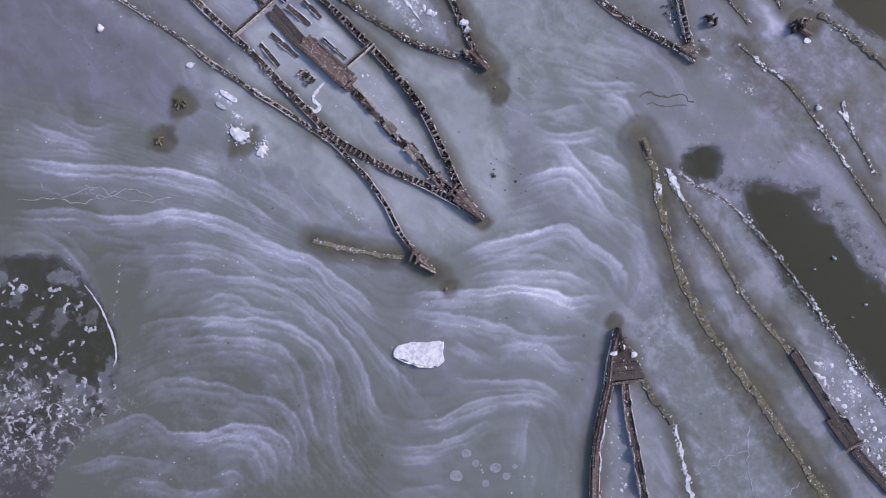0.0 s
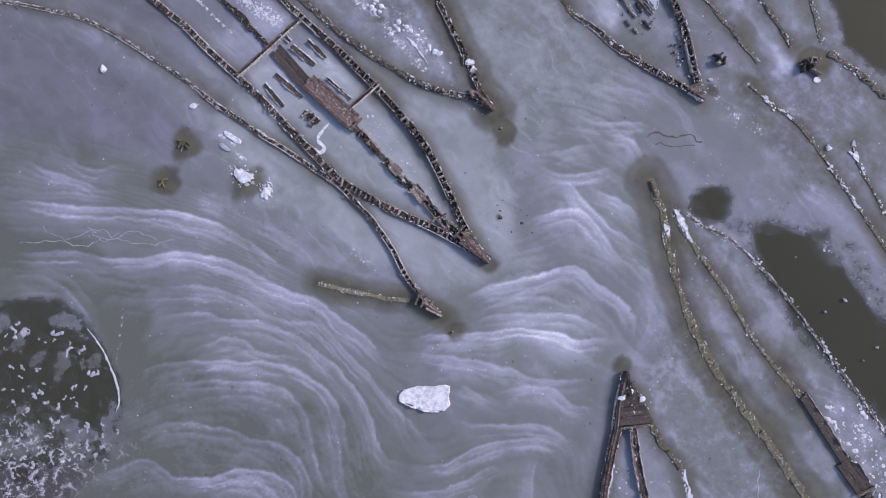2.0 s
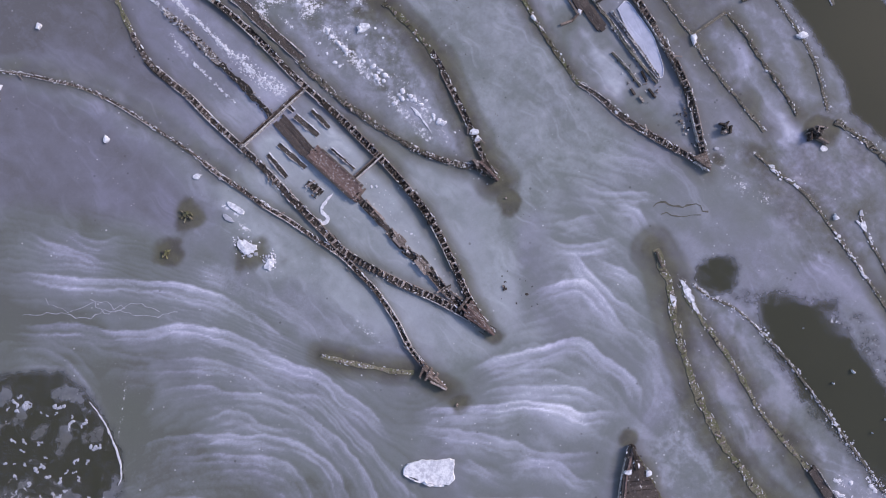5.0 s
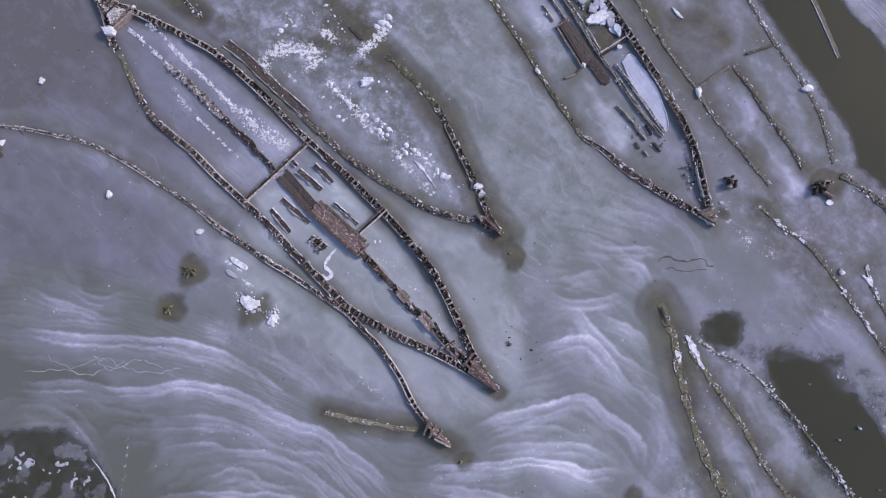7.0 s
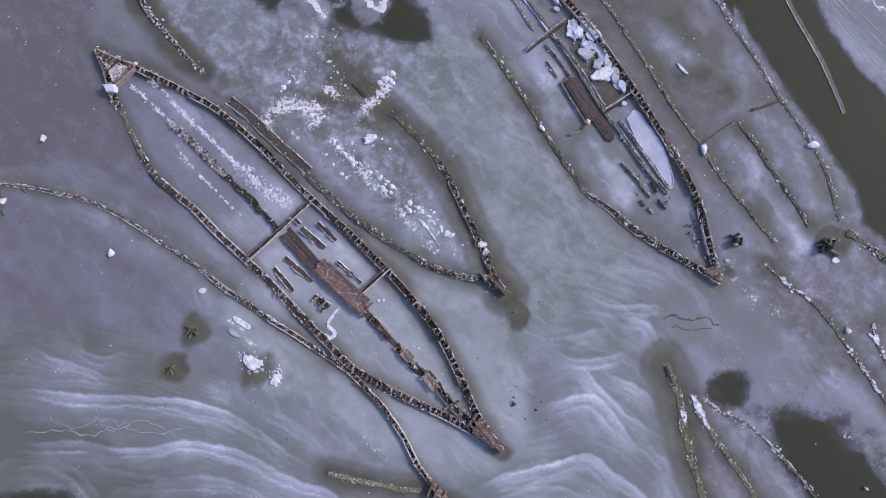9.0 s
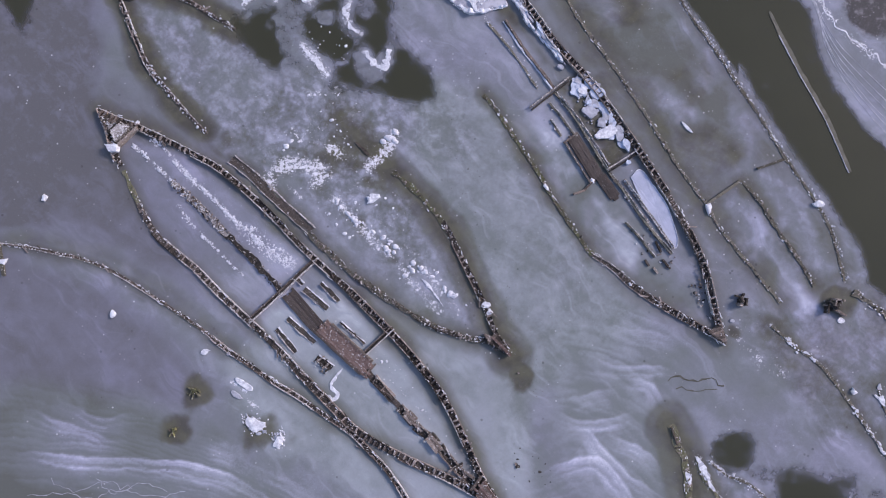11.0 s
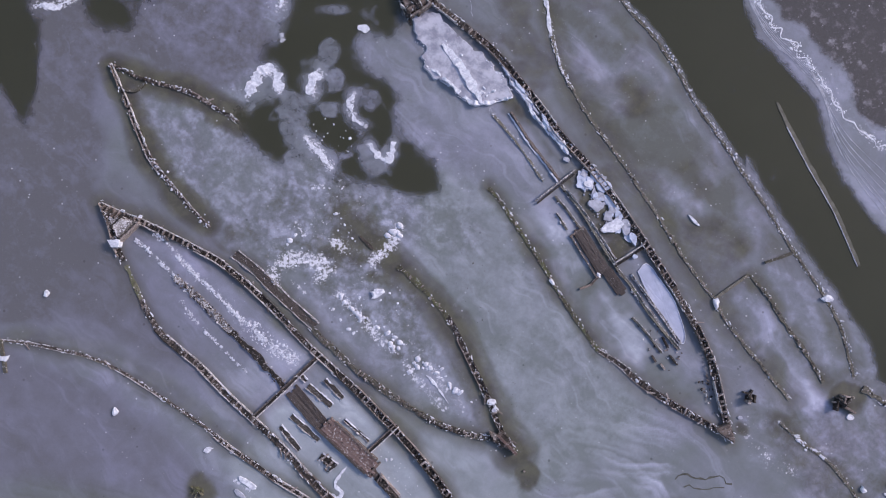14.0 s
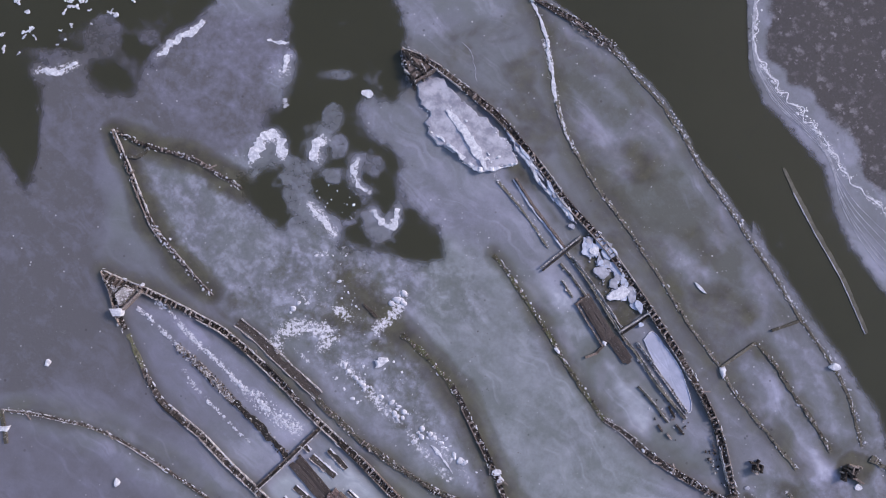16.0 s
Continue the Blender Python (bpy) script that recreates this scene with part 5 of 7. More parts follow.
    for pts, r, k in ((A_EAST, 2.2, 0.75), (A_WEST, 2.0, 0.6), (B_EAST_BOW, 3.0, 1.0), (B_EAST_STERN, 2.4, 1.1), (B_WEST_STERN, 2.4, 1.1), (B_WEST_BOW, 2.2, 0.7), (B_STRIP, 2.0, 0.7),
                      (D_EAST, 1.8, 0.62), (D_BAND, 2.0, 0.5), (B_BAND, 2.4, 0.5), (D_WEST, 2.6, 0.95), (E_EAST, 2.0, 0.6), (E_WEST_BOW, 2.4, 0.6), (E_WEST_MID, 2.2, 0.85), (E_WEST_STERN, 2.5, 0.7), (F_WEST, 2.8, 0.75), (F_EAST, 1.8, 0.6),
                      (F_INNER, 2.2, 0.7), (G_WEST, 3.4, 1.0), (G_MID, 2.8, 0.9), (G_EAST, 1.6, 0.5), (G_KEEL, 2.0, 0.6), (H_WEST, 2.4, 0.7), (H_EAST, 2.2, 0.7), (I_LONG, 2.4, 0.8), (I_SHORT, 1.6, 0.7)):
        d = seg_distance(X, Y, pts, r * 1.8) + 1.4 * (med - 0.5) + 0.9 * (big - 0.5)
        olive = np.maximum(olive, k * (0.62 * step(r * 1.25 - d, 0, 1.5) + 0.38 * step(r * 0.75 - d, 0, r * 0.7)))
    for x, y, rx, ry in ((-40.7, 20.4, 2.9, 2.4), (-37.6, 25.9, 2.4, 2.7), (-27.0, 20.0, 4.6, 2.9), (1.5, -0.9, 2.0, 1.9), (8.6, 28.6, 1.8, 1.9), (30, 21.5, 2.5, 2.4), (26.2, -5.5, 1.8, 1.9), (6.8, 8.8, 1.6, 1.6), (54.6, 39, 2.4, 3), (39.3, 34.6, 1.6, 2.2)):
        d = np.hypot((X - x) / rx, (Y - y) / ry) + 1.3 * (med - 0.5) + 0.2 * (small - 0.5)
        olive = np.maximum(olive, 0.85 * step(1.2 - d, 0, 0.75))
    mush = step(inside(X, Y, [(43, 125), (43, 108.5), (42.6, 102), (43.4, 98.6), (46.5, 94.4), (49.8, 91), (53, 87), (55.3, 83), (57.7, 80), (62, 76.6), (120, 40), (120, 125)]) + 4 * (med - 0.5), -0.5, 3.6)
    # rotten ice over the sunken wreck, trails of snow, brash ice on the pools
    rot = step(inside(X, Y, ROTTEN) + 7 * (med - 0.5), -1.5, 3.0)
    frost = frost + rot * (0.5 * (fbm(X / 2.2, Y / 2.2, 173, 5, 0.65) - 0.5) - 0.03)
    olive = np.maximum(olive, 0.9 * rot * np.clip(4.5 * (fbm(X / 6, Y / 6, 183, 4) - 0.48), 0, 0.85))
    rotten = 0.45 * rot
    for poly, k in ((HOLD_G, 0.10), (FLAT_SE, 0.24), (BANK_NE, 0.22), (HOLD_B, 0.14), (HOLD_F, 0.10), (LANE_EF, 0.05), (HOLD_E_CAKES, 0.5), (SLACK_SW, 0.16), (COVE_NW, 0.15), (LANE, 0.1), (PUFF_NW, 0.30), (PUFF_B, 0.30)):
        rotten = np.maximum(rotten, k * step(inside(X, Y, poly) + 3 * (med - 0.5), -1.5, 1.5))
    snowy = 0.27 * rot * step(fbm(X / 3, Y / 3, 193, 4), 0.48, 0.62)
    for pts, r, k in (*SNOW_LINES, *SNOW_EDGES, *FOAM_EDGES, *FOAM_LINES):
        d = seg_distance(X, Y, pts, r * 3)
        snowy = np.maximum(snowy, 1.15 * k * np.exp(-(d / r) ** 2) * (0.55 + 0.9 * (small - 0.3)))
    for pts in RIDGES[:8]:
        d = seg_distance(X, Y, pts, 3.0) + 0.8 * (med - 0.5)
        gap, snowy = gap * (1 - 0.9 * np.exp(-(np.maximum(d, 0) / 1.3) ** 2)), np.maximum(snowy, 0.8 * np.exp(-(np.maximum(d, 0) / 0.7) ** 2))
    for poly, k in ((HOLD_G, 0.10), (FLAT_SE, 0.08), (HOLD_B, 0.10), (HOLD_F, 0.12), (HOLD_A_NE, 0.2)):
        snowy = np.maximum(snowy, k * step(inside(X, Y, poly), -1, 1.5) * step(fbm(X / 2.5, Y / 2.5, 263, 3), 0.35, 0.6))
    low = step(inside(X, Y, BRASH_W) + 4 * (med - 0.5), -2, 3)
    pool = step(inside(X, Y, POOL_W) + 0.3 * wob, -1.2, 0.6)
    brash = np.maximum(low, pool)
    gap = gap - gap * low * (0.25 + 0.5 * step(fbm(X / 2.2, Y / 2.2, 203, 4, 0.6), 0.46, 0.6))
    gap = gap * (1 - 0.22 * pool) - gap * pool * 0.5 * step(fbm(X / 2.6, Y / 2.6, 213, 4, 0.6), 0.56, 0.66)
    snowy = np.maximum(snowy, 0.16 * pool + low * (0.08 + 0.2 * step(fbm(X / 4, Y / 4, 213, 3), 0.42, 0.6)))
    net = low * step(fbm(X / 5, Y / 5, 323, 3), 0.3, 0.55) * (1 - 0.75 * step(-Y, 22, 31))
    mush = np.maximum(mush, 0.8 * low * step(-Y, 14, 23))
    frost = frost - 0.12 * step(-X, 28, 40) * step(Y, -14, -6) * step(12 - Y, 0, 8)
    frost = frost - 0.16 * step(-X, 30, 52) * step(-Y, 12, 24)
    melt = step(inside(X, Y, MELT_E) + 3 * (med - 0.5), -1.0, 1.5)
    gap = np.maximum(gap * (1 - 0.35 * melt), 0.42 * melt * step(fbm(X / 1.8, Y / 1.8, 333, 4, 0.6), 0.35, 0.65))
    snowy = np.maximum(snowy, 0.3 * melt * step(fbm(X / 1.5, Y / 1.5, 343, 3), 0.42, 0.62))
    loose = step(inside(X, Y, POOL_N) + 3 * (med - 0.5), -2, 2) * step(fbm(X / 5, Y / 5, 223, 4), 0.60, 0.74) * step(98 - Y, 0, 6)
    for x, y, rx, ry in ((-19.6, 95.4, 3.1, 1.5), (-20.7, 89.2, 1.4, 1.6), (-19.3, 84.8, 1.1, 1.3), (-24.2, 86.6, 2.4, 3.4), (-25.4, 81.4, 1.8, 2.1), (-25.8, 77.3, 2.1, 2.6), (-14.4, 81.4, 2.4, 2.4), (-54.6, 100.3, 8.2, 3.4), (-59.9, 98.1, 5.7, 1.8), (-48.4, 100.6, 2.5, 2.1), (-23.6, 73.3, 3.4, 1.6), (-11.8, 75.1, 1.0, 1.1), (-31.7, 84.5, 1.8, 1.5)):
        loose = np.maximum(loose, 0.8 * step(1.2 - np.hypot((X - x) / rx, (Y - y) / ry) - 1.5 * (med - 0.5) - 0.4 * (small - 0.5), 0, 0.7))
    gap = gap * (1 - 0.75 * loose)
    zone = zone * (1 - brash)
    # greenish where the ice is thin, violet where old frost lies thick
    hue = -0.38 * zone
    for poly, k in ((COVE_NW, 1.1), (HOLD_D, 0.9), (PLAIN_W, 0.6), (NORTH_A, 0.4), (BOW_A, -0.75), (LANE, -0.7), (SLACK_SW, 0.15), (HOLD_E, -0.4), (FLAT_SE, -0.35), (HOLD_G, -0.1)):
        hue = hue + k * step(inside(X, Y, poly) + 3 * (med - 0.5), -2.5, 2.5) * (1 - 0.6 * np.abs(np.clip(hue, -1, 1)))
    hue = np.clip(hue + 0.5 * (big - 0.5) + 0.3 * (marble - 0.5) + 0.5 * band * zone, -1, 1)
    return {"frost": np.clip(frost, 0, 1), "olive": np.clip(olive, 0, 1) * (1 - 0.5 * mush), "gap": np.where(far > 0, 0.0, gap), "mush": mush, "zone": zone, "psi": psi, "band": band, "hue": hue, "net": net, "snowy": np.clip(snowy, 0, 1), "rotten": rotten}


def build_ice():
    xs, ys = axis(-74, 72, 0.22, 1800), axis(-37, 111, 0.22, 1800)
    X, Y = np.meshgrid(xs, ys, indexing="ij")
    fields = ice_fields(X, Y)
    nx, ny = X.shape
    Z = 0.03 * fields["frost"] - 0.03
    co = np.stack([X, Y, Z], -1).reshape(-1, 3)
    idx = np.arange(nx * ny).reshape(nx, ny)
    quads = np.stack([idx[:-1, :-1], idx[1:, :-1], idx[1:, 1:], idx[:-1, 1:]], -1).reshape(-1, 4)
    me = bpy.data.meshes.new("ice_sheet")
    me.vertices.add(len(co))
    me.vertices.foreach_set("co", co.astype(np.float32).ravel())
    me.loops.add(quads.size)
    me.loops.foreach_set("vertex_index", quads.astype(np.int32).ravel())
    me.polygons.add(len(quads))
    me.polygons.foreach_set("loop_start", np.arange(0, quads.size, 4, dtype=np.int32))
    me.update(calc_edges=True)
    for name, data in fields.items():
        at = me.attributes.new(name, "FLOAT", "POINT")
        at.data.foreach_set("value", data.astype(np.float32).ravel())
    tagged(part("ice_sheet", me, ICE), "grey frosted bay ice with wavy pale bands", "ice", kind="structure")


build_ice()
wm = bmesh.new()
bmesh.ops.create_grid(wm, x_segments=8, y_segments=8, size=2500, matrix=Matrix.Translation((0, 40, -0.12)))
tagged(part("water", wm, WATER), "dark olive silty open water under the ice", "water", kind="structure")


# ---- the wrecks ----
def smooth_height(pairs):
    us, hs = zip(*pairs)
    return lambda u: float(np.interp(u, us, hs))


def deck(ship, a, b, c, rows, material, z, name="deck_board"):
    """Boards across a pointed end: a is the tip, b and c the ends of its two sides."""
    a, b, c = (np.array(p, float) for p in (a, b, c))
    for i in range(rows):
        t = (i + 0.8) / rows
        p, q = a + (b - a) * t, a + (c - a) * t
        timber(name, tuple(p), tuple(q), np.linalg.norm(b - a) / rows * 0.98, z + rng.uniform(-0.03, 0.03), material, ship, z0=-0.05)


def planked(ship, a, b, width, boards, material, z, name="deck_board", label=""):
    """Boards side by side along the way from a to b."""
    a, b = np.array(a, float), np.array(b, float)
    d = (b - a) / np.linalg.norm(b - a)
    n = np.array([-d[1], d[0]])
    for i in range(boards):
        o = n * ((i + 0.5) / boards - 0.5) * width
        p, q = a + o + d * rng.uniform(-0.3, 0.3), b + o + d * rng.uniform(-0.6, 0.5)
        timber(name, tuple(p), tuple(q), width / boards * 1.02, z + rng.uniform(-0.015, 0.015), material, ship, label)


def wreck_main():
    s = thing("shipwreck", -23, 38, "long decayed wooden ship hull frozen into grey ice", "shipwreck", "sunken wooden ships")
    hull_side(s, A_EAST, 0.82, smooth_height([(0, 1.0), (0.15, 0.8), (0.5, 0.6), (0.68, 0.85), (0.8, 1.2), (0.92, 1.25), (1, 1.1)]), WET, RIME, stop=0.5, points_at=(0,), thick=smooth_height([(0, 0.6), (0.6, 0.65), (0.75, 0.95), (1, 1.0)]), pale_ribs=smooth_height([(0, 0.5), (0.2, 0.15), (0.68, 0.15), (0.76, 0.85)]))
    hull_side(s, A_EAST, 0.95, smooth_height([(0, 1.0), (0.15, 0.8), (0.5, 0.6), (0.68, 0.85), (0.8, 1.2), (0.92, 1.25), (1, 1.1)]), OAK, PALE, start=0.5, points_at=(1,), thick=smooth_height([(0, 0.6), (0.6, 0.65), (0.75, 0.95), (1, 1.0)]), pale_ribs=smooth_height([(0, 0.5), (0.2, 0.15), (0.68, 0.15), (0.76, 0.85)]))
    west = smooth_height([(0, 1.0), (0.08, 0.8), (0.14, 0.4), (0.2, 0.35), (0.35, 0.55), (0.6, 0.6), (0.85, 0.7), (1, 1.1)])
    hull_side(s, A_WEST, 0.8, west, OAK, PALE, broken=0.15, stop=0.11)
    sunk_side(s, A_WEST[3:6], 0.5, 0.15, MOSSY, keep=0.4)
    hull_side(s, A_WEST, 0.9, west, WET, RIME, broken=0.2, start=0.18, stop=0.5, points_at=(0,))
    hull_side(s, A_WEST, 1.0, west, OAK, PALE, broken=0.15, start=0.5, points_at=(1,))
    # cross timbers
    for a, b in (((-30.2, 35.8), (-25.4, 40.3)), ((-25.4, 40.3), (-21.1, 44.5)), ((-13.8, 31.2), (-9.6, 35.1))):
        off = np.array([b[1] - a[1], a[0] - b[0]]) / math.dist(a, b) * 0.26
        timber("cross_beam", (a[0] + off[0], a[1] + off[1]), (b[0] + off[0], b[1] + off[1]), 0.15, 0.6, RIME, s)
        timber("cross_beam", (a[0] - off[0], a[1] - off[1]), (b[0] - off[0], b[1] - off[1]), 0.15, 0.55, PALE, s)
        timber("cross_beam", a, b, 0.34, 0.3, WET, s)
    # keelson
    swept("keelson", [(-41.9, 56), (-37.7, 52.2), (-33.5, 48.1)], 0.55, 0.12, RIME, s, ragged=0.9, gap=0.35)
    swept("keelson", [(-34, 48.6), (-30.1, 45), (-25.8, 40.5)], 0.8, 0.22, WET, s, ragged=0.6, gap=0.35)
    rubble(s, [(-40.5, 54.7), (-37.7, 52.2), (-33.5, 48.1)], 16.0, 0.6, 0.16, size=0.13)
    planked(s, (-24.7, 39.9), (-20.2, 34.9), 2.1, 6, BED, 0.22, label="dark wet brown board")
    planked(s, (-19.7, 35.2), (-12.8, 29), 2.3, 8, RUST, 0.55, label="reddish rust-stained board")
    for k in (-1, 1):
        timber("bed_rail", (-19.7 + k * 0.83 + 0.6 * k, 35.2 + k * 0.92 - 0.55 * k), (-12.8 + k * 0.83 - 0.4, 29 + k * 0.92 + 0.4), 0.3, 0.66, BED if k < 0 else OAK, s)
    for t in (0.0, 0.5, 1.0):
        x, y = -19.7 + 6.9 * t, 35.2 - 6.2 * t
        timber("bed_bearer", (x - 0.85, y - 0.95), (x + 0.85, y + 0.95), 0.24, 0.5, OAK, s)
    # broken keelson towards the bow
    bow_line = line([(-12.3, 28), (-8.6, 24), (-5.7, 20.8), (-3.3, 19), (-0.5, 15.6), (2.1, 13.3)], 0.5)
    swept("keelson", [(-13.2, 29.2), *[tuple(p) for p in bow_line[::4]]], 0.8, 0.07, BED, s, ragged=0.45, gap=0.3)
    for lo, hi in ((0, 9), (11, 17), (18, 25), (27, len(bow_line) - 1)):
        seg = [tuple(p) for p in bow_line[lo:hi + 1:2]]
        swept("keelson", seg, 0.8, 0.16, WET, s, ragged=0.75, gap=0.3)
        swept("keelson", [(x + 0.36, y + 0.36) for x, y in seg], 0.22, 0.34, PALE, s, ragged=0.7, gap=0.4)
        swept("keelson", [(x - 0.36, y - 0.36) for x, y in seg], 0.2, 0.3, OAK, s, ragged=0.7, gap=0.4)
    for i in range(26):
        x, y = bow_line[rng.randint(0, len(bow_line) - 1)] + np.array([rng.gauss(0, 0.35), rng.gauss(0, 0.35)])
        an, ln = rng.choice((-0.8, -0.8, 0.75)) + rng.gauss(0, 0.3), rng.uniform(0.3, 1.0)
        timber("broken_timber", (x - ln * math.cos(an), y - ln * math.sin(an)), (x + ln * math.cos(an), y + ln * math.sin(an)), rng.uniform(0.14, 0.28), rng.uniform(0.25, 0.5), rng.choice((PALE, OAK, RIME, WET)), s)
    for pts in ([(-41.9, 56), (-37.7, 52.2), (-33.5, 48.1), (-30.1, 45), (-25.8, 40.5)], [(-12.3, 28), (-8.6, 24), (-5.7, 20.8), (-3.3, 19), (-0.5, 15.6), (2.1, 13.3)]):
        rubble(s, pts, 9.0, 0.55, 0.35)
    rubble(s, [(-20.6, 30.4), (-18.6, 28.8)], 14.0, 0.7, 0.3)
    rubble(s, [(-19.4, 34.9), (-13.2, 29.3)], 14.0, 1.0, 0.58, size=0.08)
    rubble(s, [(-30.2, 35.8), (-21.1, 44.5)], 4.0, 0.4, 0.5, size=0.1)
    rubble(s, [(1.0, 14.2), (3.2, 12.4)], 12.0, 0.9, 0.6)
    rubble(s, [(-51.8, 65.4), (-50.2, 63.6)], 20.0, 0.8, 0.95, size=0.10)
    planked(s, (-7.6, 23.2), (-6.1, 21.6), 1.3, 4, PALE, 0.62)
    planked(s, (-4.4, 19.9), (-2.6, 17.6), 1.2, 4, PALE, 0.6)
    # bow and stern
    for i in range(7):
        k = i / 6
        timber("stem_plank", (6.6 - 0.1 * k, 9.25), (3.3 - 0.9 * k, 13.9 - 1.9 * k), 0.34, 1.0 + 0.1 * rng.random(), PALE if i % 3 else RUST, s)
    for t in (-0.3, 0.3):
        timber("stem_timber", (6.7, 9.1), (2.4 + t, 13.2 + t), 0.3, 1.1, RUST, s)
    timber("breast_hook", (3.0, 14.4), (1.6, 12.6), 0.4, 1.05, OAK, s)
    deck(s, (-52.8, 66.4), (-47.9, 64.1), (-50.4, 61.4), 8, SOAK, 0.42)
    for i in range(6):
        k = 0.18 + 0.11 * i
        timber("stern_frame", (-52.8 + 4.9 * k, 66.4 - 2.3 * k), (-52.8 + 2.4 * k, 66.4 - 5.0 * k), 0.2, 0.8 + 0.1 * rng.random(), (OAK, PALE, WET)[i % 3], s)
    deck(s, (-51.3, 64.3), (-48.0, 63.8), (-49.9, 61.5), 6, RIME, 0.88)
    timber("breast_hook", (-46.9, 63.6), (-50.2, 60.2), 0.28, 0.95, PALE, s)
    # loose ceiling planks between the cross timbers
    for a, b, w in (((-20.0, 41.4), (-17.4, 38.8), 0.5), ((-22.4, 40.5), (-19.0, 37.7), 0.75), ((-24.7, 36.3), (-20.7, 32.9), 0.62), ((-26.2, 34.8), (-23.4, 31.5), 0.6), ((-20.4, 30.8), (-18.2, 29.3), 0.8), ((-17.1, 35.8), (-13.6, 32.8), 0.3), ((-23.6, 42.1), (-22.6, 41.2), 0.5)):
        swept("loose_plank", [a, ((a[0] + b[0]) / 2 + 0.06, (a[1] + b[1]) / 2 + 0.06), b], w * 1.1, 0.12, WET, s, ragged=0.22, gap=0.25, taper=0.08)
        for k in (-0.5, 0.55):
            swept("rime_edge", [(a[0] + k * w * 0.75, a[1] + k * w * 0.75), ((a[0] + b[0]) / 2 + k * w * 0.8, (a[1] + b[1]) / 2 + k * w * 0.8), (b[0] + k * w * 0.75, b[1] + k * w * 0.75)], 0.13, 0.2, RIME if k < 0 else SNOW, s, ragged=0.95, gap=0.25)
    for i in range(4):
        timber("broken_timber", (-20.3 + 0.4 * i, 30.2 - 0.45 * i), (-19.3 + 0.4 * i, 31 - 0.45 * i), 0.25, 0.4, WET if i % 2 else PALE, s)
    lumps("snow_trail", along([(-45.2, 62.3), (-42.5, 59.9), (-40, 57.1), (-36.5, 54), (-33.2, 50.8), (-31.5, 49.3), (-27, 45.6)], 240, 0.16, 0.1, 0.3, 0.02, 1), CRUMB, "white line of snow lumps on the ice", "snow")
    lumps("snow_trail", along([(-40.8, 52.4), (-38.8, 49.7), (-36.3, 47.3), (-34.3, 45.3), (-31.3, 42.4)], 90, 0.15, 0.1, 0.26, 0.03, 2), CRUMB, "broken line of small white snow lumps", "snow")
    lumps("snow_trail", along([(-47.6, 61), (-44.9, 58.8), (-42.4, 56.4), (-40.1, 54.2), (-37, 51.4)], 150, 0.22, 0.1, 0.28, 0.08, 3), CRUMB, "snow lumps along a sunken keelson", "snow")
    lumps("snow_patch", strewn([(-32, 49.8), (-29.6, 49.3), (-26.6, 46.9), (-23.6, 44.7), (-24.6, 43.5), (-27.5, 44.4), (-30.5, 46.9)], 170, 0.07, 0.26, 0.0, 4), CRUMB, "rough patch of white snow lumps on ice", "snow")
    lumps("snow_patch", strewn([(-12, 33), (-6, 27), (-4, 22), (-5, 22), (-12, 30)], 24, 0.08, 0.2, 0.02, 5), CRUMB, "few snow lumps on the ice inside the hull", "snow")
    return s


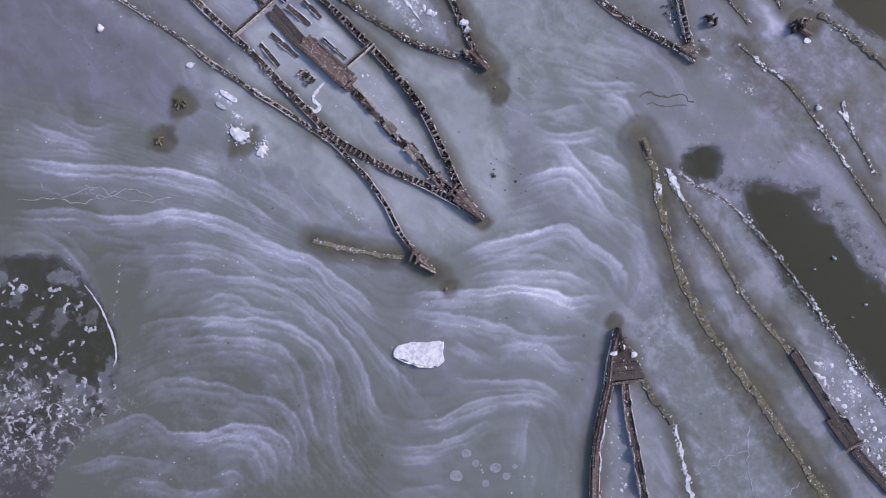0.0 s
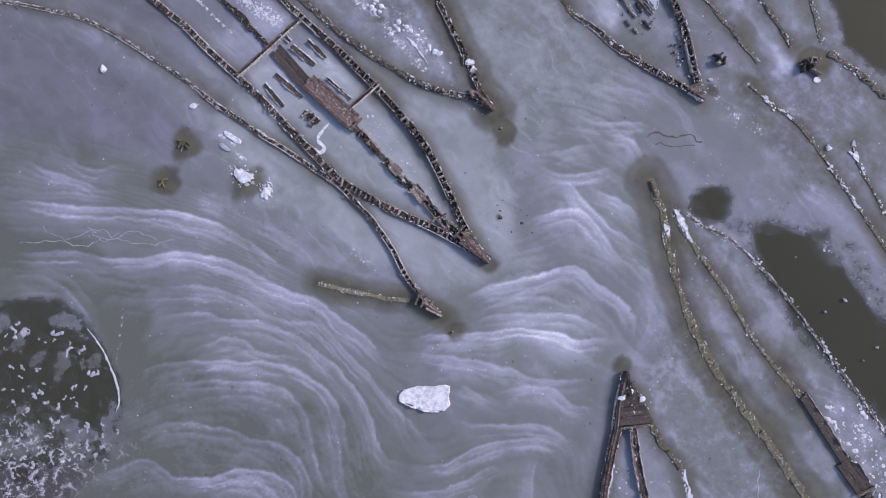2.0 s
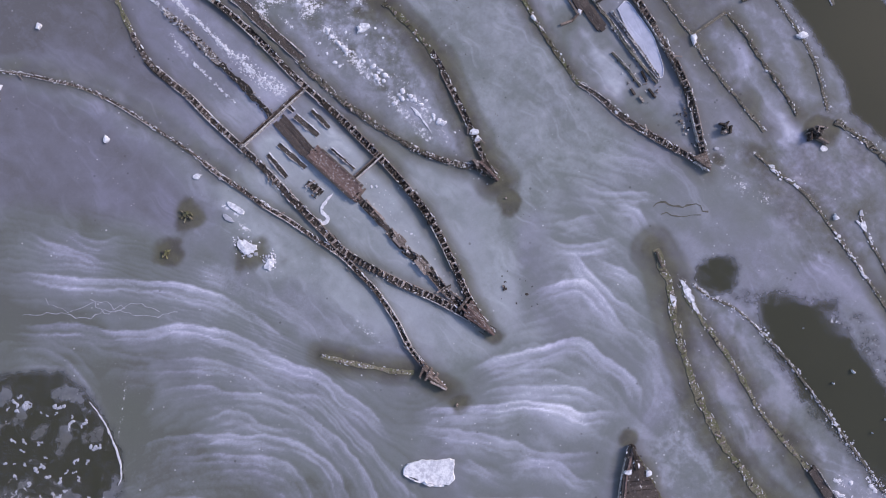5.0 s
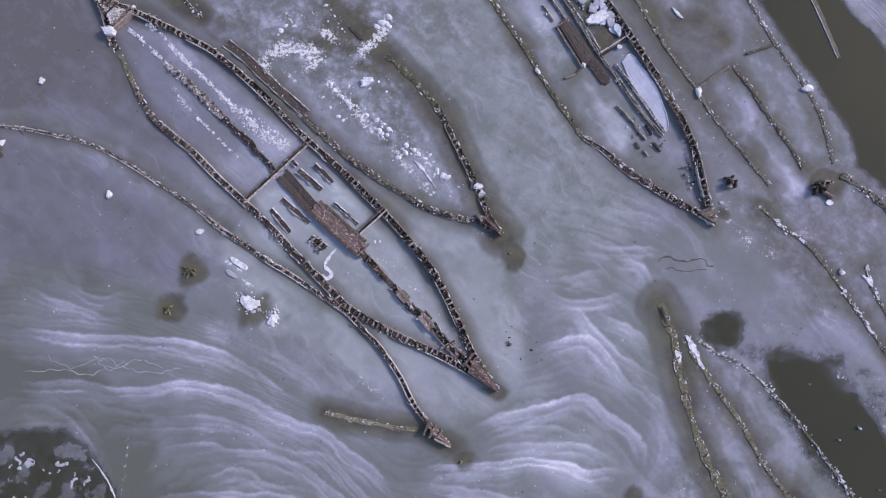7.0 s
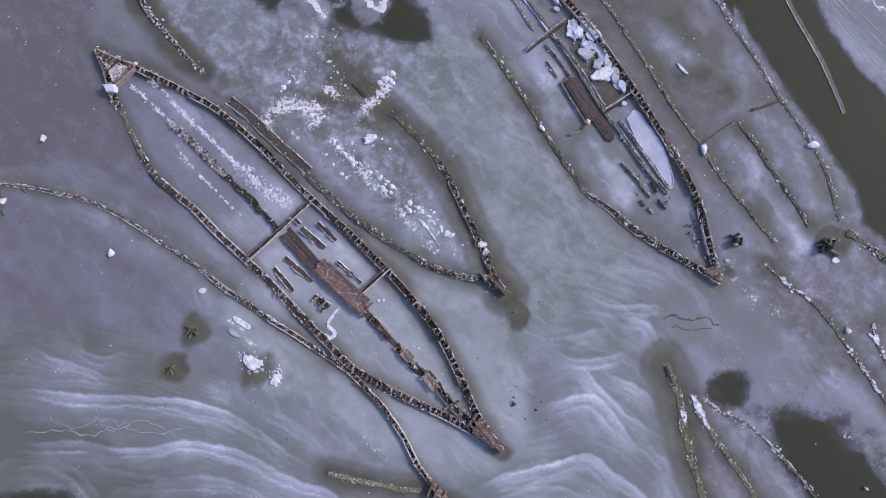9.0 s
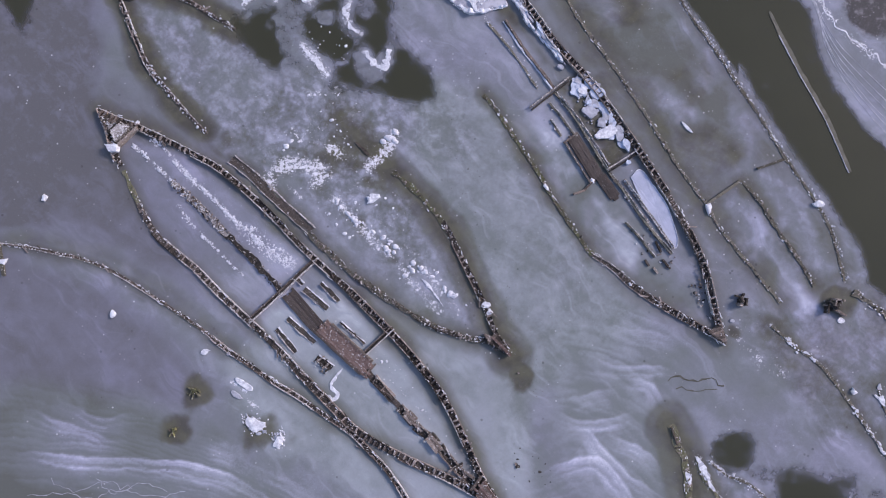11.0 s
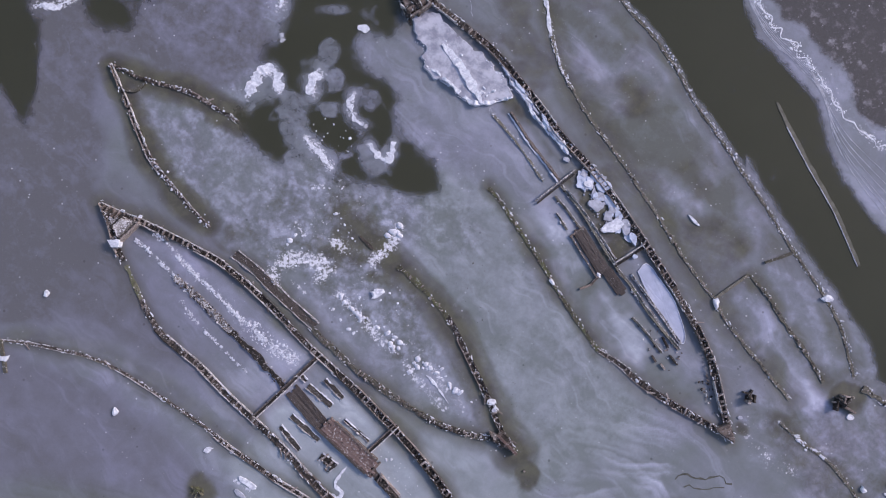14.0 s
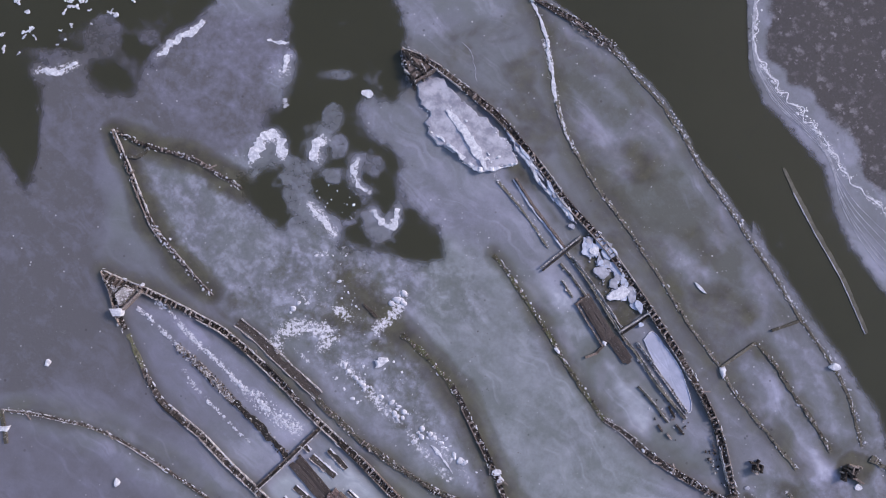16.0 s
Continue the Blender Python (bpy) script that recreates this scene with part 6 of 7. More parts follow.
def wreck_beside():
    s = thing("shipwreck", -15, 55, "sunken wooden ship hull with mossy waterlogged sides", "shipwreck", "sunken wooden ships")
    hull_side(s, B_EAST_BOW, 0.8, smooth_height([(0.3, 0.15), (0.6, 0.35), (0.85, 0.7), (1, 1.0)]), SILT, OAK, keep=0.8, broken=0.35, start=0.52)
    sunk_side(s, B_EAST_BOW[3:7], 0.7, 0.16, MOSSY)
    sunk_side(s, B_WEST_BOW[:9], 0.7, 0.3, SILT, keep=0.7)
    rubble(s, B_WEST_BOW, 5.0, 0.5, 0.35)
    rubble(s, B_STRIP, 2.0, 0.6, 0.12, size=0.08)
    hull_side(s, B_WEST_BOW, 0.7, smooth_height([(0, 0.25), (0.6, 0.3), (0.85, 0.6), (1, 1.0)]), SILT, OAK, keep=0.7, broken=0.4, start=0.6)
    swept("sunken_strake", B_STRIP, 1.1, 0.03, PITCH, s, ragged=0.5, gap=0.35)
    swept("rime_edge", [(x - 0.45, y - 0.4) for x, y in B_STRIP], 0.12, 0.16, RIME, s, ragged=0.9, gap=0.4)
    swept("sunken_strake", [(x + 0.6, y + 0.5) for x, y in B_STRIP], 0.16, 0.12, RIME, s, ragged=0.9, gap=0.3)
    hull_side(s, B_EAST_STERN, 0.65, smooth_height([(0, 0.8), (0.5, 0.45), (1, 0.15)]), OAK, OAK, keep=0.8, broken=0.3)
    hull_side(s, B_WEST_STERN, 0.6, smooth_height([(0, 0.8), (0.4, 0.5), (1, 0.15)]), OAK, PALE, keep=0.8, broken=0.3)
    swept("floor_timber", [(-50.6, 83.4), (-48.6, 83), (-47.2, 84.2)], 0.5, 0.3, SILT, s)
    deck(s, (7.2, 31.4), (5.2, 34.6), (3.9, 33.1), 6, OAK, 0.8)
    planked(s, (4.6, 33.6), (3.6, 33.9), 0.8, 3, PALE, 0.95)
    timber("stem_timber", (7.2, 31.3), (4.6, 33.9), 0.35, 0.95, RUST, s)
    lumps("snow_trail", along(B_WEST_STERN, 90, 0.3, 0.08, 0.22, 0.25, 6, 0.45, 1.0), CRUMB, "snow lumps along a sunken hull side", "snow")
    lumps("snow_trail", along(B_EAST_STERN, 40, 0.25, 0.08, 0.2, 0.25, 7, 0.5, 1.0), CRUMB, "snow lumps along a sunken hull side", "snow")
    lumps("snow_trail", beads([(-15.5, 50.6), (-12.3, 49.0), (-10.6, 47.9), (-8.2, 45.9), (-5.8, 43.9), (-3.4, 42.0), (-1.3, 39.6), (0.7, 38.4)], 0.9, 0.42, 0.0, 80), CRUMB, "row of round white snow lumps on ice", "snow", flat=0.3)
    lumps("snow_trail", beads([(-10.6, 46.3), (-8.6, 44.6), (-7.0, 43.1), (-5.0, 41.4)], 1.2, 0.4, 0.0, 81), CRUMB, "row of round white snow lumps on ice", "snow", flat=0.3)
    lumps("snow_trail", beads([(-18.8, 53.8), (-17.0, 52.0), (-15.5, 50.6), (-14.3, 49.8)], 0.6, 0.4, 0.0, 82), CRUMB, "row of round white snow lumps on ice", "snow", flat=0.3)
    lumps("snow_trail", beads([(-11.4, 47.9), (-10.2, 46.3), (-10.6, 44.3)], 1.3, 0.4, 0.0, 83), CRUMB, "row of round white snow lumps on ice", "snow", flat=0.3)
    lumps("snow_trail", beads([(-5.8, 43.9), (-3.8, 42.6), (-2.5, 41.2), (-0.5, 39.2)], 1.1, 0.45, 0.0, 84), CRUMB, "row of round white snow lumps on ice", "snow", flat=0.3)
    lumps("snow_trail", beads([(-22.7, 60.2), (-24.2, 62.2), (-25.4, 61.3)], 1.5, 0.4, 0.0, 85), CRUMB, "row of round white snow lumps on ice", "snow", flat=0.3)
    lumps("snow_trail", beads([(-19.8, 66.7), (-19.0, 65.4), (-17.3, 63.0), (-16.1, 61.4)], 1.2, 0.35, 0.0, 86), CRUMB, "row of round white snow lumps on ice", "snow", flat=0.3)
    lumps("snow_trail", beads([(-21.4, 64.6), (-23.4, 62.2)], 0.7, 0.3, 0.0, 87), CRUMB, "row of round white snow lumps on ice", "snow", flat=0.3)
    lumps("snow_trail", beads([(-22.3, 68.7), (-19.1, 69.3), (-15.8, 68.7)], 2.2, 0.4, 0.0, 88), CRUMB, "row of round white snow lumps on ice", "snow", flat=0.3)
    lumps("snow_trail", beads([(-17.9, 48.2), (-15.4, 48.1)], 0.8, 0.35, 0.0, 89), CRUMB, "row of round white snow lumps on ice", "snow", flat=0.3)
    lumps("snow_trail", beads([(-9.4, 42.0), (-7.8, 42.7)], 1, 0.4, 0.0, 90), CRUMB, "row of round white snow lumps on ice", "snow", flat=0.3)
    lumps("snow_trail", beads([(-21.2, 53.7), (-19.5, 52.2), (-17.9, 49.8)], 1.5, 0.35, 0.0, 91), CRUMB, "row of round white snow lumps on ice", "snow", flat=0.3)
    lumps("snow_trail", beads([(-11.6, 62.7), (-10.0, 61.9), (-9.6, 63.5)], 0.9, 0.5, 0.0, 92), CRUMB, "row of round white snow lumps on ice", "snow", flat=0.3)
    swept("snow_crust", [(-5.6, 42.1), (-4.1, 40.6), (-2.4, 38.2)], 0.45, 0.05, SNOW, s, "thin white streak of snow", ragged=0.8, gap=0.3, taper=0.6)
    floe("snow_lump", blob(-12.7, 53.7, 1.25, 0.6, 40, 0.3, 7, 8), 0.3, SNOW, "long white lump of snow over a sunken hull", "snow lump", 0.15, dome=0.1, seed=77, sharp=True, group="lumps of frozen snow")
    lumps("rotten_ice", strewn([(-29, 59), (-26, 64), (-18, 66), (-12, 56), (-5, 45), (-8, 43), (-14, 48), (-22, 53)], 60, 0.06, 0.2, 0.0, 10), SNOW, "rough white rotten ice over a sunken hull", "ice")
    return s


def wreck_west():
    s = thing("shipwreck", -33, 28, "narrow curved side of a sunken wooden ship", "shipwreck", "sunken wooden ships")
    hull_side(s, D_EAST, 0.62, smooth_height([(0, 0.2), (0.3, 0.25), (0.55, 0.35), (0.7, 0.5), (0.9, 0.8), (1, 1.0)]), OAK, RIME, spacing=0.8, keep=0.85, broken=0.12, start=0.42, rime=2.0)
    hull_side(s, D_EAST, 0.42, smooth_height([(0, 0.1), (0.45, 0.22)]), SILT, RIME, spacing=1.0, keep=0.5, broken=0.35, start=0.0, stop=0.42, rime=1.8)
    sunk_side(s, D_WEST[:-1], 0.55, 0.2, MOSSY)
    for i in range(6):
        t = i / 5
        timber("deck_board", (-3.6 + 1.3 * t, 4.4 - 1.9 * t + 0.9 * (1 - t)), (0.0, 1.4), 0.28, 0.75 + 0.06 * i, PALE if i % 2 else OAK, s)
    for i in range(3):
        timber("breast_hook", (-1.2 - 0.9 * i, 3.6 + 0.7 * i), (-2.2 - 0.8 * i, 2.3 + 0.35 * i), 0.3, 1.0, OAK, s)
    timber("stern_timber", (-66.3, 46.6), (-65.3, 42.0), 0.5, 0.2, SILT, s)
    lumps("snow_trail", along(D_WEST[:3], 60, 0.18, 0.06, 0.16, 0.15, 11), CRUMB, "white frost lumps on a mossy sill", "snow")
    lumps("snow_trail", along(D_EAST, 80, 0.3, 0.05, 0.12, 0.25, 12, 0.0, 0.6), CRUMB, "small snow lumps along a worn hull side", "snow")
    return s


def wreck_east():
    s = thing("shipwreck", 15, 68, "wooden ship hull with one high side and ice cakes inside", "shipwreck", "sunken wooden ships")
    hull_side(s, E_EAST, 0.92, smooth_height([(0, 1.2), (0.15, 1.0), (0.4, 0.95), (0.7, 1.0), (0.9, 1.2), (1, 1.2)]), OAK, PALE, broken=0.04, spacing=0.76, thick=0.75)
    hull_side(s, E_WEST_BOW, 0.9, smooth_height([(0, 0.25), (0.4, 0.45), (0.8, 0.8), (1, 1.1)]), OAK, OAK, broken=0.15, spacing=0.78, thick=0.75)
    sunk_side(s, E_WEST_MID, 0.55, 0.2, MOSSY)
    hull_side(s, E_WEST_STERN, 0.8, smooth_height([(0, 1.1), (1, 0.5)]), OAK, PALE)
    swept("inner_sill", E_INNER, 0.3, 0.15, SILT, s, ragged=0.5)
    swept("inner_sill", [(6.4, 80.4), (9.1, 76.3), (11.6, 73.0), (13.6, 70.3)], 0.3, 0.3, OAK, s, ragged=0.4)
    swept("rime_edge", [(6.1, 80.2), (8.8, 76.1), (11.3, 72.8), (13.3, 70.1)], 0.2, 0.2, SNOW, s, ragged=0.9)
    for a, b in (((10, 67.3), (15.8, 71.9)), ((21.2, 58.2), (25.8, 61.2))):
        timber("cross_beam", a, b, 0.18, 0.5, RIME, s)
        timber("cross_beam", (a[0] + 0.3, a[1] - 0.35), (b[0] + 0.3, b[1] - 0.35), 0.2, 0.4, WET, s)
    planked(s, (16.3, 63.1), (20.0, 57.0), 1.9, 5, BED, 0.25, label="dark brown wet board")
    planked(s, (20.2, 57.5), (22.5, 54.2), 1.6, 4, BED, 0.2)
    timber("bed_rail", (15.2, 62.2), (18.9, 56.2), 0.22, 0.35, PALE, s)
    timber("bed_rail", (15.0, 62.1), (17.0, 63.6), 0.25, 0.38, OAK, s)
    for pts, w, h, m in (([(13.7, 69.6), (16.7, 65.7), (21.2, 58.4), (24.1, 54.6), (26.5, 50.9), (30.6, 46)], 0.42, 0.3, SILT), ([(12.9, 68), (14.9, 65.6), (16.8, 63)], 0.32, 0.22, SILT), ([(13.1, 65.5), (14.6, 63.1)], 0.3, 0.2, SILT),
                         ([(23.8, 56.7), (26.5, 53), (29.4, 48.9), (30.8, 46.8)], 0.32, 0.25, RIME), ([(24, 50.5), (26.2, 48), (28.1, 45.5)], 0.3, 0.25, SILT), ([(23.7, 54.5), (27.3, 50.5)], 0.22, 0.22, RIME), ([(14.6, 68.9), (17.6, 64.9), (21.6, 58.9)], 0.2, 0.3, RIME)):
        swept("keelson_rail", pts, w * 0.62, h, m, s, ragged=0.3, gap=0.8)
        swept("rime_edge", [(x + w * 0.45, y + w * 0.35) for x, y in pts], 0.12, h + 0.06, RIME, s, ragged=0.6, gap=0.5)
        rubble(s, pts, 3.0, w * 0.8, h * 0.8, size=0.12)
    rubble(s, [(26, 48), (30.5, 44)], 5.0, 1.6, 0.12, size=0.11)
    rubble(s, [(34, 42), (36.6, 36.5)], 6.0, 1.0, 0.2, size=0.14)
    rubble(s, [(-9.4, 98), (-7.2, 95.4)], 18.0, 1.1, 1.2, size=0.10)
    for a, b in (((16.4, 54.6), (18, 55.2)), ((18, 55.2), (19.4, 56.7))):
        timber("loose_plank", a, b, 0.3, 0.3, OAK, s)
    for i in range(4):
        x, y = 27.5 + rng.uniform(-1.2, 2.2), 46.5 + rng.uniform(-2.5, 2.5)
        timber("broken_timber", (x, y), (x + rng.uniform(0.5, 1.2), y - rng.uniform(0.8, 1.8)), 0.26, 0.3, rng.choice((OAK, PALE, WET)), s)
    deck(s, (-10.3, 99.3), (-6.2, 96.6), (-8.8, 94.6), 12, OAK, 1.0)
    for i in range(10):
        x, y = -9.4 + 2.6 * rng.random(), 98.2 - 3.2 * rng.random()
        timber("broken_timber", (x - 0.5, y + 0.4), (x + rng.uniform(0.2, 1.0), y - rng.uniform(0.2, 0.9)), 0.2, 0.95 + 0.2 * rng.random(), rng.choice((PALE, OAK, RIME, WET)), s)
    timber("breast_hook", (-5.4, 96.2), (-8.4, 94.2), 0.3, 1.1, PALE, s)
    timber("stern_timber", (-10, 98.9), (-6.8, 95.3), 0.4, 1.2, WET, s)
    deck(s, (38.1, 33.1), (37.3, 35.6), (35.4, 34.9), 6, OAK, 0.9)
    lumps("snow_trail", along(E_WEST_MID, 50, 0.25, 0.06, 0.18, 0.12, 13), CRUMB, "small snow lumps on a mossy sill", "snow")
    lumps("snow_trail", along(E_INNER, 60, 0.2, 0.06, 0.18, 0.15, 14), CRUMB, "white snow lumps on a sunken sill", "snow")
    return s


def wreck_channel():
    s = thing("shipwreck", 32, 72, "sunken wooden ship hull lying along the open channel", "shipwreck", "sunken wooden ships")
    sunk_side(s, F_WEST[3:], 0.45, 0.18, SILT, keep=0.6)
    sunk_side(s, F_EAST, 0.4, 0.12, SILT, keep=0.5)
    lumps("ice_edge", beads([(x + 0.35, y + 0.2) for x, y in F_EAST[2:]], 0.4, 0.2, 0.0, 96, 0.2), CAKE, "bumpy pale edge of ice beside open water", "ice", flat=0.3)
    lumps("snow_ridge", along(F_WEST, 300, 0.13, 0.08, 0.2, 0.12, 44, 0.03, 0.30), SNOW, "white ridge of snow along a sunken hull side", "snow")
    swept("snow_crust", F_WEST[:5], 0.5, 0.05, SNOW, s, "white snow crust", ragged=0.75, gap=0.2, taper=0.3)
    sunk_side(s, F_INNER, 0.5, 0.25, SILT)
    hull_side(s, [(8.6, 107.7), (13.8, 104.9), (17.2, 103.0), (21.0, 99.9)], 0.9, smooth_height([(0, 0.5), (1, 0.25)]), OAK, SILT, broken=0.4, keep=0.6)
    rubble(s, [(15, 104.1), (21.3, 99.6)], 22.0, 0.9, 0.25)
    for a, b in (((35.8, 53.3), (40.8, 56.8)), ((43.3, 58.6), (47.2, 60))):
        timber("cross_beam", a, b, 0.4, 0.3, SILT, s)
    lumps("snow_trail", along(F_EAST, 260, 0.18, 0.06, 0.17, 0.12, 15, 0.1, 1.0), CRUMB, "white snow lumps along a hull edge beside water", "snow")
    lumps("snow_trail", along(F_WEST, 160, 0.25, 0.06, 0.15, 0.15, 16), CRUMB, "white snow lumps along a sunken hull side", "snow")
    return s


def wreck_mossy():
    s = thing("shipwreck", 46, -4, "mossy green outline of a sunken wooden ship", "shipwreck", "sunken wooden ships")
    sunk_side(s, G_WEST, 0.95, 0.14, MOSSY, spacing=0.7, keep=0.8, litter=0.8)
    sunk_side(s, G_MID, 0.6, 0.14, MOSSY, spacing=0.6, keep=0.8, litter=1.0)
    sunk_side(s, G_EAST, 0.3, 0.1, SILT, keep=0.35)
    planked(s, (51.9, -9.3), (58.0, -19.0), 1.25, 3, BED, 0.35, "keel_timber")
    planked(s, (57.6, -18.8), (60.8, -23.2), 2.3, 5, BED, 0.4, "keel_timber")
    swept("rime_edge", [(52.6, -9.2), (55.6, -13.8), (58.5, -18.4), (59.6, -18.9), (61.4, -21.6)], 0.15, 0.45, RIME, s, ragged=0.8)
    rubble(s, [(61.2, -22), (66, -28)], 5.0, 1.2, 0.4)
    planked(s, (60.6, -23.4), (66, -29.5), 1.3, 4, BED, 0.35, "keel_timber")
    timber("cross_beam", (59.4, -23.4), (61.8, -22.2), 0.35, 0.7, PALE, s)
    timber("stem_timber", (30.2, 21.3), (31.0, 18.9), 0.22, 0.3, SOAK, s)
    lumps("ice_edge", beads(G_EAST, 0.32, 0.24, 0.0, 95, 0.22), CAKE, "bumpy pale edge of ice beside open water", "ice", flat=0.15)
    swept("snow_crust", [(33.9, 17.2), (34.9, 15.0), (36.2, 12.2)], 0.7, 0.16, SNOW, s, "white wedge of snow", ragged=0.85, gap=0.3, taper=0.4)
    lumps("snow_trail", along(G_EAST, 300, 0.3, 0.08, 0.22, 0.12, 17), CRUMB, "white snow lumps along a sunken hull edge", "snow", smooth=True)
    lumps("snow_trail", along(G_MID, 90, 0.25, 0.06, 0.16, 0.15, 18), CRUMB, "small snow lumps on a mossy sill", "snow")
    lumps("snow_trail", along(G_WEST, 90, 0.3, 0.06, 0.16, 0.12, 19), CRUMB, "small snow lumps on a mossy sill", "snow")
    for j, pts in enumerate([[(54.3, -12.5), (56.4, -13.2), (57.6, -14.9)], [(55.5, -15.8), (58.0, -16.2), (60.0, -18.6)], [(59.2, -14.1), (61.7, -15.7), (63.3, -19.0)], [(58.3, -19.4), (61.2, -20.2), (62.8, -22.6)], [(62.0, -21.4), (64.0, -23.8), (64.8, -27.0)], [(60.1, -10.8), (61.3, -12.9)], [(55.1, -10.9), (56.8, -11.7)]]):
        lumps("snow_trail", along(pts, 30, 0.14, 0.12, 0.34, 0.0, 110 + j), CRUMB, "wavy white line of slush on grey ice", "snow")
    lumps("snow_patch", strewn([(56, -11), (60, -12), (66, -22), (70, -34), (62, -26), (60, -19)], 90, 0.1, 0.34, 0.0, 20), CRUMB, "scattered white snow lumps on grey ice", "snow")
    return s


def wreck_south():
    s = thing("shipwreck", 28, -20, "narrow bow of a wooden ship standing in ice", "shipwreck", "sunken wooden ships")
    hull_side(s, H_WEST, 1.25, smooth_height([(0, 1.2), (0.2, 1.1), (0.5, 0.95), (1, 0.9)]), OAK, RUST, broken=0.08, points_at=(0,))
    strakes(s, H_WEST[2:], 0.85, 3, 1.0, (RUST, OAK, BED))
    strakes(s, H_MID, 0.95, 4, 0.5, (BED, RUST, BED))
    for k in (-0.55, 0.55):
        swept("rime_edge", [(x + k, y) for x, y in H_MID], 0.14, 0.6, RIME, s, ragged=0.8)
    swept("rime_edge", [(x + 0.75, y) for x, y in H_WEST[3:]], 0.16, 0.5, SNOW, s, ragged=0.9)
    rubble(s, H_MID, 5.0, 0.6, 0.5)
    sunk_side(s, H_EAST[:5], 0.75, 0.25, MOSSY)
    deck(s, (26.4, -6.6), (25.3, -13.6), (30.0, -13.1), 11, BED, 0.95)
    strakes(s, H_WEST[:4], 0.9, 3, 1.02, (RUST, OAK, BED))
    rubble(s, [(26.5, -7.5), (27.2, -13)], 10.0, 0.9, 1.05)
    timber("cross_beam", (25.3, -14.2), (30.0, -13.5), 0.3, 1.1, PALE, s)
    timber("stem_timber", (26.4, -6.2), (26.8, -9.5), 0.4, 1.2, OAK, s)
    swept("snow_crust", [(34.9, -20.1), (35.5, -23.2), (36.2, -26.4), (36.9, -29.4), (37.4, -32.0)], 0.6, 0.05, CRUMB, s, "white crust of snow along the sill", ragged=0.95, gap=0.22)
    lumps("snow_trail", along(H_MID, 80, 0.35, 0.06, 0.2, 0.45, 21), CRUMB, "white snow edging a sunken keelson", "snow")
    lumps("snow_trail", along([(24.9, -15.5), (24.6, -19.2), (23.9, -24.1), (23.8, -34)], 80, 0.12, 0.07, 0.16, 0.1, 22), CRUMB, "white snow edging the inside of a hull", "snow")
    lumps("snow_trail", along(H_EAST[4:], 50, 0.3, 0.07, 0.22, 0.1, 23), CRUMB, "white snow lumps along a mossy sill", "snow")
    lumps("snow_patch", strewn([(25, -20), (27, -20), (29, -35), (24.5, -35)], 40, 0.08, 0.26, 0.0, 24), CRUMB, "scattered snow lumps on ice inside the hull", "snow")
    return s


def wreck_outlying():
    s = thing("shipwreck", 57, 22, "low broken timber line of a sunken ship", "shipwreck", "sunken wooden ships")
    sunk_side(s, I_LONG, 0.4, 0.15, SILT, keep=0.4)
    sunk_side(s, I_SHORT, 0.35, 0.12, SILT, keep=0.4)
    lumps("snow_trail", along(I_LONG, 220, 0.2, 0.1, 0.3, 0.1, 25), CRUMB, "white snow lumps along a broken timber line", "snow")
    lumps("snow_trail", along(I_SHORT, 70, 0.2, 0.1, 0.32, 0.1, 26), CRUMB, "white snow lumps along a broken timber line", "snow")
    b = thing("sunken_bank", 62, 37, "low bank of silted broken timbers beside the channel", "debris")
    sunk_side(b, J_BANK, 0.9, 0.3, SILT)
    lumps("snow_trail", along(J_BANK, 50, 0.5, 0.08, 0.25, 0.15, 27), CRUMB, "snow lumps on a silted bank", "snow")


def stump(x, y, size, label, tall=0.8, count=9, material=OAK, slim=1.0):
    s = thing("timber_stump", x, y, label, "timber", "stumps standing in the ice")
    for i in range(count):
        a, r = rng.uniform(0, 6.28), size * rng.uniform(0.0, 0.7)
        px, py = x + r * math.cos(a), y + r * math.sin(a)
        b = rng.uniform(0, 6.28)
        l = size * rng.uniform(0.35, 0.9)
        timber("broken_timber", (px - l / 2 * math.cos(b), py - l / 2 * math.sin(b)), (px + l / 2 * math.cos(b), py + l / 2 * math.sin(b)), rng.uniform(0.16, 0.3) * slim, tall * rng.uniform(0.4, 1.1), rng.choice((material, PALE, WET) if slim == 1.0 else (material, material, WET)), s)
    return s


wreck_main()
wreck_beside()
wreck_west()
wreck_east()
wreck_channel()
wreck_mossy()
wreck_south()
wreck_outlying()
stump(40.3, 39.1, 1.4, "dark broken timbers beside a ship's bow", 1.0, 10)
stump(54.0, 38.8, 1.9, "dark stump of broken timbers in the ice", 1.1, 14)
stump(-40.4, 20.1, 1.1, "small mossy timbers in a thawed hollow", 0.4, 9, MOSS, 0.35)
stump(-37.5, 25.8, 1.4, "small dark mossy timbers in a thawed hollow", 0.4, 14, MOSSY, 0.45)
stump(1.5, -1.0, 0.35, "mossy post top in a thawed hollow", 0.3, 3, MOSSY)
stump(8.4, 28.8, 0.4, "mossy post top in a thawed hollow", 0.3, 3, MOSSY)
stump(8.2, 15.9, 0.6, "few dark twigs and flakes on ice", 0.15, 6)

# ---- loose ice and snow ----
floe("ice_floe", [(-6.0, -9.9), (-5.4, -9.1), (-3.3, -8.6), (-1.2, -8.7), (0.6, -8.3), (1.3, -8.5), (1.1, -9.9), (1.3, -11.2), (0.5, -12.1), (-1.6, -12.0), (-2.9, -11.6), (-4.9, -11.1), (-5.9, -10.7)], 0.3, SNOW, "large white slab of snow-covered ice", "ice floe", 0.12, seed=5, sharp=True)
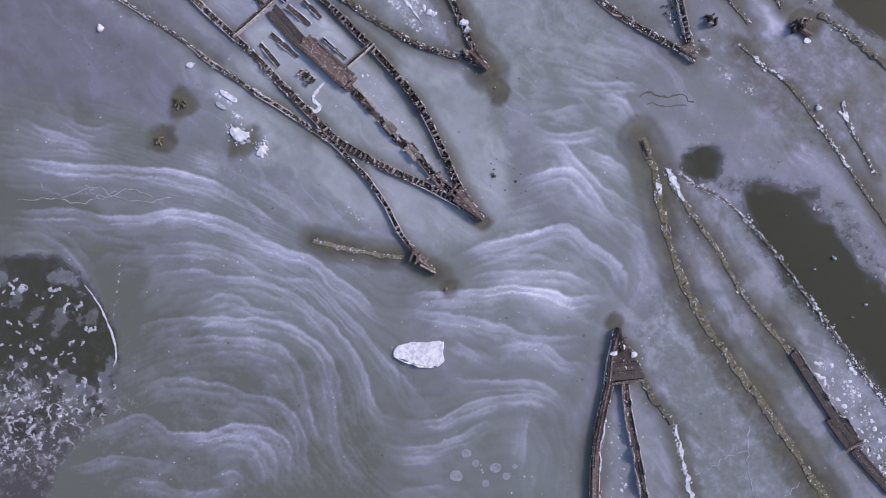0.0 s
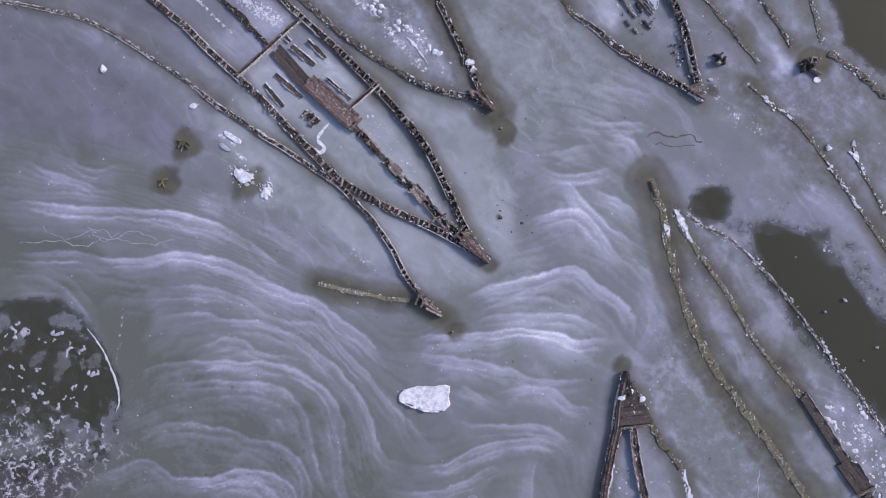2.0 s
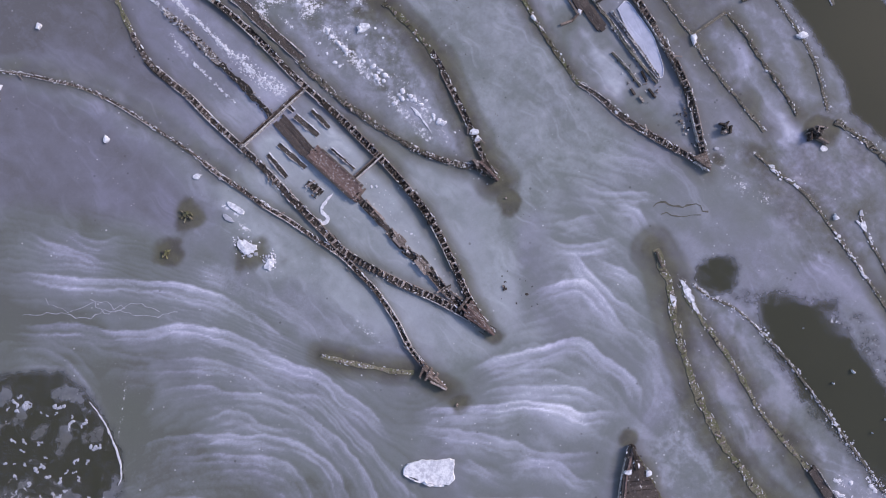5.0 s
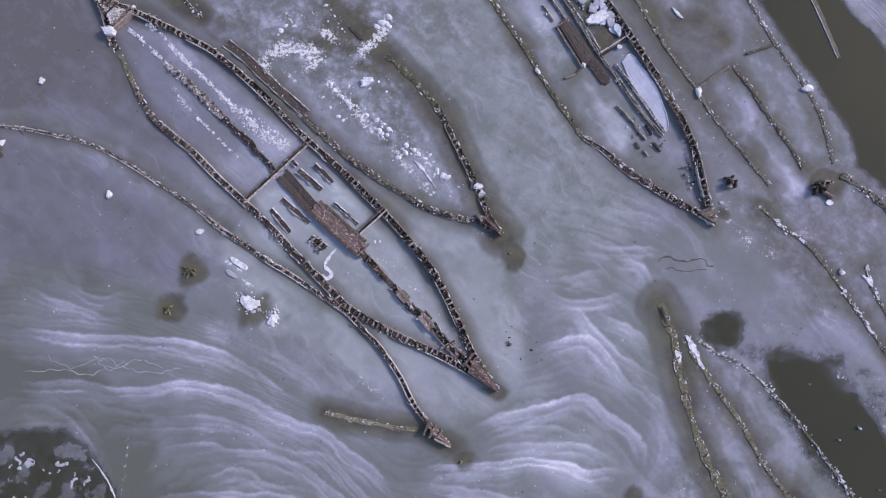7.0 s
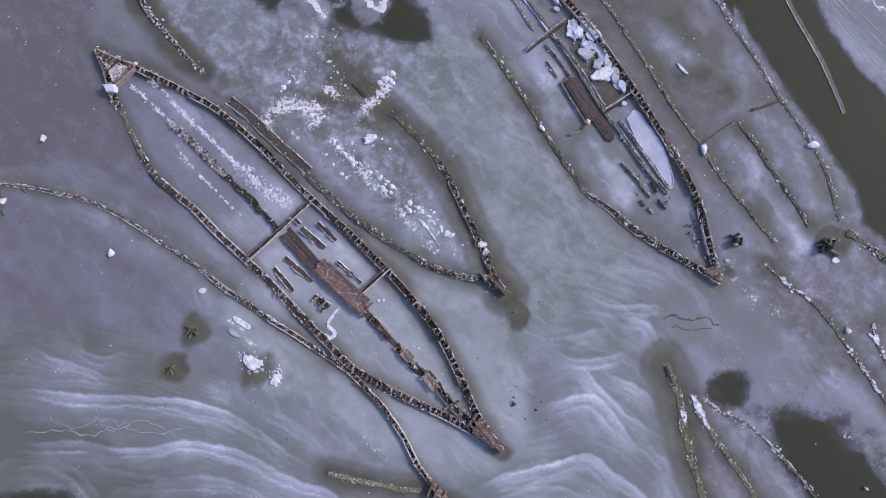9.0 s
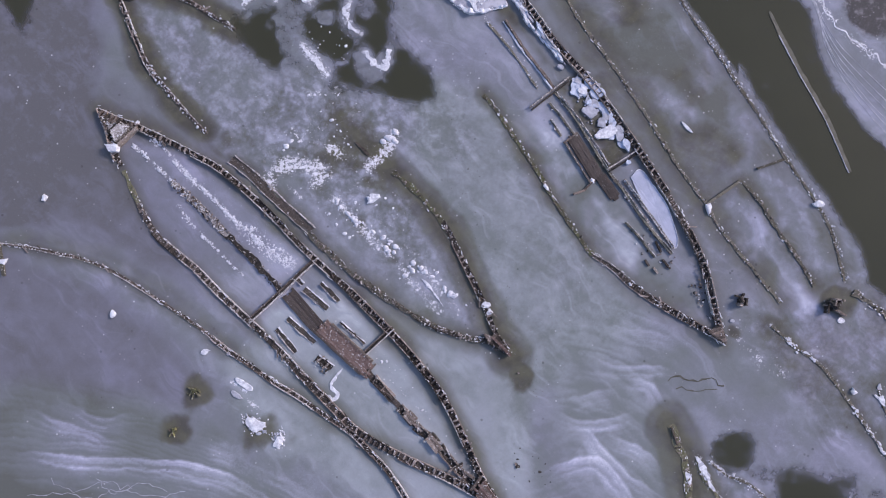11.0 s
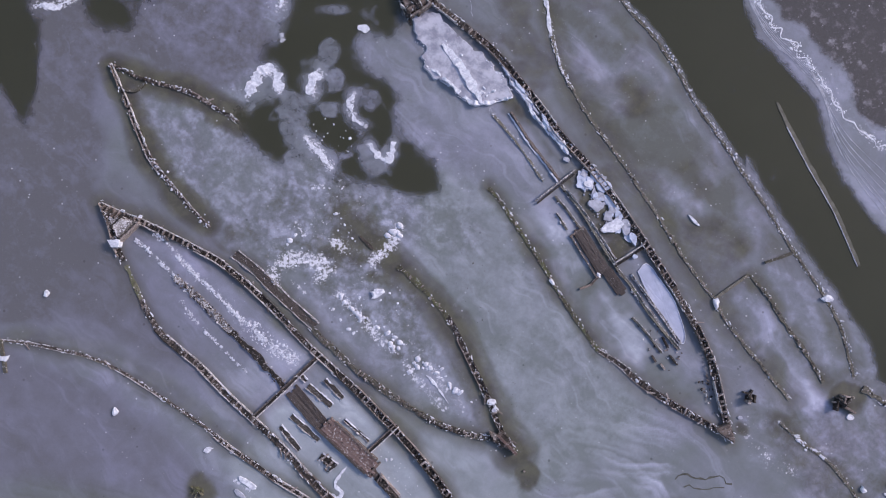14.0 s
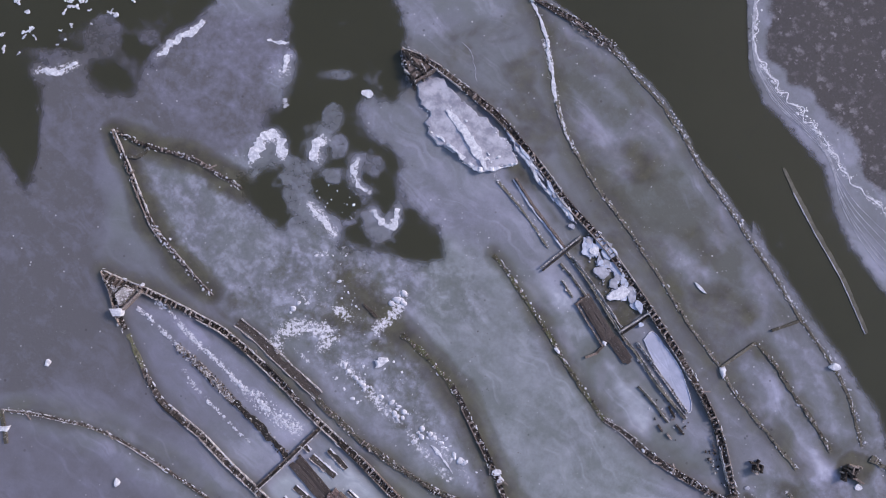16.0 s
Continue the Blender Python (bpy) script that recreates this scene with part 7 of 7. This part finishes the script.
tagged(swept("snow_edge", [(-5.7, -10.7), (-4.4, -11.4), (-2.9, -11.7), (-1.9, -12.0), (-0.2, -12.1)], 0.3, 0.42, SNOW, ragged=0.7, gap=0.2, z0=0.1, taper=0.3), "bright ridge along the edge of an ice slab", "snow")
FLOE_E = [(-8.2, 94.2), (-7.2, 95.0), (-4.9, 95.0), (-2.9, 93.4), (-1.1, 91.6), (2.3, 88.7), (5.9, 84.6), (6.7, 82.5), (4.3, 81.8), (1.0, 81.6), (-1.5, 83.0), (-3.2, 84.6), (-6.0, 87.0), (-6.5, 89.8), (-7.9, 91.3)]
floe("ice_floe", FLOE_E, 0.35, FLOE, "big grey ice cake with a white rim", "ice floe", 0.5, dome=0.03, seed=16)
lumps("ice_crumbs", along([*FLOE_E[5:], FLOE_E[0]], 90, 0.14, 0.06, 0.22, 0.36, 63), SNOW, "white crumbs of ice on the edge of an ice cake", "ice", flat=0.4)
lumps("ice_crumbs", along([(-3.4, 90.6), (-1, 87), (1.8, 83.4), (4.4, 82.6)], 26, 0.5, 0.1, 0.4, 0.46, 64), SNOW, "white snow heaped on a grey ice cake", "snow", flat=0.3)
tagged(swept("snow_crest", [(-3.7, 90.3), (-1.9, 88.2), (-0.2, 85.8), (1.3, 83.2), (2.1, 81.5)], 1.3, 0.66, SNOW, ragged=0.3, gap=0.2, z0=0.3, taper=0.5), "white snow crest on a grey ice cake", "snow")
tagged(swept("snow_edge", [(-6.0, 87.0), (-4.3, 86.0), (-2.8, 84.6), (-1.2, 83.3), (0.6, 81.7), (2.3, 81.7), (3.9, 81.8), (6.4, 82.4)], 0.5, 0.5, SNOW, ragged=0.7, gap=0.2, z0=0.05, taper=0.3), "thin white rim of snow on an ice cake", "snow")
floe("ice_lens", [(24.8, 57.2), (26.2, 58.4), (28.2, 55.9), (29.9, 53.4), (30.8, 51), (31.6, 48), (31, 46.8), (29, 49.3), (26.1, 54.2)], 0.06, LENS, "smooth bluish refrozen ice inside a hull", "ice", 0.05, seed=8, rim=0.1)
for i, (x, y, rx, ry, tu) in enumerate(((16.8, 70.7, 1.6, 0.9, -78), (18.8, 66.8, 1.2, 0.6, -38), (21.0, 63.7, 1.3, 1.1, 10), (21.2, 66.6, 1.7, 0.8, -52), (23.1, 63.9, 1.8, 0.95, -58), (20.2, 69.4, 0.9, 0.7, 0), (18.7, 71.1, 0.9, 0.6, -40), (19.8, 70.5, 0.7, 0.5, 30), (17.8, 69.8, 0.6, 0.5, 0), (22.1, 65.4, 0.9, 0.5, -50), (19.4, 68.2, 0.9, 0.4, -50), (24.1, 61.8, 0.9, 0.4, -70), (20.4, 67.9, 0.7, 0.4, 10), (18.2, 72.2, 0.6, 0.4, 0), (13.9, 75.6, 0.8, 0.5, -50), (13.0, 76.9, 0.9, 0.5, -40), (14.6, 73.4, 0.6, 0.35, -50), (24.4, 59.3, 0.4, 0.3, 30))):
    floe("ice_cake", blob(x, y, min(rx, 1.35) * 1.15, min(ry, 0.75) * 1.2, tu, 0.35, i, 7), 0.25 + 0.08 * (i % 3), (BLUE, CAKE, SNOW, BLUE, CAKE, BLUE)[i % 6], "pale blue broken ice cake against a hull side", "ice cake", 0.2, sharp=i % 3 == 0, seed=20 + i, group="ice cakes inside the hull")
shard_line = line([(5.6, 86.6), (8.3, 83.4), (10.0, 81.0), (12.4, 77.7), (15.2, 74.3)], 0.1)
for i in range(30):
    x, y = shard_line[int((0.02 + 0.96 * i / 29) * (len(shard_line) - 1))]
    wide = 0.35 + 0.65 * math.sin(3.0 * i / 29)
    o = rng.uniform(-0.9, 0.15) * wide
    floe("ice_shard", blob(x + 0.8 * o, y + 0.6 * o, rng.uniform(0.5, 1.3), rng.uniform(0.16, 0.42) * wide, -53 + rng.gauss(0, 14), 0.4, 300 + i, 7), rng.uniform(0.25, 0.6), (BLUE, SNOW, CAKE)[i % 3], "long pale shard of broken ice against a hull side", "ice shard", 0.08, sharp=True, seed=320 + i, group="ice shards along the hull")
lumps("ice_crumbs", along([(5.6, 86.6), (10.0, 81.0), (15.2, 74.3)], 110, 0.45, 0.08, 0.24, 0.12, 61), SNOW, "white crumbs of ice along a hull side", "ice", flat=0.5)
for i in range(16):
    k = rng.random()
    x, y = 16.8 + 7.2 * k + rng.uniform(-1.3, 0.5), 71.6 - 9.6 * k + rng.uniform(-0.9, 0.4)
    floe("ice_cake", blob(x, y, rng.uniform(0.4, 1.1), rng.uniform(0.25, 0.6), -52 + rng.gauss(0, 30), 0.45, 360 + i, 6), rng.uniform(0.14, 0.34), (CAKE, BLUE)[i % 2], "small jagged ice cake between larger cakes", "ice cake", 0.1, sharp=True, seed=380 + i, group="ice cakes inside the hull")
lumps("ice_crumbs", strewn([(15.2, 71.5), (17.6, 72.6), (21.2, 68.6), (25.3, 61.4), (22.6, 62), (18.6, 64.5)], 120, 0.08, 0.3, 0.08, 62), CAKE, "grey crumbs of ice between ice cakes", "ice", flat=0.4)
for i, (x, y, r) in enumerate(((25.7, -9.8, 0.55), (28.5, -10.0, 0.5), (26.5, -8.4, 0.35), (27.0, -9.0, 0.3))):
    floe("snow_lump", blob(x, y, r, r * 0.75, 30 * i, 0.35, 410 + i, 7), 1.15, SNOW, "white lump of snow on a ship's foredeck", "snow lump", 0.1, dome=0.1, seed=420 + i, base=0.6, sharp=True, group="lumps of frozen snow")
floe("snow_lump", [(-51.3, 61.1), (-49.4, 61.0), (-49.5, 60.0), (-50.6, 60.0)], 1.15, SNOW, "white lump of snow on a ship's stern", "snow lump", 0.1, seed=99, base=0.2, sharp=True, group="lumps of frozen snow")
for i, (x, y, r) in enumerate(((3.7, 38.4, 1.0), (4.2, 37.4, 0.8), (36.0, 52.5, 1.1), (12.4, 55.6, 0.9), (24.5, 41.6, 0.6), (52.0, 53.6, 1.1), (-59.9, 53.4, 0.8), (-49.6, 36.7, 0.8), (56.5, 26.6, 0.7), (58.5, 4.2, 0.4), (63, -2.5, 0.3), (51.4, 10.4, 0.2), (64.5, 1.5, 0.25), (55.5, 2.6, 0.2), (61, -4.4, 0.2), (-65.6, 44, 0.9), (-47.2, 64.4, 0.5), (19.1, 56.6, 0.5), (-13.2, 53.6, 1.0))):
    floe("snow_lump", blob(x, y, r * 0.7, r * 0.45, 37 * i, 0.4, i, 7), 0.22 + 0.1 * r, SNOW, "ragged white lump of frozen snow", "snow lump", 0.16, dome=0.12, seed=100 + i, sharp=True, group="lumps of frozen snow")

def heap(x, y, rx, ry, turn, count, seed):
    """A crumbly heap of frozen snow: a ragged core with crumbs on and round it."""
    g, a = random.Random(seed), radians(turn)
    core = floe("snow_heap", blob(x, y, rx * 0.72, ry * 0.72, turn, 0.3, seed, 9), 0.2, SNOW, "crumbly white heap of frozen snow in a thawed hollow", "snow heap", 0.42, dome=0.15, seed=500 + seed, group="heaps of frozen snow")
    places = []
    for _ in range(count):
        u, v = g.gauss(0, 0.55), g.gauss(0, 0.55)
        places.append((x + u * rx * math.cos(a) - v * ry * math.sin(a), y + u * rx * math.sin(a) + v * ry * math.cos(a), 0.1 if u * u + v * v < 0.4 else 0.0, g.uniform(0.1, 0.34)))
    lumps("crumb", places, CRUMB, "", "", flat=0.35, smooth=False, parent=core)


heap(-29.1, 21.2, 1.5, 1.2, -40, 60, 1)
heap(-25.6, 18.9, 0.7, 1.2, -30, 34, 2)
heap(-25.3, 20.0, 0.5, 0.6, 0, 14, 3)
lumps("snow_crumbs", along([(-30.2, 22.6), (-28.4, 20.6), (-27, 20.2)], 40, 0.5, 0.1, 0.36, 0.06, 71), CAKE, "grey crumbs of snow round frozen lumps", "snow")
lumps("snow_crumbs", along([(-26.4, 20.2), (-25.4, 18.2)], 26, 0.5, 0.1, 0.32, 0.06, 72), CAKE, "grey crumbs of snow round frozen lumps", "snow")
tagged(swept("sunken_log", [(-15.4, 62.0), (-14.4, 61.0), (-13.4, 60.1)], 0.5, 0.12, SOAK, ragged=0.3, gap=0.2, taper=0.3), "short dark waterlogged log in rotten ice", "log")
# white ridges at the edges of the ice
for i, pts in enumerate(RIDGES):
    wide = (1.3, 0.8, 1.7, 1.5, 0.9, 1.4, 1.1, 1.0, 0.5, 0.7, 0.9)[i]
    tagged(swept("ice_ridge", pts, wide * 0.75, 0.06, SNOW, ragged=0.85, gap=0.14, z0=-0.08, taper=0.2), "white ragged ridge of frozen foam", "ice ridge", "ridges of frozen foam")


def between(a, b, t):
    """A curve part of the way from one curve to another."""
    p, q = line(a, 4.0), line(b, 4.0)
    n = min(len(p), len(q))
    p, q = p[np.linspace(0, len(p) - 1, n).astype(int)], q[np.linspace(0, len(q) - 1, n).astype(int)]
    return [tuple(x) for x in p + (q - p) * t]


lumps("shore_crumbs", along(SHORE_RIM, 700, 0.3, 0.06, 0.2, 0.0, 0), SNOW, "loose white ice along a shore ridge", "ice", flat=0.2)


def jagged(points, amount, seed):
    """The same curve, broken into short irregular steps."""
    g = random.Random(seed)
    c = line(points, 0.8)
    return [tuple(q) for q in c + sides(c) * np.array([g.gauss(0, amount) for _ in c])[:, None]]


tagged(swept("shore_ridge", jagged(SHORE_RIM, 0.3, 5), 0.16, 0.03, SNOW, ragged=0.9, gap=0.2), "jagged white ridge where ice was pushed ashore", "ice ridge")
for t in (0.1, 0.2, 0.27, 0.4, 0.52, 0.66):
    tagged(swept("shore_line", between(SHORE_ICE, SHORE_RIM, t), 0.08, 0.012, CAKE, ragged=0.9, gap=0.5, z0=-0.06), "thin pale flow line in shore ice", "ice line", "flow lines in the shore ice")
tagged(swept("pool_edge", [(-50.5, -0.9), (-48.6, -3.2), (-47.1, -6.1), (-46.1, -8.5), (-45.6, -11.1), (-46.0, -12.4)], 0.2, 0.02, CRUMB, ragged=0.95, gap=0.2, z0=-0.06, taper=0.5), "thin white frozen edge of a pool", "ice ridge")
tagged(swept("ice_spit", SPIT, 0.7, -0.04, SHEET, ragged=0.25, gap=0.6, taper=0.25), "long thin strip of muddy ice in the channel", "ice floe")
tagged(swept("spit_edge", [(x - 0.3, y - 0.13) for x, y in SPIT[1:]], 0.1, 0.0, CAKE, ragged=0.7, gap=0.5), "pale frosted edge of an ice strip", "ice line")
lumps("brash_ice", clusters([(-62.6, 1.0), (-57.8, 1.5), (-53.7, 0.3), (-50.4, -2.9), (-47.8, -6.9), (-46.5, -10.9), (-47.6, -12.5), (-54.0, -11.8), (-62.2, -8.7)], 34, 0.34, 31), CAKE, "white broken bits of ice floating on dark water", "ice")
lumps("brash_ice", clusters([(-62.2, -8.7), (-55.7, -10.2), (-46.0, -13.3), (-45.5, -15.7), (-49.7, -19.7), (-56.8, -23.0), (-61.4, -26.9)], 46, 0.3, 32), CAKE, "dense white broken ice on dark water", "ice")
lumps("brash_ice", clusters([(-72, 97), (-62, 98), (-52, 102), (-48, 108), (-72, 110)], 40, 0.42, 33), SNOW, "white broken bits of ice floating on dark water", "ice")
lumps("brash_ice", strewn([(-25, 78), (-18, 80), (-12, 74), (-10, 71), (-20, 75)], 26, 0.08, 0.24, -0.06, 34), SNOW, "few white bits of ice on dark water", "ice")


# ---- cracks, bubbles and litter in the ice ----
def crack(points, width, material, label, seed):
    """A jagged hairline that healed proud of the ice."""
    r = random.Random(seed)
    c = line(points, 0.7)
    n = sides(c)
    c = c + n * np.array([r.gauss(0, 0.22) for _ in c])[:, None]
    w = np.array([width * r.uniform(0.3, 1.0) for _ in c]) / 2
    tagged(part("ice_crack", ribbon(c, -w, w, -0.06, 0.012), material), label, "crack", "cracks in the ice")


PALE_CRACK, DARK_CRACK = "thin pale healed crack in grey ice", "dark open crack in thin ice"
crack([(-60.5, 11), (-56, 11.8), (-52, 11), (-47.5, 11.9), (-43, 11.2), (-38.5, 11.9)], 0.10, CAKE, PALE_CRACK, 1)
crack([(-57.5, 13.2), (-54, 12), (-50, 13.4), (-46, 12.4)], 0.08, CAKE, PALE_CRACK, 2)
crack([(-51, 13.6), (-48.5, 11.6), (-44.5, 13), (-41, 12.2)], 0.08, CAKE, PALE_CRACK, 3)
crack([(45.6, -20.2), (45.2, -24), (45.7, -28), (46.2, -34)], 0.12, CAKE, PALE_CRACK, 4)
crack([(37.6, -27), (41, -25.4), (45.2, -23.6)], 0.08, CAKE, PALE_CRACK, 5)
crack([(46, -30), (49, -31), (53, -28.5)], 0.08, CAKE, PALE_CRACK, 6)
crack([(29.8, 27.8), (31.4, 28.6), (33.8, 27.6), (36.2, 28.2), (37.8, 27)], 0.34, SHEET, DARK_CRACK, 7)
crack([(31, 26.6), (33.6, 26.2), (36.8, 26.8)], 0.26, SHEET, DARK_CRACK, 8)
crack([(-1.4, 100.8), (-0.4, 99), (0.6, 96.4), (0.9, 94.8)], 0.10, CAKE, PALE_CRACK, 9)
for i, (x, y, r) in enumerate(((4.6, -24.4, 0.7), (6, -25.8, 0.55), (8.8, -26.4, 0.8), (10.4, -27.6, 0.6), (7.4, -28.6, 0.6), (3.2, -27.6, 0.9), (11.6, -26.2, 0.4))):
    floe("ice_bubble", blob(x, y, r, r * 0.9, 0, 0.1, i), 0.012, BUBBLE, "round pale gas bubble frozen in ice", "ice bubble", 0.03, seed=70 + i, base=-0.04, group="bubbles in the ice")
lumps("litter", strewn([(8, 12), (12, 12), (14, 15), (9, 19), (7.5, 17)], 16, 0.08, 0.24, 0.0, 41), WET, "dark twigs and leaf litter on the ice", "litter")
lumps("litter", strewn([(10, 22), (14, 24), (2, 62), (-4, 70), (-6, 64), (6, 40)], 50, 0.05, 0.12, 0.0, 42), WET, "scattered dark specks on the ice", "litter")

for i, (x, y, rx, ry, tu) in enumerate(((-30.6, 26.9, 1.4, 0.45, -38), (-31.6, 25.4, 1.0, 0.4, -30), (-36.2, 31.6, 0.7, 0.4, 20), (-32.9, 31.2, 0.4, 0.3, 0), (54.9, 36.5, 0.7, 0.5, 0), (60.3, 27.2, 0.6, 0.35, 80), (60.6, 25.2, 0.8, 0.35, -60), (39.2, 36.4, 0.5, 0.3, 0), (33.2, 64.6, 1.1, 0.25, -45), (34.8, 15.2, 1.6, 0.6, -60), (32.6, 14.2, 1.0, 0.35, -80))):
    floe("ice_slab", blob(x, y, rx, ry, tu, 0.25, 40 + i, 8), 0.14, CAKE if i % 2 else SNOW, "thin white slab of broken ice", "ice slab", 0.12, seed=140 + i, group="slabs of broken ice")
